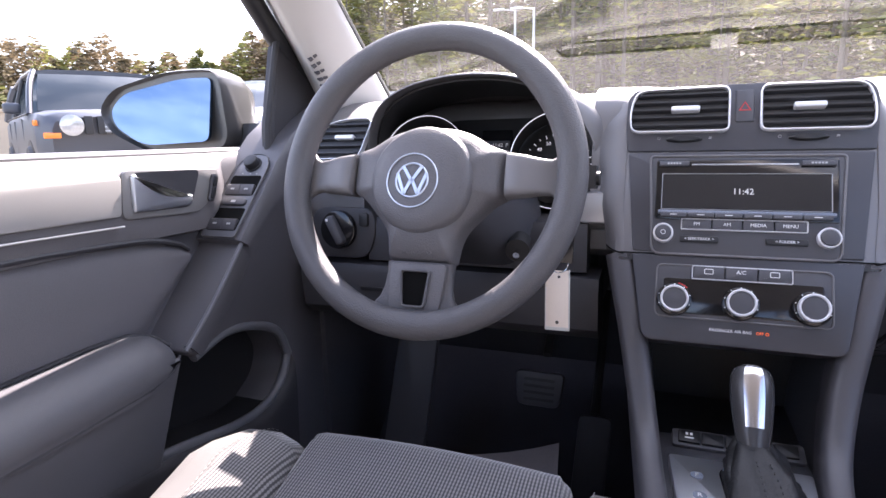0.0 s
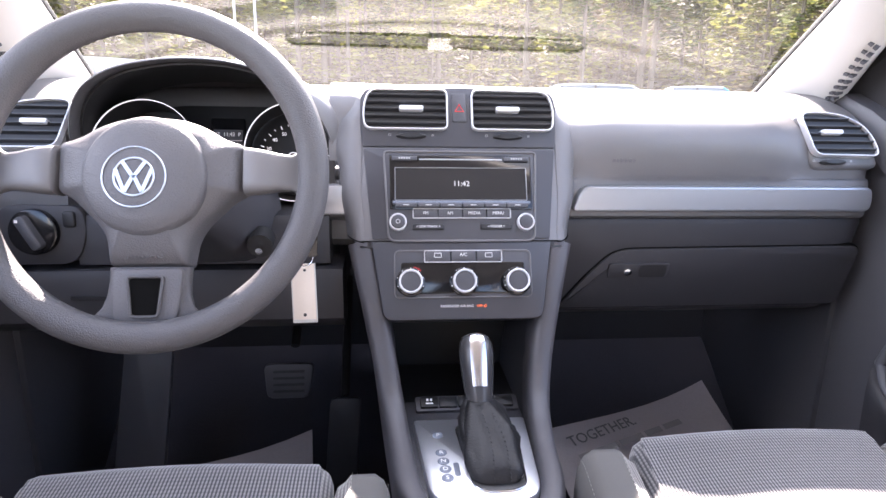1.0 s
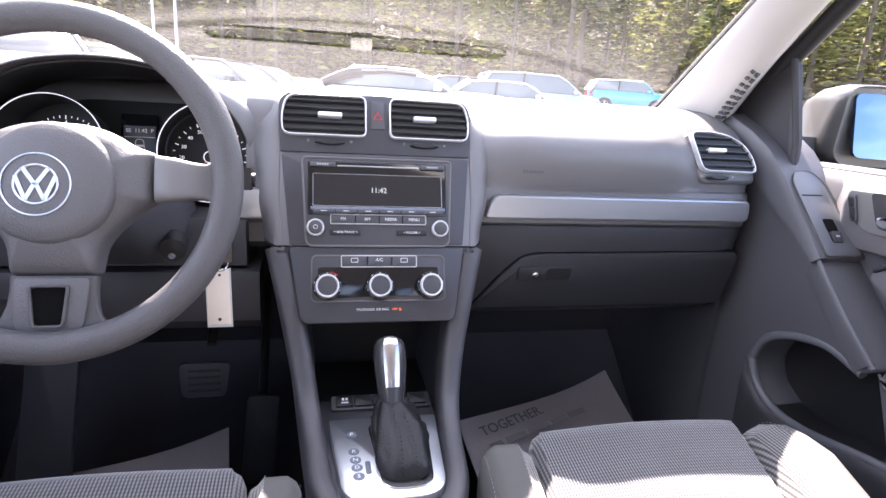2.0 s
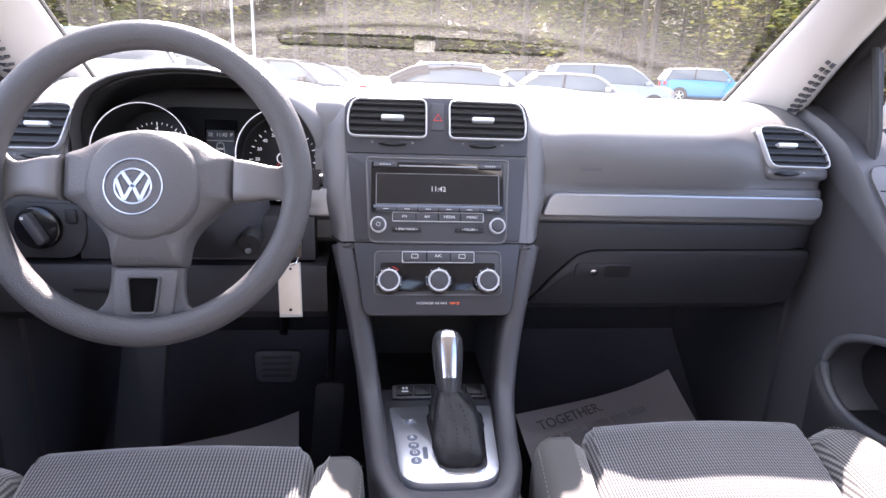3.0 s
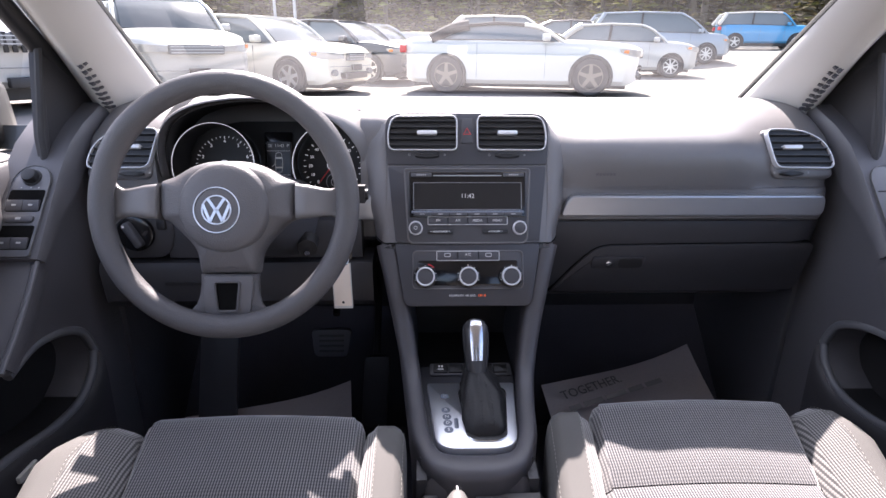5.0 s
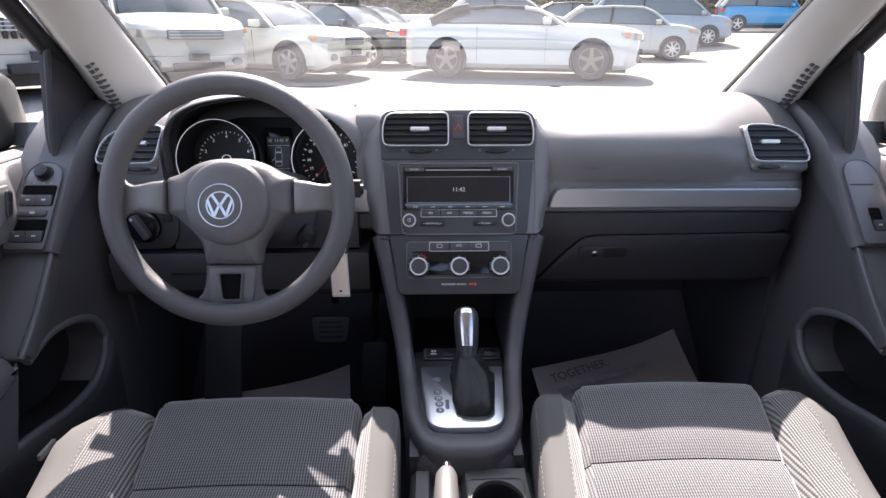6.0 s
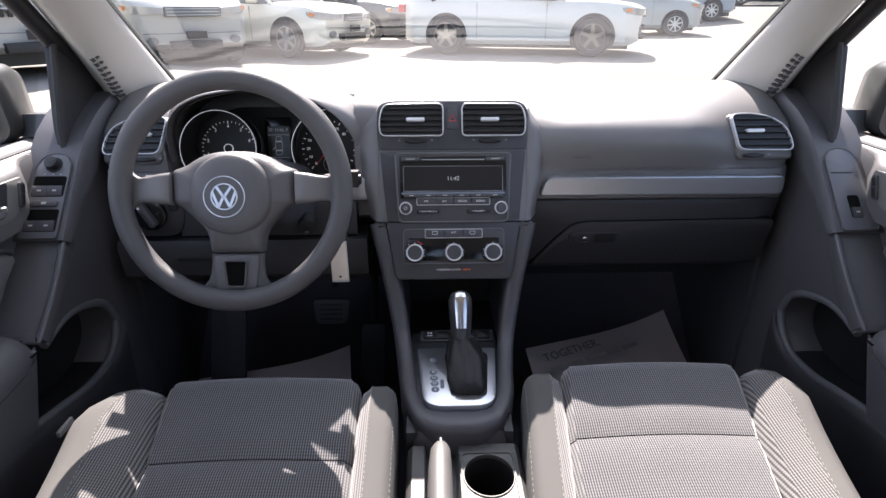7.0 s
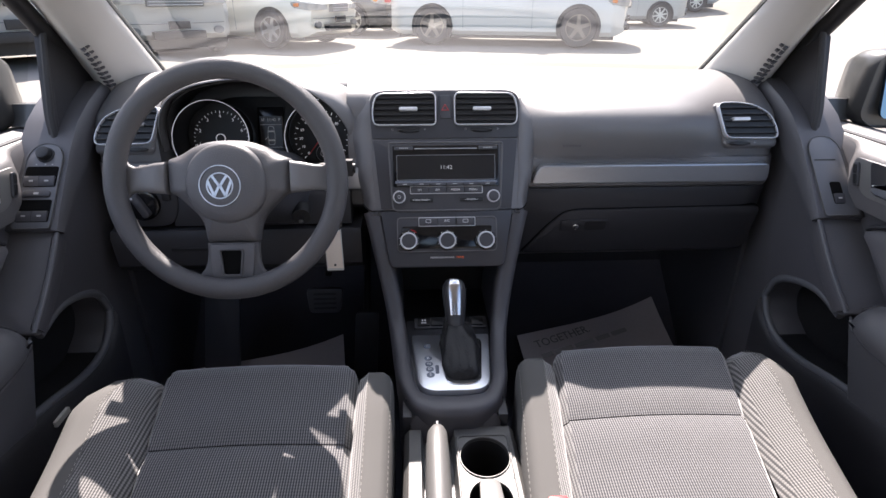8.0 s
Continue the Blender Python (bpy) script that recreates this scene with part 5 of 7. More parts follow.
# ---- seats ----
def car_seat(side, x0, x1, i0, i1, yf, seam, label, skew_in=0.0, skew_out=0.0):
    """x0..x1: whole cushion, i0..i1: woven middle, from the tunnel outwards; yf: its front; side: -1 mirrors it."""
    s = thing("bucket_seat", (side * (x0 + x1) / 2, yf - 0.25, 0.22), label, "car seat", "front seats")
    ox, oy, oz = s.location

    def w(x, y, z):
        lean = skew_in + (skew_out - skew_in) * (x - x0) / (x1 - x0)        # the cushion narrows towards its back
        return (side * (x - lean * max(0.0, yf - y)) - ox, y - oy, z - oz)

    def top(y):
        d = yf - y
        return 0.584 - 0.080 * max(0.0, d - 0.05) ** 0.9 / 0.45 - 0.10 * smoothstep(0.05, -0.012, d) ** 2 - (0.010 * smoothstep(0.06, 0.0, d))

    def middle(ya, yb):
        rings = []
        n = 14
        for k in range(n + 1):
            y = ya + (yb - ya) * (k / n) ** (1.7 if ya > yf else 1.0)
            e = min(abs(y - ya) if ya < yf - 0.01 else 1, abs(y - yb))
            z = top(y) - 0.005 * math.exp(-e / 0.006)
            q = min(0.075, yf + 0.012 - y)
            g = 0.075 - math.sqrt(max(0.0, 0.075 ** 2 - (0.075 - q) ** 2))
            a0, a1 = i0 + g, i1 - g
            pts = [(a0, 0.33), (a1, 0.33), (a1, z - 0.022), (a1 - 0.003, z - 0.010), (a1 - 0.012, z - 0.003)]
            pts += [(a1 - 0.012 - (a1 - a0 - 0.024) * j / 10, z + 0.006 * math.sin(math.pi * j / 10)) for j in range(11)]
            pts += [(a0 + 0.012, z - 0.003), (a0 + 0.003, z - 0.010), (a0, z - 0.022)]
            rings.append([w(x, y, zz) for x, zz in pts])
        return loft(rings)

    part("cushion_front", middle(yf + 0.012, seam + 0.0012), M["knit"], s, "woven ribbed cloth", 60)
    part("cushion_rear", middle(seam - 0.0012, yf - 0.56), M["knit"], s, "woven ribbed cloth", 60)
    for inner_side in (True, False):
        edge, far = (i0, x0) if inner_side else (i1, x1)
        sg = -1 if inner_side else 1
        width = abs(far - edge)
        cloth, band, lines = [], [], [[], []]
        for k in range(19):
            d = -0.022 + 0.57 * (k / 18) ** 1.8
            y = yf - 0.020 - d
            grow = 0.30 + 0.70 * smoothstep(-0.01, 0.11 if not inner_side else 0.04, d)
            wd = width * grow
            z = top(y + 0.02) + (0.020 if not inner_side else 0.012) * smoothstep(0.0, 0.12, d) - 0.012 * smoothstep(0.05, 0.0, d) - 0.13 * smoothstep(0.012, -0.022, d) ** 2 - 0.008
            if not inner_side:
                z += 0.030 * smoothstep(0.15, 0.5, d)
            split = 0.52 if not inner_side else 0.30
            prof = [(-0.06, -0.026), (0.0, -0.016), (0.06, -0.006), (0.2, 0.0), (split, 0.008)]
            prof2 = [(split, 0.008), (0.72, 0.008), (0.88, 0.0), (0.97, -0.015), (1.0, -0.040), (0.99, -0.14)]
            cloth.append([w(edge + sg * wd * f, y, z + h) for f, h in prof])
            band.append([w(edge + sg * wd * f, y, z + h) for f, h in prof2])
            lines[0].append(w(edge + sg * wd * (split + 0.02), y, z + 0.0090))
            lines[1].append(w(edge + sg * wd * 0.93, y, z - 0.0062))
        part("bolster_inset", sheet(cloth, 0.004), M["knit_fine"], s, "fine woven cloth", 60)
        part("bolster", sheet(band, 0.004), M["velour"], s, "pale grey velour", 60)
        for ln in lines[:1] if not inner_side else lines:
            bm = bmesh.new()
            path = spline(ln, 9)
            for a, b in zip(path[::2], path[1::2]):
                add_tube(bm, (a, b), 0.00032, 4)
            part("stitching", bm, M["thread"], s, "pale stitching")
        part("side_skirt", loft([[w(edge + sg * (width * 0.10 + q), y, z) for q, z in ((0, 0.30), (width * 0.82, 0.30), (width * 0.84, top(y) - 0.06), (0, top(y) - 0.03))] for y in (yf - 0.09, yf - 0.3, yf - 0.56)]), M["velour"], s)
    part("base", box(w(x0 + 0.04, yf - 0.5, 0.22) if side > 0 else w(x1 - 0.04, yf - 0.5, 0.22), w(x1 - 0.04, yf - 0.06, 0.34) if side > 0 else w(x0 + 0.04, yf - 0.06, 0.34), 0.01), M["black"], s)
    rings = []
    for k in range(7):
        q = k / 6
        y, z = yf - 0.56 - 0.36 * q, 0.50 + 0.62 * q
        wd = 1 - 0.12 * q
        cx, hw = (x0 + x1) / 2, (x1 - x0) / 2 * wd
        rings.append([w(cx + hw * f, y + g, z) for f, g in ((-1, 0.03), (-0.9, 0.05), (-0.65, 0.0), (0.65, 0.0), (0.9, 0.05), (1, 0.03), (0.95, -0.09), (-0.95, -0.09))])
    part("backrest", loft(rings), M["velour"], s, "", 60)
    return s


car_seat(-1, 0.098, 0.602, 0.158, 0.474, -0.245, -0.432, "grey cloth driver's seat with woven middle, half in shade", 0.0, 0.13)
car_seat(1, 0.112, 0.582, 0.178, 0.484, -0.218, -0.398, "grey cloth passenger seat with woven middle in sunlight", 0.09, 0.20)
buckle = thing("seat_belt_buckle", (0.106, -0.582, 0.545), "seat belt buckle with a red release button", "buckle")
part("strap", box((-0.008, -0.020, -0.13), (0.008, -0.014, 0.012), 0.001), M["black"], buckle)
part("body", box((-0.016, -0.030, 0.0), (0.016, 0.004, 0.048), 0.006), M["black"], buckle)
part("release_button", box((-0.012, -0.022, 0.046), (0.012, 0.002, 0.054), 0.003), M["red"], buckle, "red release button")


def door(side):
    d = thing("door_1" if side < 0 else "door_2", (side * 0.72, -0.3, 0.26), "dark grey car door with silver trim and cloth insert", "car door", kind="structure")
    o = d.location

    def w(x, y, z):
        return Vector((side * x, y, z)) - o

    def yz(pts, X, t0, t1, bevel=0.0):
        """A plate whose outline lies in y and z; it stands out from x = X - t0 to X - t1 towards the seats."""
        to = Matrix.Translation(-o) @ Matrix(((0, 0, -side, side * X), (1, 0, 0, 0), (0, 1, 0, 0), (0, 0, 0, 1)))
        return plate([Vector(p) for p in pts], t0, t1, bevel, to), to

    part("shell", loft([[w(x, y, z) for x, z in ((0.84, 0.20), (0.745, 0.22), (0.735, 0.60), (0.742, 0.80), (0.738, 0.885), (0.748, 0.902), (0.80, 0.912), (0.84, 0.905))] for y in (0.16, 0.0, -0.2, -0.6, -1.25)]), M["door"], d)
    # shoulder and upper band
    rings = []
    for y, k in ((0.02, -1.9), (-0.05, -1.5), (-0.085, -1.1), (-0.103, -0.4), (-0.116, 0.4), (-0.130, 0.9), (-0.15, 1), (-0.3, 1), (-0.7, 1), (-1.25, 1)):
        t = 0.012 * k
        rings.append([w(x, y, z) for x, z in ((0.75, 0.79), (0.738 - t, 0.797), (0.732 - t, 0.82), (0.729 - t, 0.86), (0.731 - t, 0.888), (0.737 - t * 0.6, 0.900), (0.75, 0.906), (0.79, 0.914))])
    part("upper_trim", loft(rings), M["dash"], d, "", 50)
    strip, to = yz(rounded([(-1.24, 0.838), (-0.302, 0.834), (-0.296, 0.884), (-1.24, 0.884)], [0.002, 0.006, 0.006, 0.002], 3), 0.7195, 0.0, 0.006, 0.003)
    part("trim_strip", strip, M["satin_warm"], d, "brushed silver trim strip")
    part("trim_line", tube([w(0.7155, y, z) for y, z in ((-1.24, 0.8265), (-0.6, 0.8255), (-0.40, 0.8235), (-0.30, 0.8215))], 0.0014, 8), M["satin_warm"], d, "thin bright line under the trim strip")
    part("insert_welt", tube([w(0.7262, y, z - 0.003) for y, z in ((-0.192, 0.775), (-0.205, 0.784), (-0.235, 0.794), (-0.27, 0.8), (-0.32, 0.803), (-0.40, 0.806), (-0.7, 0.808), (-1.24, 0.809))], 0.004, 8), M["low"], d)
    # inner handle
    hb = rounded([(-0.300, 0.829), (-0.172, 0.824), (-0.132, 0.852), (-0.127, 0.884), (-0.294, 0.891)], [0.012, 0.014, 0.012, 0.012, 0.01], 4)
    bez, to = yz(hb, 0.7195, -0.002, 0.0035, 0.002)
    bz = part("handle_bezel", bez, M["bezel"], d, "silver-grey handle bezel")
    # flat dark plate on the bezel paints the shade of a hollow
    part("handle_well_shade", yz(rounded([(-0.286, 0.836), (-0.188, 0.834), (-0.166, 0.885), (-0.280, 0.887)], 0.010, 4), 0.7195, 0.001, 0.0040)[0], M["low"], bz, "flat dark plate for the shade in the handle well")
    lever = rounded([(-0.285, 0.8365), (-0.196, 0.8365), (-0.187, 0.841), (-0.186, 0.851), (-0.222, 0.853), (-0.250, 0.862), (-0.268, 0.875), (-0.277, 0.885), (-0.283, 0.884)], [0.004, 0.003, 0.003, 0.003, 0.015, 0.02, 0.015, 0.002, 0.002], 4)
    to = Matrix.Translation(-o) @ Matrix(((0, 0, -side, side * 0.7195), (1, 0, 0, 0), (0, 1, 0, 0), (0, 0, 0, 1)))
    part("handle_lever", loft([[to @ Vector((p.x, p.y, h)) for p in inset2(lever, q)] for q, h in ((0, 0.003), (0, 0.0055), (0.0012, 0.0074), (0.003, 0.0082))]), M["satin_cool"], bz, "silver door release lever", 60)
    lk = part("lock_buttons", yz(rounded([(-0.158, 0.838), (-0.146, 0.836), (-0.132, 0.874), (-0.144, 0.879)], 0.006, 4), 0.7195, 0.004, 0.0075, 0.001)[0], M["hard"], d)
    part("lock_button", yz(rounded([(-0.1545, 0.842), (-0.1475, 0.841), (-0.141, 0.857), (-0.148, 0.859)], 0.003, 3), 0.7195, 0.007, 0.0095, 0.001)[0], M["black"], lk)
    part("lock_button", yz(rounded([(-0.1475, 0.860), (-0.1405, 0.858), (-0.1355, 0.872), (-0.1425, 0.875)], 0.003, 3), 0.7195, 0.007, 0.0095, 0.001)[0], M["black"], lk)
    # cloth insert
    rows = []
    for y, zl, zh in ((-0.192, 0.750, 0.772), (-0.205, 0.735, 0.781), (-0.235, 0.705, 0.791), (-0.27, 0.672, 0.797), (-0.32, 0.645, 0.800), (-0.40, 0.632, 0.803), (-0.7, 0.63, 0.805), (-1.24, 0.63, 0.806)):
        rows.append([w(0.7365 - 0.013 * (1 - abs(2 * k / 10 - 1) ** 3), y, zl + (zh - zl) * k / 10) for k in range(11)])
    part("cloth_insert", sheet(rows, 0.004), M["fabric"], d, "dark grey cloth insert", 60)
    # sloping switch console running up to the mirror
    path = [(0.10, 0.985), (0.035, 0.957), (-0.01, 0.930), (-0.055, 0.888), (-0.105, 0.835), (-0.158, 0.779)]
    rings = []
    for i, (y, z) in enumerate(path):
        k = i / (len(path) - 1)
        xin = 0.652 + 0.006 * math.sin(k * 3)
        dn = Vector((0, 0.72, -0.69))
        mid = Vector((0, -0.72 * 0.004, 0.69 * 0.004))
        deep = 0.045 - 0.034 * smoothstep(0.55, 1.0, k)
        rings.append([w(xin, y, z) + dn * deep, w(xin - 0.001, y, z) + dn * 0.006, w(xin + 0.005, y, z) + mid, w(0.705, y, z) + mid * 1.4, w(0.752, y, z) + mid, w(0.752, y, z) + dn * deep])
    part("switch_console", loft(rings), M["door"], d, "", 50)
    POD = frame_matrix(w(0.694, -0.105, 0.8385), (-1 if side > 0 else 1, 0, 0), (0, 0.69, 0.724)) if side < 0 else frame_matrix(w(0.694, -0.105, 0.8385), (1, 0, 0), (0, 0.69, 0.724))
    base_w = 0.0065
    pod_pts = rounded([(m * side * -1, v) for m, v in ((-0.037, -0.078), (0.027, -0.078), (0.025, 0.062), (0.010, 0.083), (-0.020, 0.083), (-0.036, 0.062))][::-side], [0.006, 0.006, 0.016, 0.018, 0.018, 0.016][::-side], 5)
    pod = part("switch_pod", plate(pod_pts, 0.0, base_w - 0.0005, 0.0005, POD), M["pod"], d)
    part("pod_groove", ring(pod_pts, 0.0012, base_w - 0.003, base_w + 0.0006, POD), M["hard_pale"], pod)
    if side < 0:
        kn = part("mirror_knob", plate(disc(-0.005, 0.060, 0.0115, 24), base_w - 0.001, base_w + 0.013, 0.003, POD), M["black"], pod)
        part("knob_base", ring(disc(-0.005, 0.060, 0.0145, 24), 0.003, base_w - 0.001, base_w + 0.002, POD), M["black"], kn)
        for q in (-0.015, 0.0, 0.012):
            part("symbol", bars([(q - 0.003, 0.0405, q - 0.001, 0.0425)], base_w, base_w + 0.0004, POD), M["ink_dim"], pod)
        wells = ((-0.032, -0.001, 0.022, 0.0375), (-0.032, -0.0660, 0.022, -0.0255))
    else:
        wells = ((-0.004, -0.055, 0.016, -0.012),)
    for rec in wells:
        # no hollow here: a flat black plate paints the recess's shade
        well_p = part("switch_well_shade", plate(rect(*rec, 0.004), base_w - 0.002, base_w + 0.0003, 0.0, POD), M["void"], pod, "flat black plate for the shade in a switch well")
        for u0, u1 in (((rec[0] + 0.002, -0.0055), (-0.0045, rec[2] - 0.002)) if side < 0 else ((rec[0] + 0.001, rec[2] - 0.001),)):
            lo, hi = rec[1] + 0.001, rec[1] + 0.0185
            sw = loft([[POD @ Vector((u, v, wz)) for v, wz in ((lo, 0.0), (hi, 0.0), (hi, base_w + 0.0040), (hi - 0.002, base_w + 0.0048), (lo + 0.002, base_w + 0.0016), (lo, base_w + 0.0006))] for u in (u0, u1)])
            b = part("window_switch", sw, M["hard"], well_p)
            c, vm = (u0 + u1) / 2, lo + 0.009
            part("symbol", bars([(c - 0.0032, vm - 0.0016, c + 0.0032, vm + 0.0012)], base_w + 0.0032, base_w + 0.0040, POD), M["ink_dim"], b)
    if side < 0:
        lockout = part("lockout_button", plate(rect(-0.0275, -0.0205, 0.0175, -0.0085, 0.005), base_w - 0.001, base_w + 0.003, 0.0015, POD), M["hard"], pod)
        part("symbol", bars([(-0.009, -0.0165, -0.001, -0.0125)], base_w + 0.003, base_w + 0.0033, POD), M["ink_dim"], lockout)
    else:
        part("blank_cover", plate(rect(-0.02, 0.032, 0.02, 0.034, 0.001), base_w - 0.001, base_w + 0.0006, 0.0002, POD), M["black"], pod)
    # diagonal pull handle and the panel in front of it
    rings = []
    for k in range(9):
        q = k / 8
        y, z, x = -0.160 - 0.114 * q, 0.772 - 0.112 * q, 0.657 - 0.004 * math.sin(q * math.pi)
        dn, up = Vector((0, 0.70, -0.71)), Vector((0, -0.70, 0.71))
        rings.append([w(x + 0.004, y, z) + dn * 0.030, w(x - 0.001, y, z) + dn * 0.006, w(x + 0.001, y, z) + up * 0.001, w(x + 0.008, y, z) + up * 0.003, w(x + 0.013, y, z) + dn * 0.002, w(x + 0.013, y, z) + dn * 0.034])
    part("pull_handle", loft(rings), M["door"], d, "", 50)
    # pale tube added for the highlight along the handle's upper edge
    part("pull_edge_highlight", tube([w(0.6605 - 0.004 * math.sin(k / 8 * math.pi), -0.157 - 0.122 * k / 8, 0.7765 - 0.120 * k / 8) for k in range(9)], 0.0032, 8), M["pod"], d)
    web = rounded([(-0.156, 0.772), (-0.278, 0.652), (-0.262, 0.640), (-0.20, 0.655), (-0.137, 0.645), (-0.084, 0.618), (-0.062, 0.573), (-0.080, 0.534), (-0.125, 0.508), (-0.125, 0.25), (0.155, 0.25), (0.155, 0.86), (0.04, 0.95)], [0.004, 0.006, 0.01, 0.03, 0.02, 0.02, 0.02, 0.015, 0.01, 0.01, 0.01, 0.01, 0.02], 4)
    part("front_panel", loft([[w(x0 + 0.03 * (p.x + 0.3), p.x, p.y) for p in q] for q, x0 in ((web, 0.74), (web, 0.664), (inset2(web, 0.002), 0.661), (inset2(web, 0.006), 0.660))]), M["door"], d, "", 50)
    # armrest
    rings = []
    pad = spline([(0.745, 0.676, 0), (0.728, 0.680, 0), (0.704, 0.686, 0), (0.678, 0.680, 0), (0.660, 0.664, 0), (0.652, 0.645, 0), (0.654, 0.630, 0), (0.662, 0.623, 0), (0.745, 0.622, 0)], 3)
    for y, k, kz in ((-0.280, 0.62, 0.30), (-0.286, 0.80, 0.58), (-0.297, 0.92, 0.80), (-0.318, 0.98, 0.95), (-0.36, 1.0, 1.0), (-0.6, 1.0, 1.0), (-0.9, 1.0, 1.0), (-1.25, 1.0, 1.0)):
        drop = 0.012 * smoothstep(-0.30, -0.60, y)
        rings.append([w(0.745 - (0.745 - p.x) * k, y, 0.650 + (p.y - 0.650) * kz - drop) for p in pad])
    part("armrest", loft(rings), M["armrest"], d, "grey padded armrest", 60)
    part("armrest_welt", tube([w(x, y, z) for x, y, z in ((0.680, -0.284, 0.664), (0.700, -0.293, 0.676), (0.716, -0.315, 0.683), (0.723, -0.36, 0.683), (0.724, -0.6, 0.672), (0.724, -1.24, 0.672))], 0.0028, 6), M["low"], d)
    part("armrest_seam", tube([w(x, y, z) for x, y, z in ((0.664, -0.286, 0.652), (0.6565, -0.305, 0.640), (0.6555, -0.34, 0.630), (0.655, -0.45, 0.622), (0.655, -0.6, 0.614), (0.655, -1.24, 0.614))], 0.0022, 6), M["low"], d)
    skirt = rounded([(-1.24, 0.560), (-0.60, 0.545), (-0.343, 0.518), (-0.336, 0.535), (-0.294, 0.640), (-0.290, 0.652), (-0.318, 0.640), (-0.60, 0.622), (-1.24, 0.622)], [0.002, 0.01, 0.004, 0.006, 0.006, 0.004, 0.02, 0.02, 0.002], 3)
    part("lower_skirt", yz(skirt, 0.70, 0.0, 0.043, 0.003)[0], M["armrest"], d, "", 50)
    # lower panel with the map pocket's lip
    lip = spline([(-0.062, 0.573, 0), (-0.080, 0.537, 0), (-0.125, 0.509, 0), (-0.20, 0.508, 0), (-0.33, 0.532, 0), (-0.6, 0.56, 0), (-1.24, 0.58, 0)], 6)
    rim_line = spline([(-0.262, 0.640, 0), (-0.20, 0.655, 0), (-0.137, 0.645, 0), (-0.084, 0.618, 0), (-0.062, 0.573, 0)], 6)[:-1] + lip
    # black inside the pocket: its deep shade is put into the colour
    part("pocket_shade_liner", sheet([[w(X, p.x, p.y) for p in lip] for X in (0.742, 0.676)], 0.003), M["black"], d, "", 60)
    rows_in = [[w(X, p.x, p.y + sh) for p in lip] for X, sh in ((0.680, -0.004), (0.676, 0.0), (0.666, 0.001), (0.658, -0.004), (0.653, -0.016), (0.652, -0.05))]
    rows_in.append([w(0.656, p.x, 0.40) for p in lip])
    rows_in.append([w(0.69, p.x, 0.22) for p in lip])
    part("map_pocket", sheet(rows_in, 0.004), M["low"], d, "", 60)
    # rolled lip in the paler grey, which paints in its rim highlight
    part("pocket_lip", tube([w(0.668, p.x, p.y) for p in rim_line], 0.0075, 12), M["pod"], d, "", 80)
    # back of the pocket, black for the same shade
    part("pocket_shade_back", yz([(-1.24, 0.3), (-0.02, 0.3), (-0.02, 0.66), (-1.24, 0.66)], 0.742, 0.0, 0.008)[0], M["black"], d)
    # mirror sail, frame and glass
    sail = rounded([(0.185, 0.89), (-0.036, 0.885), (-0.034, 0.945), (0.0, 1.078), (0.03, 1.07), (0.14, 0.985)], [0.01, 0.004, 0.01, 0.008, 0.02, 0.03], 4)
    part("mirror_sail", yz(sail, 0.700, -0.005, 0.010, 0.004)[0], M["low"], d)
    part("sail_seal", tube([w(0.696, -0.034, 0.905), w(0.694, -0.034, 0.945), w(0.69, 0.002, 1.085)], 0.006, 8), M["rubber"], d)
    fr = spline([(0.712, 0.20, 0.94), (0.708, 0.10, 1.02), (0.695, 0.0, 1.095), (0.672, -0.15, 1.195), (0.635, -0.38, 1.315), (0.60, -0.62, 1.375), (0.59, -1.25, 1.385)], 4)
    part("window_frame", tube([w(*p) for p in fr], 0.016, 10), M["black"], d, "black window seal")
    part("belt_seal", box(w(0.752, -1.24, 0.893) if side > 0 else w(0.768, -1.24, 0.893), w(0.768, -0.02, 0.910) if side > 0 else w(0.752, -0.02, 0.910), 0.004), M["rubber"], d)
    lowp = [(0.757, -0.015, 0.915), (0.757, -0.3, 0.915), (0.757, -1.24, 0.915)]
    high = [(0.71, 0.0, 1.085), (0.655, -0.33, 1.29), (0.598, -1.24, 1.385)]
    g = part("window", loft([[w(*(Vector(a) * (1 - q) + Vector(b) * q)) for q in (0, 0.34, 0.67, 1)] for a, b in zip(lowp, high)], False), M["glass"], d, "clear side window")
    pane_faces_inward(g, Vector((0, -0.4, 1.05)) - o)
    g.visible_shadow = False
    return d


def pane_faces_inward(ob, inside):
    """Turns a single pane so that its front is on the cabin side."""
    bm = bmesh.new()
    bm.from_mesh(ob.data)
    bm.normal_update()
    for f in bm.faces:
        if (Vector(inside) - f.calc_center_median()).dot(f.normal) < 0:
            f.normal_flip()
    bm.to_mesh(ob.data)
    bm.free()


door(-1), door(1)
part("reflector", box((-0.6535, -0.315, 0.497), (-0.6470, -0.275, 0.508), 0.002), M["sensor"], bpy.data.objects["door_1"])
bpy.data.objects["reflector"].matrix_basis = Matrix.Translation((0.72, 0.3, -0.26))

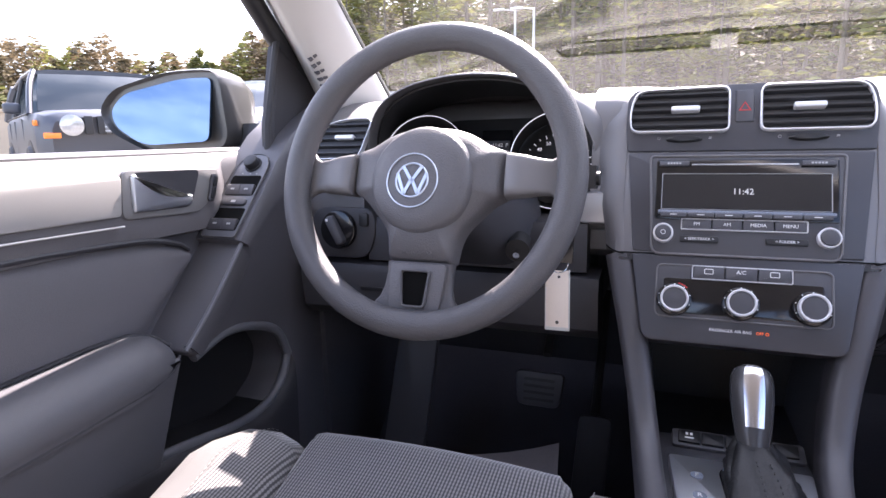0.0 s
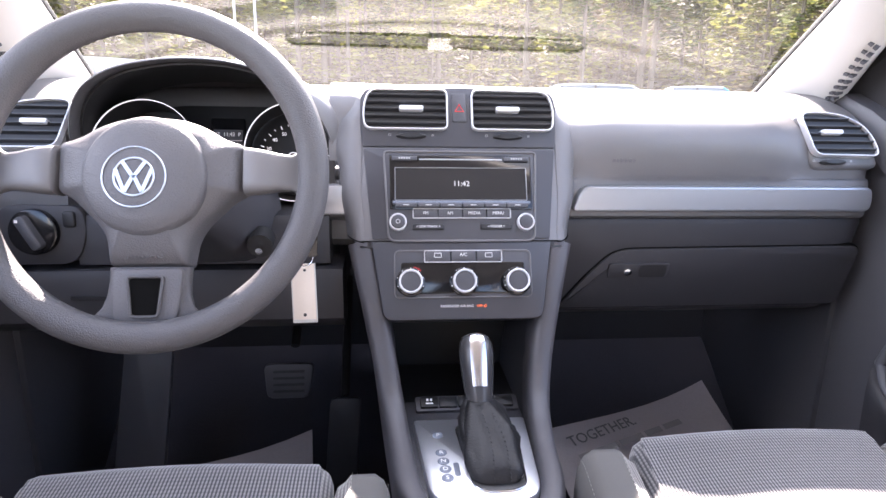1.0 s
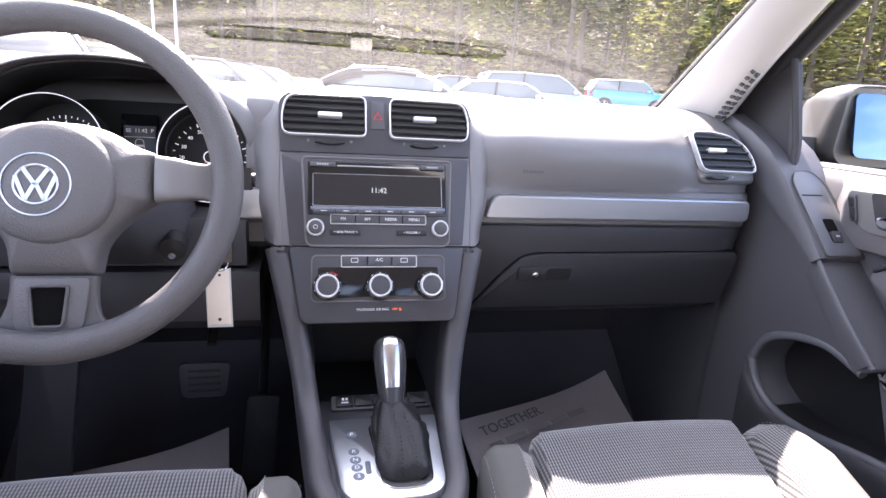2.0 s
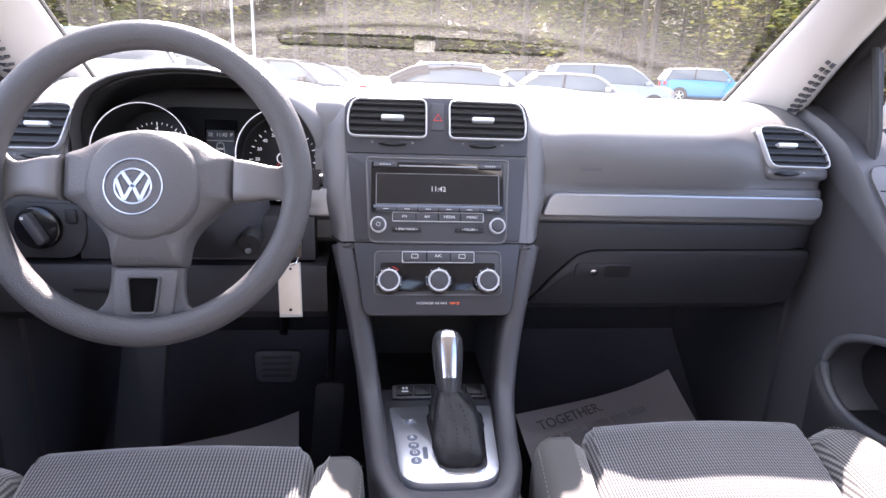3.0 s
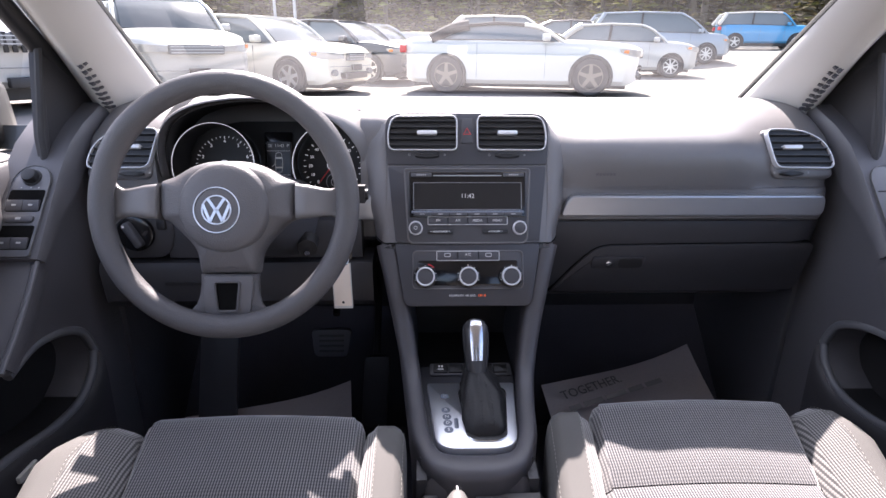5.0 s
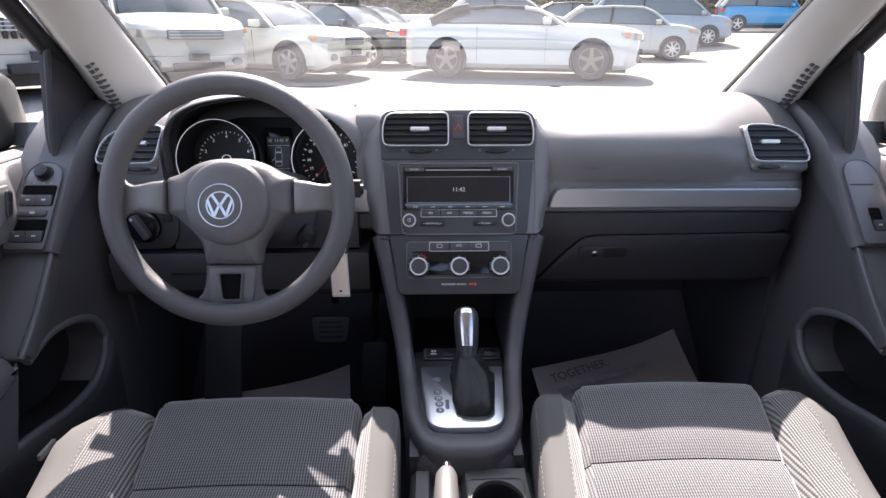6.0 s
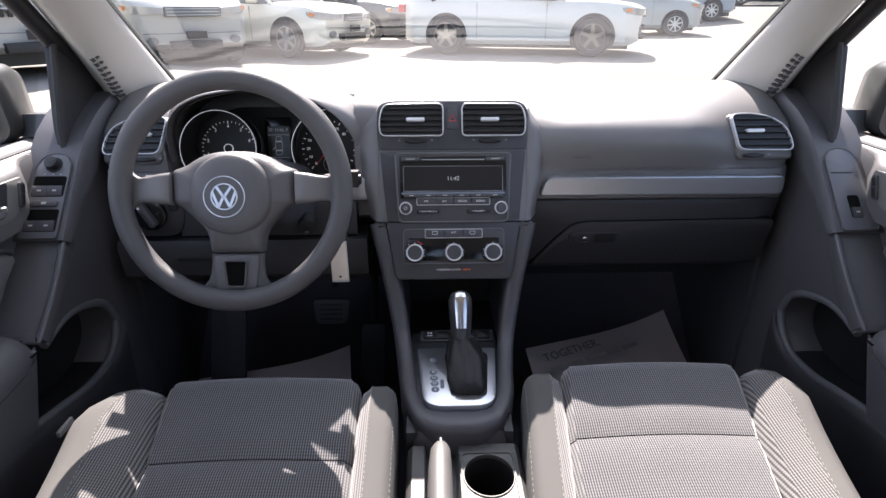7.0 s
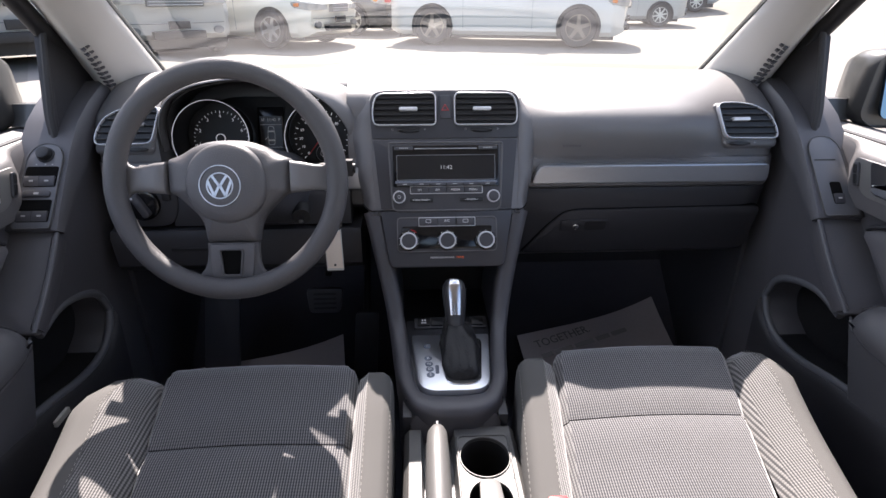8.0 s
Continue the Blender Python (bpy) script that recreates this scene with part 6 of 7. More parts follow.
for side in (-1, 1):
    mir = thing("wing_mirror", (side * 0.94, 0.03, 0.97), "dark grey door mirror with a bright glass", "mirror", "door mirrors")

    def ms(x, y, z):
        return (side * (x - 0.94), y - 0.03, z - 0.97)
    face = rounded([(0.80, 0.925), (0.83, 0.903), (0.98, 0.902), (1.075, 0.945), (1.10, 0.985), (1.06, 1.025), (0.92, 1.052), (0.81, 1.048)], [0.02, 0.02, 0.04, 0.03, 0.03, 0.04, 0.05, 0.03], 4)
    c = Vector((0.93, 0.975))
    rings = [[ms(*(c + (p - c) * k).xy[:1], y + 0.10 * (p.x - 0.8) * (-0.4), (c + (p - c) * k).y) for p in face] for k, y in ((0.93, 0.012), (0.97, 0.000), (1.0, 0.008), (1.01, 0.03), (0.93, 0.075), (0.72, 0.125), (0.4, 0.15))]
    part("housing", loft(rings), M["mirror_shell"], mir, "", 60)
    gl = rounded([(0.838, 0.925), (0.985, 0.920), (1.050, 0.955), (1.065, 0.985), (1.035, 1.015), (0.90, 1.036), (0.836, 1.034)], [0.015, 0.03, 0.02, 0.02, 0.03, 0.04, 0.012], 4)
    part("mirror_glass", loft([[ms(p.x, y + 0.10 * (p.x - 0.8) * (-0.4) + 0.16 * (p.y - 0.975), p.y) for p in gl] for y in (-0.001, 0.006)]), M["mirror"], mir, "mirror glass tinted blue for the sky it reflects", 0)
    part("foot", loft([[ms(x, y, z) for y, z in ((0.03, 0.915), (0.11, 0.915), (0.12, 0.945), (0.04, 0.955))] for x in (0.74, 0.80, 0.86)]), M["mirror_shell"], mir)

# ---- windscreen, pillars, roof, floor ----
def header(x):
    return (-0.37 - 0.05 * (x / 0.53) ** 2, 1.395 - 0.02 * (x / 0.53) ** 2)


rows = []
for k in range(17):
    s = -1 + 2 * k / 16
    b, h = (0.622 * s, screen_base(0.618 * s) + 0.003, 0.978), (0.535 * s, *header(0.53 * s))
    rows.append([tuple(b[i] + (h[i] - b[i]) * j / 10 + (0.004 * math.sin(math.pi * j / 10) * (1 - s * s) if i == 2 else 0) for i in range(3)) for j in range(11)])
windscreen = part("window_1", loft(rows, False), M["screen_glass"], None, "", 80)
pane_faces_inward(windscreen, (0, -0.6, 0.9))
tagged(windscreen, "clear laminated windscreen with faint reflections of the dashboard", "windscreen", kind="structure")
windscreen.visible_shadow = False
for side in (-1, 1):
    p = thing("pillar", (side * 0.62, 0.2, 0.97), "pale grey windscreen pillar trim with a demister grille", "pillar", "windscreen pillars", kind="structure")

    def lw(q):
        return (side * q[0] - side * 0.62, q[1] - 0.2, q[2] - 0.97)
    Lp = spline([(0.625, 0.335, 0.953), (0.618, 0.281, 0.985), (0.583, 0.008, 1.141), (0.552, -0.23, 1.277), (0.53, -0.42, 1.375), (0.52, -0.52, 1.40)], 5)
    Sp = spline([(0.660, 0.145, 0.93), (0.657, 0.105, 0.968), (0.650, 0.005, 1.068), (0.628, -0.13, 1.165), (0.60, -0.33, 1.275), (0.58, -0.48, 1.335)], 5)
    rings = []
    for L, S in zip(Lp, Sp):
        m1, m2 = L * 0.72 + S * 0.28 + Vector((-0.022, -0.012, 0)), L * 0.3 + S * 0.7 + Vector((-0.017, -0.016, 0.0))
        out = Vector((0.05, 0.03, 0.03))
        rings.append([lw(q) for q in (L, L * 0.93 + S * 0.07 + Vector((-0.013, -0.006, 0)), m1, m2, L * 0.06 + S * 0.94 + Vector((-0.007, -0.009, 0)), S, S + out, L + out)])
    part("trim", loft(rings), M["pillar"], p, "", 60)
    part("screen_seal", tube([lw(q + Vector((-0.004, -0.002, 0.002))) for q in Lp[3:]], 0.005, 8), M["rubber"], p)
    # small demister grille near the foot
    bm = bmesh.new()
    for i in range(9):
        fi = 5.7 + i * 0.42
        i0 = int(fi)
        fr = fi - i0
        L, S = Lp[i0].lerp(Lp[i0 + 1], fr), Sp[i0].lerp(Sp[i0 + 1], fr)
        across, tdir = (L - S).normalized(), (Sp[i0 + 1] - Sp[i0]).normalized()
        nrm = across.cross(tdir).normalized()
        for j in (0, 1):
            cc = S + (L - S) * 0.045 + Vector((-0.0085, -0.0105, 0)) + across * (0.0035 + 0.0088 * j)
            f = frame_matrix(Vector(lw(cc)), (side * across.x, across.y, across.z), (side * tdir.x, tdir.y, tdir.z))
            add_plate(bm, rect(-0.0034, -0.0022, 0.0034, 0.0022, 0.0006, 2), -0.007, 0.0045, 0, f)
    part("demister_grille", bm, M["hard"], p, "row of small dark slots")

roof = part("ceiling", loft([[(x, y, z - (0.02 if y > -0.45 else 0)) for x, z in ((-0.57, 1.345), (-0.5, 1.39), (-0.3, 1.415), (0, 1.425), (0.3, 1.415), (0.5, 1.39), (0.57, 1.345), (0.66, 1.36), (0.5, 1.45), (0, 1.485), (-0.5, 1.45), (-0.66, 1.36))] for y in (-0.40, -0.6, -1.2, -2.3)]), M["headliner"], None, "", 60)
tagged(roof, "pale cloth car headliner and roof", "ceiling", kind="structure")
floor = part("floor", box((-0.74, -2.35, 0.15), (0.74, 0.75, 0.215)), M["carpet"])
tagged(floor, "black carpeted car floor", "floor", kind="structure")
ramp = part("wall_toe_board", loft([[(x, y, z) for y, z in ((0.18, 0.215), (0.46, 0.46), (0.41, 0.93), (0.56, 0.93), (0.56, 0.215))] for x in (-0.74, 0.74)]), M["carpet"])
tagged(ramp, "black carpeted toe board of the footwell", "wall", kind="structure")
for side in (-1, 1):
    kick = part("wall_kick_panel", box((side * 0.705 - 0.045, 0.045, 0.2), (side * 0.705 + 0.045, 0.5, 0.945), 0.01), M["hard"])
    tagged(kick, "dark plastic kick panel beside the footwell", "wall", kind="structure")
    qp = part("wall_rear_side", loft([[(side * x, y, z) for x, z in ((0.70, 0.2), (0.84, 0.2), (0.80, 0.92), (0.755, 0.93), (0.71, 0.90))] for y in (-1.26, -2.35)]), M["hard"])
    tagged(qp, "dark rear side panel of the cabin", "wall", kind="structure")
    rear_post = part("wall_rear_post", loft([[(side * x, y, z) for x, y in ((xa, ya), (xa + 0.05, ya), (xa + 0.05, ya - 0.34), (xa, ya - 0.40))] for xa, ya, z in ((0.70, -1.98, 0.9), (0.63, -1.98, 1.2), (0.55, -1.98, 1.39))]), M["pillar"])
    tagged(rear_post, "pale trimmed rear roof post", "wall", kind="structure")
    rear_pane = part("window_rear_side", loft([[(side * 0.757, y, 0.92), (side * 0.70, y, 1.12), (side * 0.60, y, 1.37)] for y in (-1.25, -2.0)], False), M["glass"], None)
    tagged(rear_pane, "clear rear side window", "window", kind="structure")
    pane_faces_inward(rear_pane, (0, -1.5, 1.05))
    rear_pane.visible_shadow = False
    bp = part("wall_door_post", tube([(side * 0.75, -1.22, 0.9), (side * 0.66, -1.26, 1.2), (side * 0.585, -1.28, 1.37)], 0.035, 10), M["pillar"])
    tagged(bp, "pale trimmed door post", "wall", kind="structure")
back = part("wall_back", box((-0.74, -2.40, 0.2), (0.74, -2.34, 0.99), 0.01), M["low"])
tagged(back, "dark rear wall of the cabin", "wall", kind="structure")
tail_pane = part("window_tailgate", loft([[(-0.66 * k, y, z), (0, y - 0.03, z), (0.66 * k, y, z)] for k, y, z in ((1, -2.37, 0.98), (0.85, -2.28, 1.42))], False), M["glass"], None)
tagged(tail_pane, "clear tailgate window", "window", kind="structure")
pane_faces_inward(tail_pane, (0, -1.0, 1.05))
tail_pane.visible_shadow = False
cowl = part("wall_bonnet", loft([[(x, y, z - 0.05 * (x / 0.7) ** 2) for y, z in ((0.42, 0.86), (0.43, 0.925), (0.48, 0.90), (1.2, 0.70), (1.3, 0.60), (1.3, 0.3), (0.42, 0.3))] for x in steps(-0.74, 0.74, 6)]), M["bonnet"])
tagged(cowl, "dark painted bonnet below the windscreen", "bonnet", kind="structure")

# ================= outside =================
def ground_z(x, y):
    r = math.hypot(x, y)
    a = math.degrees(math.atan2(x, y))
    wooded = smoothstep(-46, -34, a) * smoothstep(76, 58, a)
    ahead = 0.0145 * min(r, 44.0) * smoothstep(-52, -24, a) * smoothstep(95, 70, a)
    return ahead + 0.25 * smoothstep(-2.5, -5.0, x) * smoothstep(9.5, 7.5, y) * smoothstep(30, 18, r) + 0.55 * smoothstep(19, 30, r) + (3.0 + 2.5 * wooded) * smoothstep(44, 85, r) + 26.0 * wooded * smoothstep(80, 150, r)


radii = (0.01, 3, 6, 9, 12, 15, 18, 20, 22, 24, 26, 28, 31, 36, 42, 45, 48, 52, 56, 61, 66, 72, 78, 86, 95, 105, 115, 130, 150, 300, 900)
ground = part("ground", loft([[(r * math.cos(a * math.pi / 48), r * math.sin(a * math.pi / 48), ground_z(r * math.cos(a * math.pi / 48), r * math.sin(a * math.pi / 48))) for a in range(96)] for r in radii], True, False), M["lot"])
tagged(ground, "sunlit pale parking lot running up to a leafy bank", "ground", kind="structure")


def add_disc_y(bm, cx, cz, r, y0, y1, n=28):
    """A disc standing upright, its axis along y."""
    add_loft(bm, [[(cx + r * math.cos(2 * math.pi * k / n), y, cz + r * math.sin(2 * math.pi * k / n)) for k in range(n)] for y in (y0, y1)])
    return bm


def car_wheel(parent, x, side, half, r, spokes, dark):
    """Tyre, rim, spokes and hub on one side of a car."""
    y = side * (half - 0.11)
    prof = [(r * 0.66, -0.10), (r * 0.92, -0.105), (r, -0.07), (r, 0.07), (r * 0.92, 0.105), (r * 0.66, 0.10)]
    n = 28
    bm = loft([[(x + rr * math.cos(2 * math.pi * k / n), y + side * w, r + rr * math.sin(2 * math.pi * k / n)) for rr, w in prof] for k in range(n + 1)])
    wheel_ob = part("wheel", bm, M["rubber"], parent, "black tyre on an alloy rim")
    rim_m = M["rim_dark"] if dark else M["rim"]
    part("rim", loft([[(x + r * q * math.cos(2 * math.pi * k / n), y + side * w, r + r * q * math.sin(2 * math.pi * k / n)) for k in range(n)] for q, w in ((0.70, 0.085), (0.70, 0.10), (0.62, 0.10), (0.60, 0.03))], True, False), rim_m, wheel_ob)
    part("brake_disc", add_disc_y(bmesh.new(), x, r, r * 0.60, y + side * 0.005, y + side * 0.025), M["black"], wheel_ob)
    for k in range(spokes):
        a = 2 * math.pi * (k + 0.25) / spokes
        d, q = Vector((math.cos(a), 0, math.sin(a))), Vector((-math.sin(a), 0, math.cos(a)))
        c = Vector((x, y + side * 0.085, r))
        wd = r * (0.10 if spokes < 7 else 0.07)
        part("spoke", loft([[c + d * rr + q * s * w2 + Vector((0, side * t, 0)) for s, t in ((-1, -0.03), (1, -0.03), (1, 0.0), (-1, 0.0))] for rr, w2 in ((0.03, wd * 1.1), (r * 0.64, wd * 0.8))]), rim_m, wheel_ob)
    part("hub", add_disc_y(bmesh.new(), x, r, r * 0.15, y + side * 0.05, y + side * 0.092), rim_m, wheel_ob)


def parked_car(at, turn, s, paint, label, group=""):
    """A parked car; s holds its measures: L, W, H, wb, fo (front overhang), r, hood, belt, deck, cowl, roof0, roof1, tail (x from the nose back)."""
    c = thing("car", (at[0], at[1], ground_z(at[0], at[1])), label, "car", "parked cars", turn=turn)
    L, W, H, r = s["L"], s["W"], s["H"], s["r"]
    h = W / 2
    nose = L / 2
    fx, rx = nose - s["fo"], nose - s["fo"] - s["wb"]
    hood, belt, deck = s["hood"], s["belt"], s["deck"]
    cowl, roof0, roof1, tail = nose - s["cowl"], nose - s["roof0"], nose - s["roof1"], nose - s["tail"]
    bottom = 0.20 if H < 1.55 else 0.27

    def bow(y):
        """How far the nose and tail fall back towards the corners."""
        return 0.24 * min(1.0, abs(y) / h) ** 3

    def half_top(x):
        """Height of the body below the glass along the car."""
        if x > cowl:
            q = (x - cowl) / (nose - cowl)
            return hood + (s["nose_h"] - hood) * q ** 2.4
        if x > tail:
            q = (cowl - x) / (cowl - tail)
            return hood + (belt - hood) * min(1, q * 1.6)
        q = (tail - x) / max(0.05, tail + nose)
        return belt + (deck - belt) * smoothstep(0, 0.5, q)

    xs = sorted({-nose, -nose + 0.05, -nose + 0.18, tail, cowl, nose - 0.03, nose - 0.12, nose - 0.3, nose} | {-nose + L * k / 26 for k in range(1, 26)})
    rings = []
    for x in xs:
        e = max(0, abs(x) - (nose - 0.45)) / 0.45
        wd = h * (1 - 0.16 * e ** 2.2)
        zt = half_top(x) - 0.06 * e ** 4
        zb = bottom + 0.10 * e ** 3
        mid = zb + (zt - zb) * 0.55
        crown = 0.035 if x > cowl or x < tail else 0.01
        rings.append([(x - math.copysign(bow(y) * e ** 1.5, x), y, z) for y, z in ((-wd * 0.9, zb), (-wd * 0.985, zb + 0.08), (-wd, mid), (-wd * 0.985, zt - 0.10), (-wd * 0.94, zt - 0.02), (-wd * 0.80, zt + crown * 0.4), (-wd * 0.55, zt + crown * 0.8), (-wd * 0.25, zt + crown), (wd * 0.25, zt + crown), (wd * 0.55, zt + crown * 0.8), (wd * 0.80, zt + crown * 0.4), (wd * 0.94, zt - 0.02), (wd * 0.985, zt - 0.10), (wd, mid), (wd * 0.985, zb + 0.08), (wd * 0.9, zb))])
    part("body", loft(rings), paint, c, "", 35)
    # glasshouse
    gh = [(cowl + 0.02, hood - 0.03, 0.90), ((cowl + roof0) / 2 + 0.02, (hood + H) / 2 + 0.03, 0.84), (roof0, H - 0.055, 0.74), ((roof0 + roof1) / 2, H - 0.02, 0.735), (roof1, H - 0.06, 0.73), ((roof1 + tail) / 2 - 0.03, (belt + H) / 2 + 0.06, 0.80), (tail - 0.06, belt - 0.02, 0.84)]
    rings = []
    for x, z, k in gh:
        low = min(z, half_top(x)) - 0.02
        rings.append([(x, y, q) for y, q in ((-h * 0.93, low), (-h * (0.5 * k + 0.465), (low + z) / 2), (-h * k, z), (0, z + 0.015), (h * k, z), (h * (0.5 * k + 0.465), (low + z) / 2), (h * 0.93, low))])
    part("windows", loft(rings), M["car_glass"], c, "car windows with a bluish sky reflection in their colour", 30)
    screen_rows = []
    for t in steps(0.05, 0.95, 6):
        x, z, k = cowl + 0.05 + (roof0 - cowl) * t, hood - 0.02 + (H - 0.06 - hood) * t + 0.05 * math.sin(math.pi * t), 0.84 - 0.12 * t
        screen_rows.append([(x + 0.05 + 0.10 * (1 - q * q), h * k * q, z + 0.012) for q in (-1, -0.6, -0.2, 0.2, 0.6, 1)])
    part("windscreen", sheet(screen_rows, 0.01), M["car_screen"], c, "pale reflecting windscreen", 60)
    top_m = s.get("top", paint)
    rings = []
    for q in range(9):
        t = q / 8
        x = roof0 + 0.10 + (roof1 - 0.08 - roof0 - 0.10) * t
        z = H - 0.05 + 0.045 * math.sin(math.pi * (0.08 + 0.84 * t))
        rings.append([(x, y, z + dz) for y, dz in ((-h * 0.765, -0.05), (-h * 0.75, -0.012), (-h * 0.6, 0.012), (0, 0.024), (h * 0.6, 0.012), (h * 0.75, -0.012), (h * 0.765, -0.05))])
    part("roof", loft(rings), top_m, c, "", 50)
    for side in (-1, 1):
        hw = h * 0.955
        front = [(cowl + 0.08, side * h * 0.93, hood - 0.02), ((cowl + roof0) / 2 + 0.04, side * h * 0.855, (hood + H) / 2 + 0.05), (roof0 + 0.06, side * h * 0.765, H - 0.05)]
        part("screen_pillar", tube(spline(front, 4), 0.035, 8), top_m if s.get("top") is None else paint, c)
        bk = [(roof1 - 0.06, side * h * 0.755, H - 0.06), ((roof1 + tail) / 2 - 0.02, side * h * 0.83, (belt + H) / 2 + 0.04), (tail - 0.10, side * h * 0.90, belt)]
        part("rear_pillar", tube(spline(bk, 4), s.get("cpost", 0.07), 8), top_m, c)
        part("roof_rail", tube([(roof0 + 0.05, side * h * 0.765, H - 0.045), ((roof0 + roof1) / 2, side * h * 0.765, H - 0.015), (roof1 - 0.05, side * h * 0.76, H - 0.055)], 0.03, 8), top_m, c)
        px = s.get("post", (roof0 + roof1) / 2)
        if not s.get("pillarless"):
            part("door_post", tube([(px - 0.05, side * h * 0.94, belt), (px, side * h * 0.77, H - 0.05)], 0.035, 8), M["black"], c)
        # door mirror, seams, handles
        part("door_mirror", box((cowl - 0.32, side * (h + 0.08) - 0.09, hood - 0.0), (cowl - 0.16, side * (h + 0.08) + 0.09, hood + 0.13), 0.04, 3), paint, c)
        for sx in s["seams"]:
            part("door_seam", box((nose - sx - 0.003, side * h * 0.99 - 0.008, bottom + 0.12), (nose - sx + 0.003, side * h * 0.99 + 0.008, belt - 0.08)), M["grille"], c)
        part("belt_trim", tube([(cowl - 0.1, side * h * 0.945, hood - 0.005), (px, side * h * 0.945, belt - 0.005), (tail + 0.15, side * h * 0.935, belt - 0.005)], 0.010, 6), M["black"], c)
        # wheel arches and wheels
        for wx in (fx, rx):
            # solid black disc, slightly proud, painted as the arch's shaded hollow
            bm = bmesh.new()
            n = 22
            loop = [(wx + (r + 0.055) * math.cos(a), r + (r + 0.055) * math.sin(a)) for a in [math.pi * (-0.16 + 1.32 * k / n) for k in range(n + 1)]]
            add_loft(bm, [[(x, y, z) for x, z in loop] for y in (side * (h - 0.25), side * (h + 0.004))])
            part("wheel_arch_shade", bm, M["black"], c, "black disc for the shade in the wheel arch")
            car_wheel(c, wx, side, h + 0.04, r, s.get("spokes", 6), s.get("dark_rims", False))
        # lamps
        zl = s["lamp"]
        if not s.get("round_lamps"):
            lamp_path = ((nose + 0.008, 0.46, -0.045, 0.035), (nose + 0.008, 0.68, -0.055, 0.05), (nose + 0.004, 0.83, -0.055, 0.06), (nose - 0.07, 0.905, -0.05, 0.07), (nose - 0.30, 0.995, -0.02, 0.085), (nose - 0.38, 0.995, 0.03, 0.08))
            part("headlamp", loft([[(x - b - bow(h * k) * (0.8 if x > nose - 0.2 else 0.25), side * h * (k - b * 0.5), zl + z) for b, z in ((0.1, lo), (0, lo), (0, hi), (0.1, hi))] for x, k, lo, hi in lamp_path]), M["lamp_glass"], c, "clear wraparound headlamp")
        part("indicator", box((nose - 0.40, side * h * 0.975 - 0.02, zl + 0.005), (nose - 0.30, side * h * 0.975 + 0.026, zl + 0.065), 0.01), M["orange"], c, "orange indicator lamp")
        part("tail_lamp", box((-nose + 0.0, side * h * 0.74 - 0.13, belt - 0.26), (-nose + 0.14, side * h * 0.74 + 0.085, belt - 0.10), 0.03), M["red"], c, "red tail lamp")
        part("fog_lamp", loft([[(nose - dx - bow(h * 0.68), side * h * 0.68 + 0.08 * math.cos(a), 0.42 + 0.06 * math.sin(a)) for a in [2 * math.pi * k / 14 for k in range(14)]] for dx in (0.16, -0.006)]), M["grille"], c, "round fog lamp")
    zl = s["lamp"]
    gw = s.get("grille", 0.30)
    part("grille", box((nose - 0.12, -h * gw, zl - 0.09), (nose + 0.012, h * gw, zl + 0.06), 0.02), M["grille"], c, "dark grille with bright bars")
    for k in range(3):
        part("grille_bar", box((nose - 0.02, -h * gw * 0.95, zl - 0.07 + 0.045 * k), (nose + 0.018, h * gw * 0.95, zl - 0.058 + 0.045 * k)), M["satin"], c)
    part("lower_intake", box((nose - 0.15, -h * 0.42, 0.30), (nose + 0.003, h * 0.42, 0.42), 0.02), M["black"], c)
    part("bumper_line", tube([(nose - 0.002 - bow(y), y, 0.53) for y in steps(-h * 0.8, h * 0.8, 12)], 0.006, 5), M["grille"], c)
    part("plate_holder", box((nose - 0.02, -0.16, 0.45), (nose + 0.016, 0.16, 0.56), 0.004), M["black"], c)
    part("underside", box((-nose + 0.3, -h * 0.86, 0.14), (nose - 0.3, h * 0.86, bottom + 0.06)), M["black"], c)
    return c


def paint(name, colour, rough=0.3):
    return material(name, colour, rough, vary=0.03, coat=0.6, stain=2, grain=200)


P_WHITE = paint("white_car_paint", (0.62, 0.61, 0.57))
P_CREAM = paint("pearl_car_paint", (0.68, 0.65, 0.56))
P_SILVER = paint("silver_car_paint", (0.42, 0.42, 0.40))
P_DARK = paint("dark_car_paint_far", (0.06, 0.065, 0.07))
P_BLUE = paint("bright_blue_car_paint", (0.035, 0.27, 0.52))
P_VAN = paint("steel_blue_car_paint", (0.27, 0.32, 0.37))
P_SLATE = material("slate_car_paint", (0.045, 0.050, 0.062), 0.4, vary=0.05, coat=0.1, stain=2, grain=200)
M["soft_top"] = material("black_soft_top", (0.03, 0.03, 0.032), 0.9, vary=0.1, bump=0.3)
SEDAN = dict(L=4.80, W=1.83, H=1.47, wb=2.73, fo=0.93, r=0.335, hood=0.95, nose_h=0.80, belt=0.98, deck=1.03, cowl=1.35, roof0=2.05, roof1=3.45, tail=4.15, lamp=0.72, seams=(1.75, 2.75, 3.6), spokes=6)
SUV = dict(L=4.76, W=1.88, H=1.72, wb=2.82, fo=0.95, r=0.37, hood=1.15, nose_h=0.93, belt=1.15, deck=1.12, cowl=1.30, roof0=1.95, roof1=4.0, tail=4.55, lamp=0.86, seams=(1.7, 2.8, 3.7), spokes=6, cpost=0.10, grille=0.45)
COUPE = dict(L=4.84, W=1.92, H=1.36, wb=2.85, fo=0.97, r=0.362, hood=1.01, nose_h=0.88, belt=1.04, deck=1.06, cowl=1.60, roof0=2.35, roof1=3.35, tail=4.05, lamp=0.79, seams=(1.85, 3.2), spokes=5, dark_rims=True, pillarless=True, top=M["soft_top"], cpost=0.11)
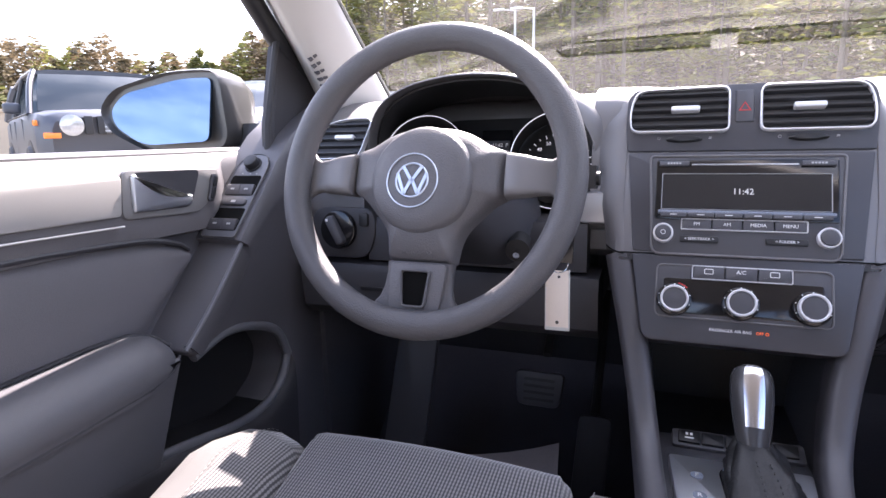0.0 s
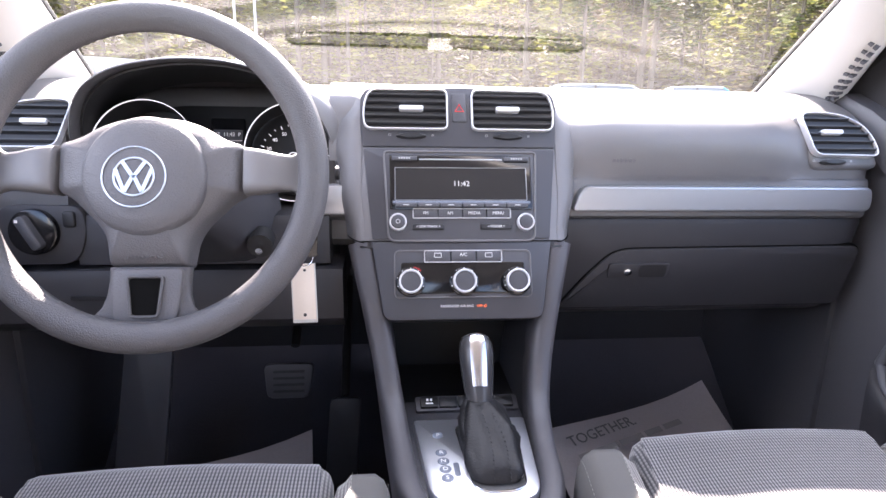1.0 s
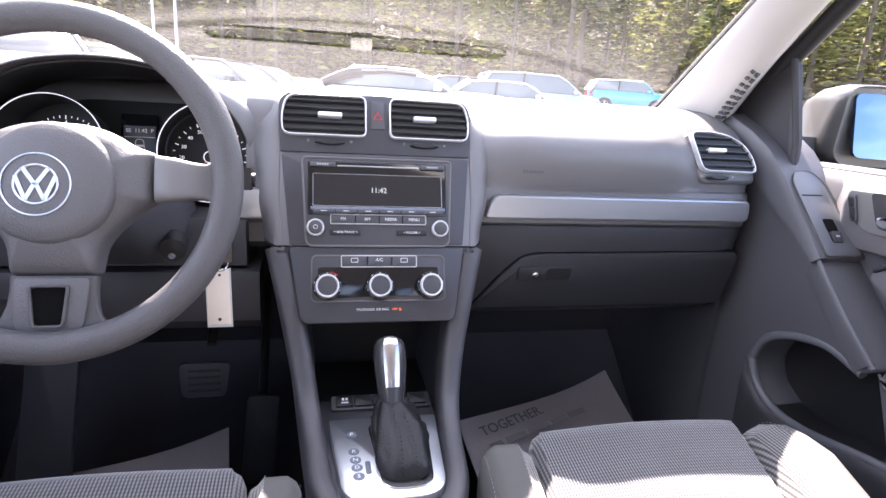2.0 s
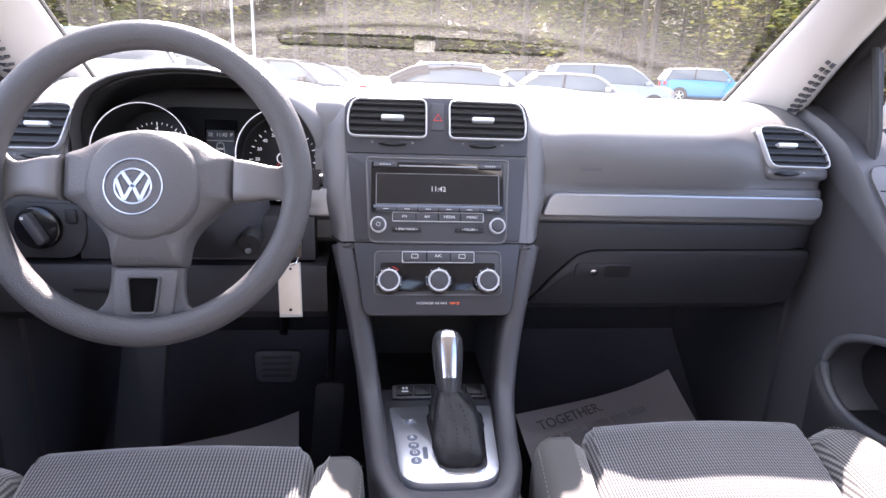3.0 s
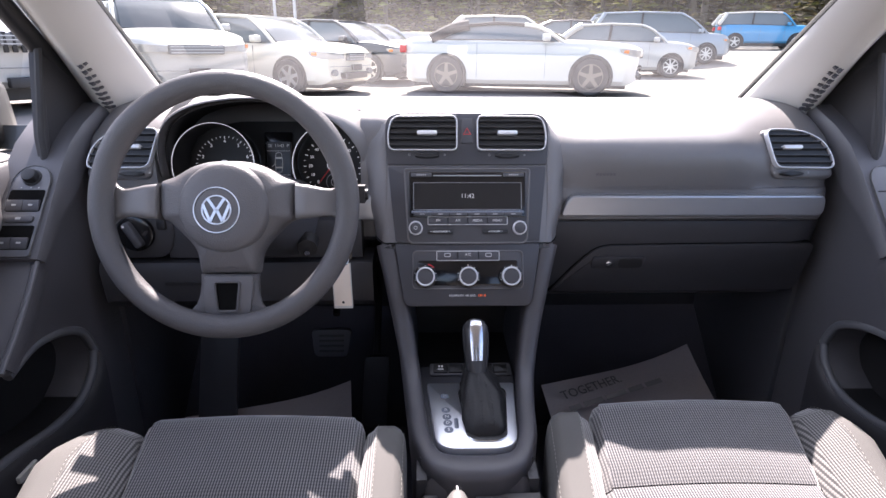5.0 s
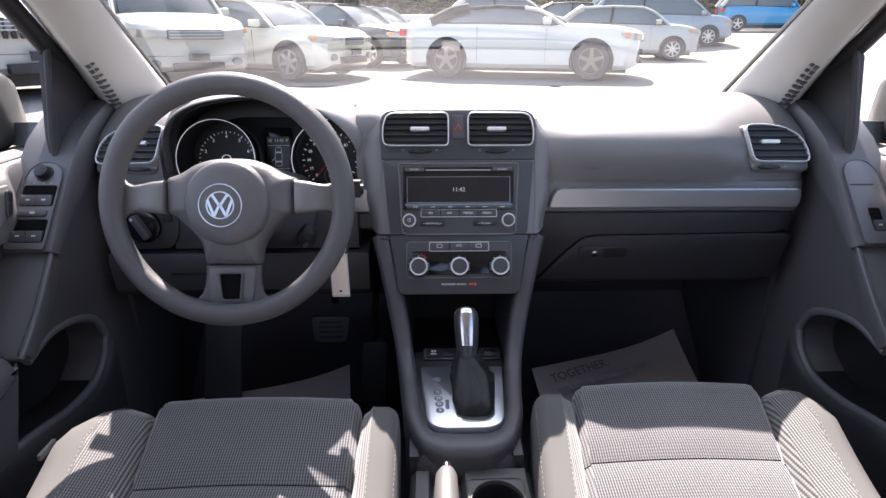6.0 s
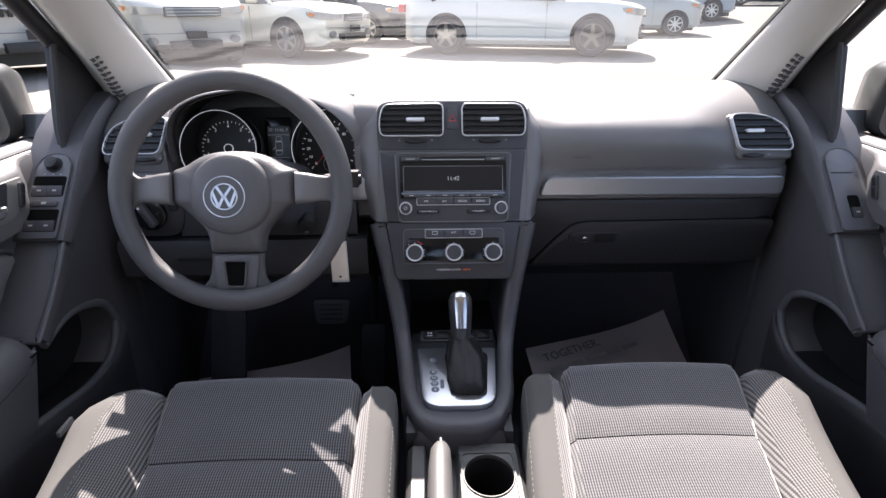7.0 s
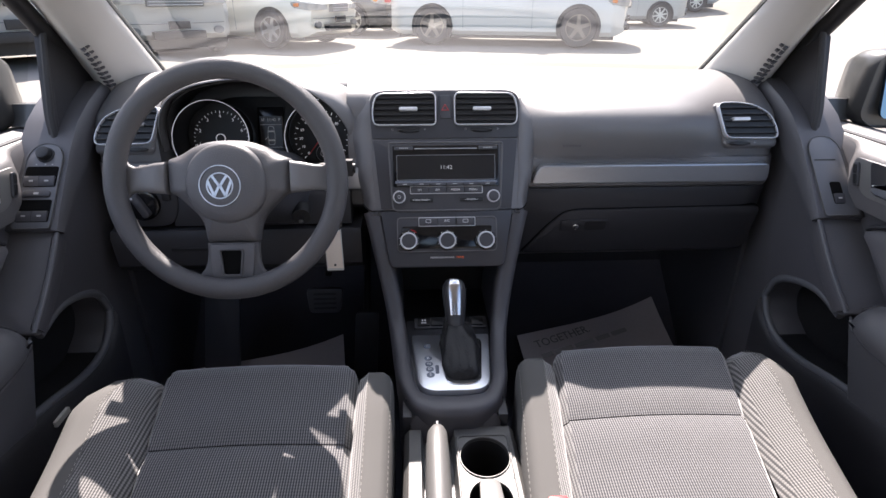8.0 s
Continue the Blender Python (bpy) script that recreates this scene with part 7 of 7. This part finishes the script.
HATCH = dict(L=4.05, W=1.72, H=1.455, wb=2.57, fo=0.82, r=0.31, hood=0.96, nose_h=0.80, belt=1.00, deck=1.02, cowl=1.05, roof0=1.75, roof1=3.3, tail=3.85, lamp=0.76, seams=(1.45, 2.5, 3.2), spokes=8, cpost=0.09)
VAN = dict(L=5.1, W=1.98, H=1.76, wb=3.03, fo=0.98, r=0.34, hood=1.05, nose_h=0.88, belt=1.10, deck=1.10, cowl=1.05, roof0=2.0, roof1=4.6, tail=5.0, lamp=0.78, seams=(1.6, 2.7, 3.9), spokes=8)
BOXY = dict(L=4.1, W=1.79, H=1.61, wb=2.55, fo=0.80, r=0.33, hood=1.02, nose_h=0.92, belt=1.08, deck=1.08, cowl=1.0, roof0=1.55, roof1=3.75, tail=4.0, lamp=0.85, seams=(1.35, 2.35, 3.15), spokes=5, top=P_WHITE, cpost=0.08)
JEEP = dict(L=4.41, W=1.76, H=1.66, wb=2.63, fo=0.85, r=0.35, hood=1.08, nose_h=1.02, belt=1.10, deck=1.10, cowl=1.20, roof0=1.60, roof1=4.1, tail=4.35, lamp=0.90, seams=(1.5, 2.5, 3.3), spokes=5, round_lamps=True)
parked_car((1.92, 11.67), -15, COUPE, P_WHITE, "white convertible coupe with a black soft top")
parked_car((-3.6, 11.75), -25.5, SEDAN, P_CREAM, "pearl white sedan parked at an angle")
parked_car((-5.15, 10.5), -52, SUV, P_SILVER, "silver-white crossover with a wide grille")
parked_car((-2.4, 14.9), -25, SEDAN, P_DARK, "dark sedan parked behind the white one")
parked_car((-2.0, 18.3), -25, SEDAN, P_SILVER, "silver sedan at the back of the row")
parked_car((2.9, 21.3), 0, SUV, P_WHITE, "white off-road car behind the coupe")
parked_car((5.9, 23.2), -3, SEDAN, P_SLATE, "dark blue sedan at the back of the lot")
parked_car((5.85, 16.95), -11, HATCH, P_SILVER, "small silver hatchback with alloy wheels")
parked_car((8.5, 21.6), -4, VAN, P_VAN, "steel blue minivan with silver roof rails")
parked_car((15.5, 26.9), -16, BOXY, P_BLUE, "bright blue boxy car with a white roof")
parked_car((13.5, 5.0), 20, SEDAN, P_SLATE, "dark blue sedan parked across the lot")
parked_car((18.0, 14.5), 5, SEDAN, P_WHITE, "white sedan by the edge of the wood")
family = parked_car((-6.5, 7.9), -40, dict(SUV, H=1.66), P_SILVER, "pale silver family car with an upright barred grille")
for k in range(9):
    part("grille_slot", box((2.34, -0.36 + 0.09 * k - 0.025, 0.70), (2.392, -0.36 + 0.09 * k + 0.025, 0.93), 0.01), M["black"], family)
jeep = parked_car((-7.76, 5.2), -28.6, JEEP, P_SLATE, "slate grey off-road car with round headlamps")
for side in (-1, 1):
    part("round_headlamp", loft([[(2.205 + dx, side * 0.56 + k * math.cos(a), 0.90 + k * math.sin(a)) for a in [2 * math.pi * q / 20 for q in range(20)]] for dx, k in ((-0.05, 0.115), (0.01, 0.115), (0.02, 0.09))]), M["lamp_glass"], jeep, "round clear headlamp")
    part("indicator", box((2.15, side * 0.74 - 0.09, 0.76), (2.225, side * 0.74 + 0.07, 0.82), 0.012), M["orange"], jeep, "orange indicator lamp")
part("windscreen_tag", plate(rect(-0.16, -0.03, 0.16, 0.03, 0.005), 0.0, 0.004, 0, frame_matrix((0.86, -0.05, 1.50), (0, 1, 0), (-0.55, 0, 0.83))), M["red"], jeep, "red tag on the windscreen")
for k in range(7):
    part("grille_slot", box((2.18, -0.40 + 0.125 * k - 0.04, 0.80), (2.216, -0.40 + 0.125 * k + 0.04, 1.0), 0.01), M["black"], jeep)

barrier = thing("barrier_wall", (-14.2, 7.1, ground_z(-14.2, 7.1)), "low beige wall at the edge of the lot", "wall")
part("wall_face", box((-2.9, -0.12, -0.3), (2.9, 0.12, 1.62 - ground_z(-14.2, 7.1)), 0.02), M["beige"], barrier)
part("coping", box((-2.95, -0.16, 1.62 - ground_z(-14.2, 7.1)), (2.95, 0.16, 1.69 - ground_z(-14.2, 7.1)), 0.015), M["beige"], barrier)

# ---- lamp posts ----
def lamp_post(x, y, height, label):
    p = thing("lamp_post", (x, y, ground_z(x, y)), label, "lamp post", "lamp posts")
    part("pole", tube([(0, 0, 0), (0, 0, height)], [0.11, 0.075], 10), M["pole"], p)
    part("arm", tube([(0, 0, height - 0.1), (-0.9, 0, height + 0.05)], 0.05, 8), M["pole"], p)
    part("lamp_head", box((-1.6, -0.2, height - 0.02), (-0.8, 0.2, height + 0.13), 0.04), M["pole"], p)
    return p


lamp_post(-8.8, 40.0, 8.4, "pale steel parking lot lamp post")
lamp_post(-10.6, 42.0, 8.8, "pale steel parking lot lamp post")
rail_t = thing("guard_rail", (-1.5, 27.5, ground_z(1.5, 27.5)), "pale steel guard rail at the lot's edge", "guard rail")
part("beam", box((-4.0, -0.04, 0.55), (4.0, 0.04, 0.80), 0.03), M["pole"], rail_t)
for k in range(5):
    part("post", box((-3.8 + 1.9 * k - 0.06, 0.0, 0.0), (-3.8 + 1.9 * k + 0.06, 0.12, 0.7)), M["pole"], rail_t)

# ---- the wood behind the lot ----
rng = random.Random(7)


def leaf(bm, c, size, spin, tilt):
    """One small leaf blade, bent in the middle."""
    m = Matrix.Translation(c) @ Matrix.Rotation(spin, 4, "Z") @ Matrix.Rotation(tilt, 4, "X")
    a, b, d, e = (bm.verts.new(m @ Vector(p)) for p in ((-size, 0, 0), (0, size * 0.35, size * 0.12), (size, 0, 0), (0, -size * 0.35, size * 0.12)))
    bm.faces.new((a, b, d, e))


def tree(x, y, h, kind):
    t = thing("tree", (x, y, ground_z(x, y)), {"pine": "tall pine with a bare lower trunk", "bare": "bare brown tree with a few dry leaves", "leafy": "leafy green tree with an uneven crown"}[kind], "tree", "trees of the wood")
    lean = (rng.uniform(-0.4, 0.4), rng.uniform(-0.4, 0.4))
    r = h * rng.uniform(0.008, 0.012)
    pts = [(lean[0] * q * q, lean[1] * q * q, h * q) for q in (0, 0.25, 0.5, 0.75, 1)]
    bm = tube(pts, [r, r * 0.85, r * 0.65, r * 0.4, r * 0.1], 7)
    crown = bmesh.new()
    low = {"pine": 0.25, "bare": 0.10, "leafy": 0.08}[kind]
    n = {"pine": 22, "bare": 20, "leafy": 30}[kind]
    for k in range(n):
        q = low + (0.97 - low) * (k + rng.random()) / n
        a = rng.uniform(0, 2 * math.pi)
        reach = h * {"pine": 0.15, "bare": 0.24, "leafy": 0.22}[kind] * (1.15 - q) * rng.uniform(0.5, 1.2)
        base = Vector((lean[0] * q * q, lean[1] * q * q, h * q))
        tip = base + Vector((math.cos(a) * reach, math.sin(a) * reach, reach * rng.uniform(0.0, 0.7)))
        add_tube(bm, (base, (base + tip) / 2 + Vector((0, 0, reach * 0.06)), tip), [r * 0.3, r * 0.18, r * 0.05], 4)
        count = {"pine": 24, "bare": 18, "leafy": 34}[kind]
        for j in range(count):
            f = rng.uniform(0.35, 1.1)
            c = base.lerp(tip, f) + Vector([rng.gauss(0, reach * 0.16 + 0.12) for _ in range(3)])
            leaf(crown, c, rng.uniform(0.2, 0.5), rng.uniform(0, 6.3), rng.uniform(-1.2, 1.2))
    part("trunk", bm, M["bark"], t, "", 60)
    part("crown", crown, {"pine": M["needles"], "bare": M["dry_leaf"], "leafy": M["green_leaf"]}[kind], t, "", 0)
    return t


for k in range(215):
    a = radians(rng.uniform(-35, 66))
    d = rng.uniform(46, 110)
    tree(d * math.sin(a), d * math.cos(a), rng.uniform(14, 24), rng.choice(("pine", "pine", "bare", "bare", "leafy", "leafy")))
for k in range(70):                                       # the far side seen over the cars to the left
    a = radians(-41 - 73 * rng.random())
    d = rng.uniform(75, 110)
    tree(d * math.sin(a), d * math.cos(a), rng.uniform(6.5, 10), rng.choice(("bare", "bare", "leafy", "pine")))
for k in range(30):                                       # and to the right
    a = radians(64 + 45 * rng.random())
    d = rng.uniform(50, 85)
    tree(d * math.sin(a), d * math.cos(a), rng.uniform(8, 13), rng.choice(("bare", "bare", "leafy", "pine")))
far = {"dry": bmesh.new(), "green": bmesh.new()}          # the far treeline across the lot
for k in range(56000):
    a = rng.uniform(-116, -37)
    d = rng.uniform(84, 100)
    ridge = 8.8 + 1.3 * math.sin(a * 0.33) + 1.2 * math.sin(a * 1.1 + 1) + 0.7 * math.sin(a * 2.7)
    x, y = d * math.sin(radians(a)), d * math.cos(radians(a))
    z = ground_z(x, y) + ridge * rng.random() ** 0.65
    leaf(far["green" if math.sin(a * 0.9) + rng.gauss(0, 0.5) > 0.7 else "dry"], Vector((x, y, z)), rng.uniform(0.25, 0.65), rng.uniform(0, 6.3), rng.uniform(-1.4, 1.4))
for k, m in (("dry", "far_leaf"), ("green", "green_leaf")):
    tagged(part("far_treeline", far[k], M[m], None, "", 0), "far low treeline of brown and green crowns", "treeline", kind="stuff")
depth = {"dry": bmesh.new(), "green": bmesh.new(), "pine": bmesh.new()}      # crowns that close the wood behind its front trees
for k in range(60000):
    a, d = rng.uniform(-37, 104), rng.uniform(72, 96)
    x, y = d * math.sin(radians(a)), d * math.cos(radians(a))
    tall = (21 + 3 * math.sin(a * 0.5) + 2 * math.sin(a * 1.7)) * (1 - 0.35 * smoothstep(62, 80, a))
    z = ground_z(x, y) + tall * rng.random() ** 0.9
    tint = math.sin(a * 0.8) + math.sin(a * 2.1 + 2) * 0.7 + 0.5 * math.sin(z * 0.6 + a) + rng.gauss(0, 0.4)
    leaf(depth["green" if tint > 0.1 else "pine" if tint > -0.45 else "dry"], Vector((x, y, z)), rng.uniform(0.35, 0.75), rng.uniform(0, 6.3), rng.uniform(-1.4, 1.4))
for k, m in (("dry", "dry_leaf"), ("green", "green_leaf"), ("pine", "needles")):
    tagged(part("wood_crowns", depth[k], M[m], None, "", 0), "dense brown and green crowns deep in the wood", "treeline", kind="stuff")
brush = {"dry": bmesh.new(), "green": bmesh.new()}
for k in range(64000):
    a, d = radians(rng.uniform(-110, 90)), rng.uniform(43, 120)
    x, y = d * math.sin(a), d * math.cos(a)
    clump = 0.5 + 0.5 * math.sin(x * 0.7) * math.cos(y * 0.5 + x * 0.2)
    z = ground_z(x, y) + abs(rng.gauss(0, 1.6)) * (0.4 + clump)
    leaf(brush["green" if rng.random() < 0.30 * clump + 0.1 else "dry"], Vector((x, y, z)), rng.uniform(0.18, 0.6), rng.uniform(0, 6.3), rng.uniform(-1.3, 1.3))
for k, m in (("dry", "dry_leaf"), ("green", "green_leaf")):
    ob = part("undergrowth", brush[k], M[m], None, "", 0)
    tagged(ob, "tangled brown and green undergrowth on the bank", "undergrowth", kind="stuff")
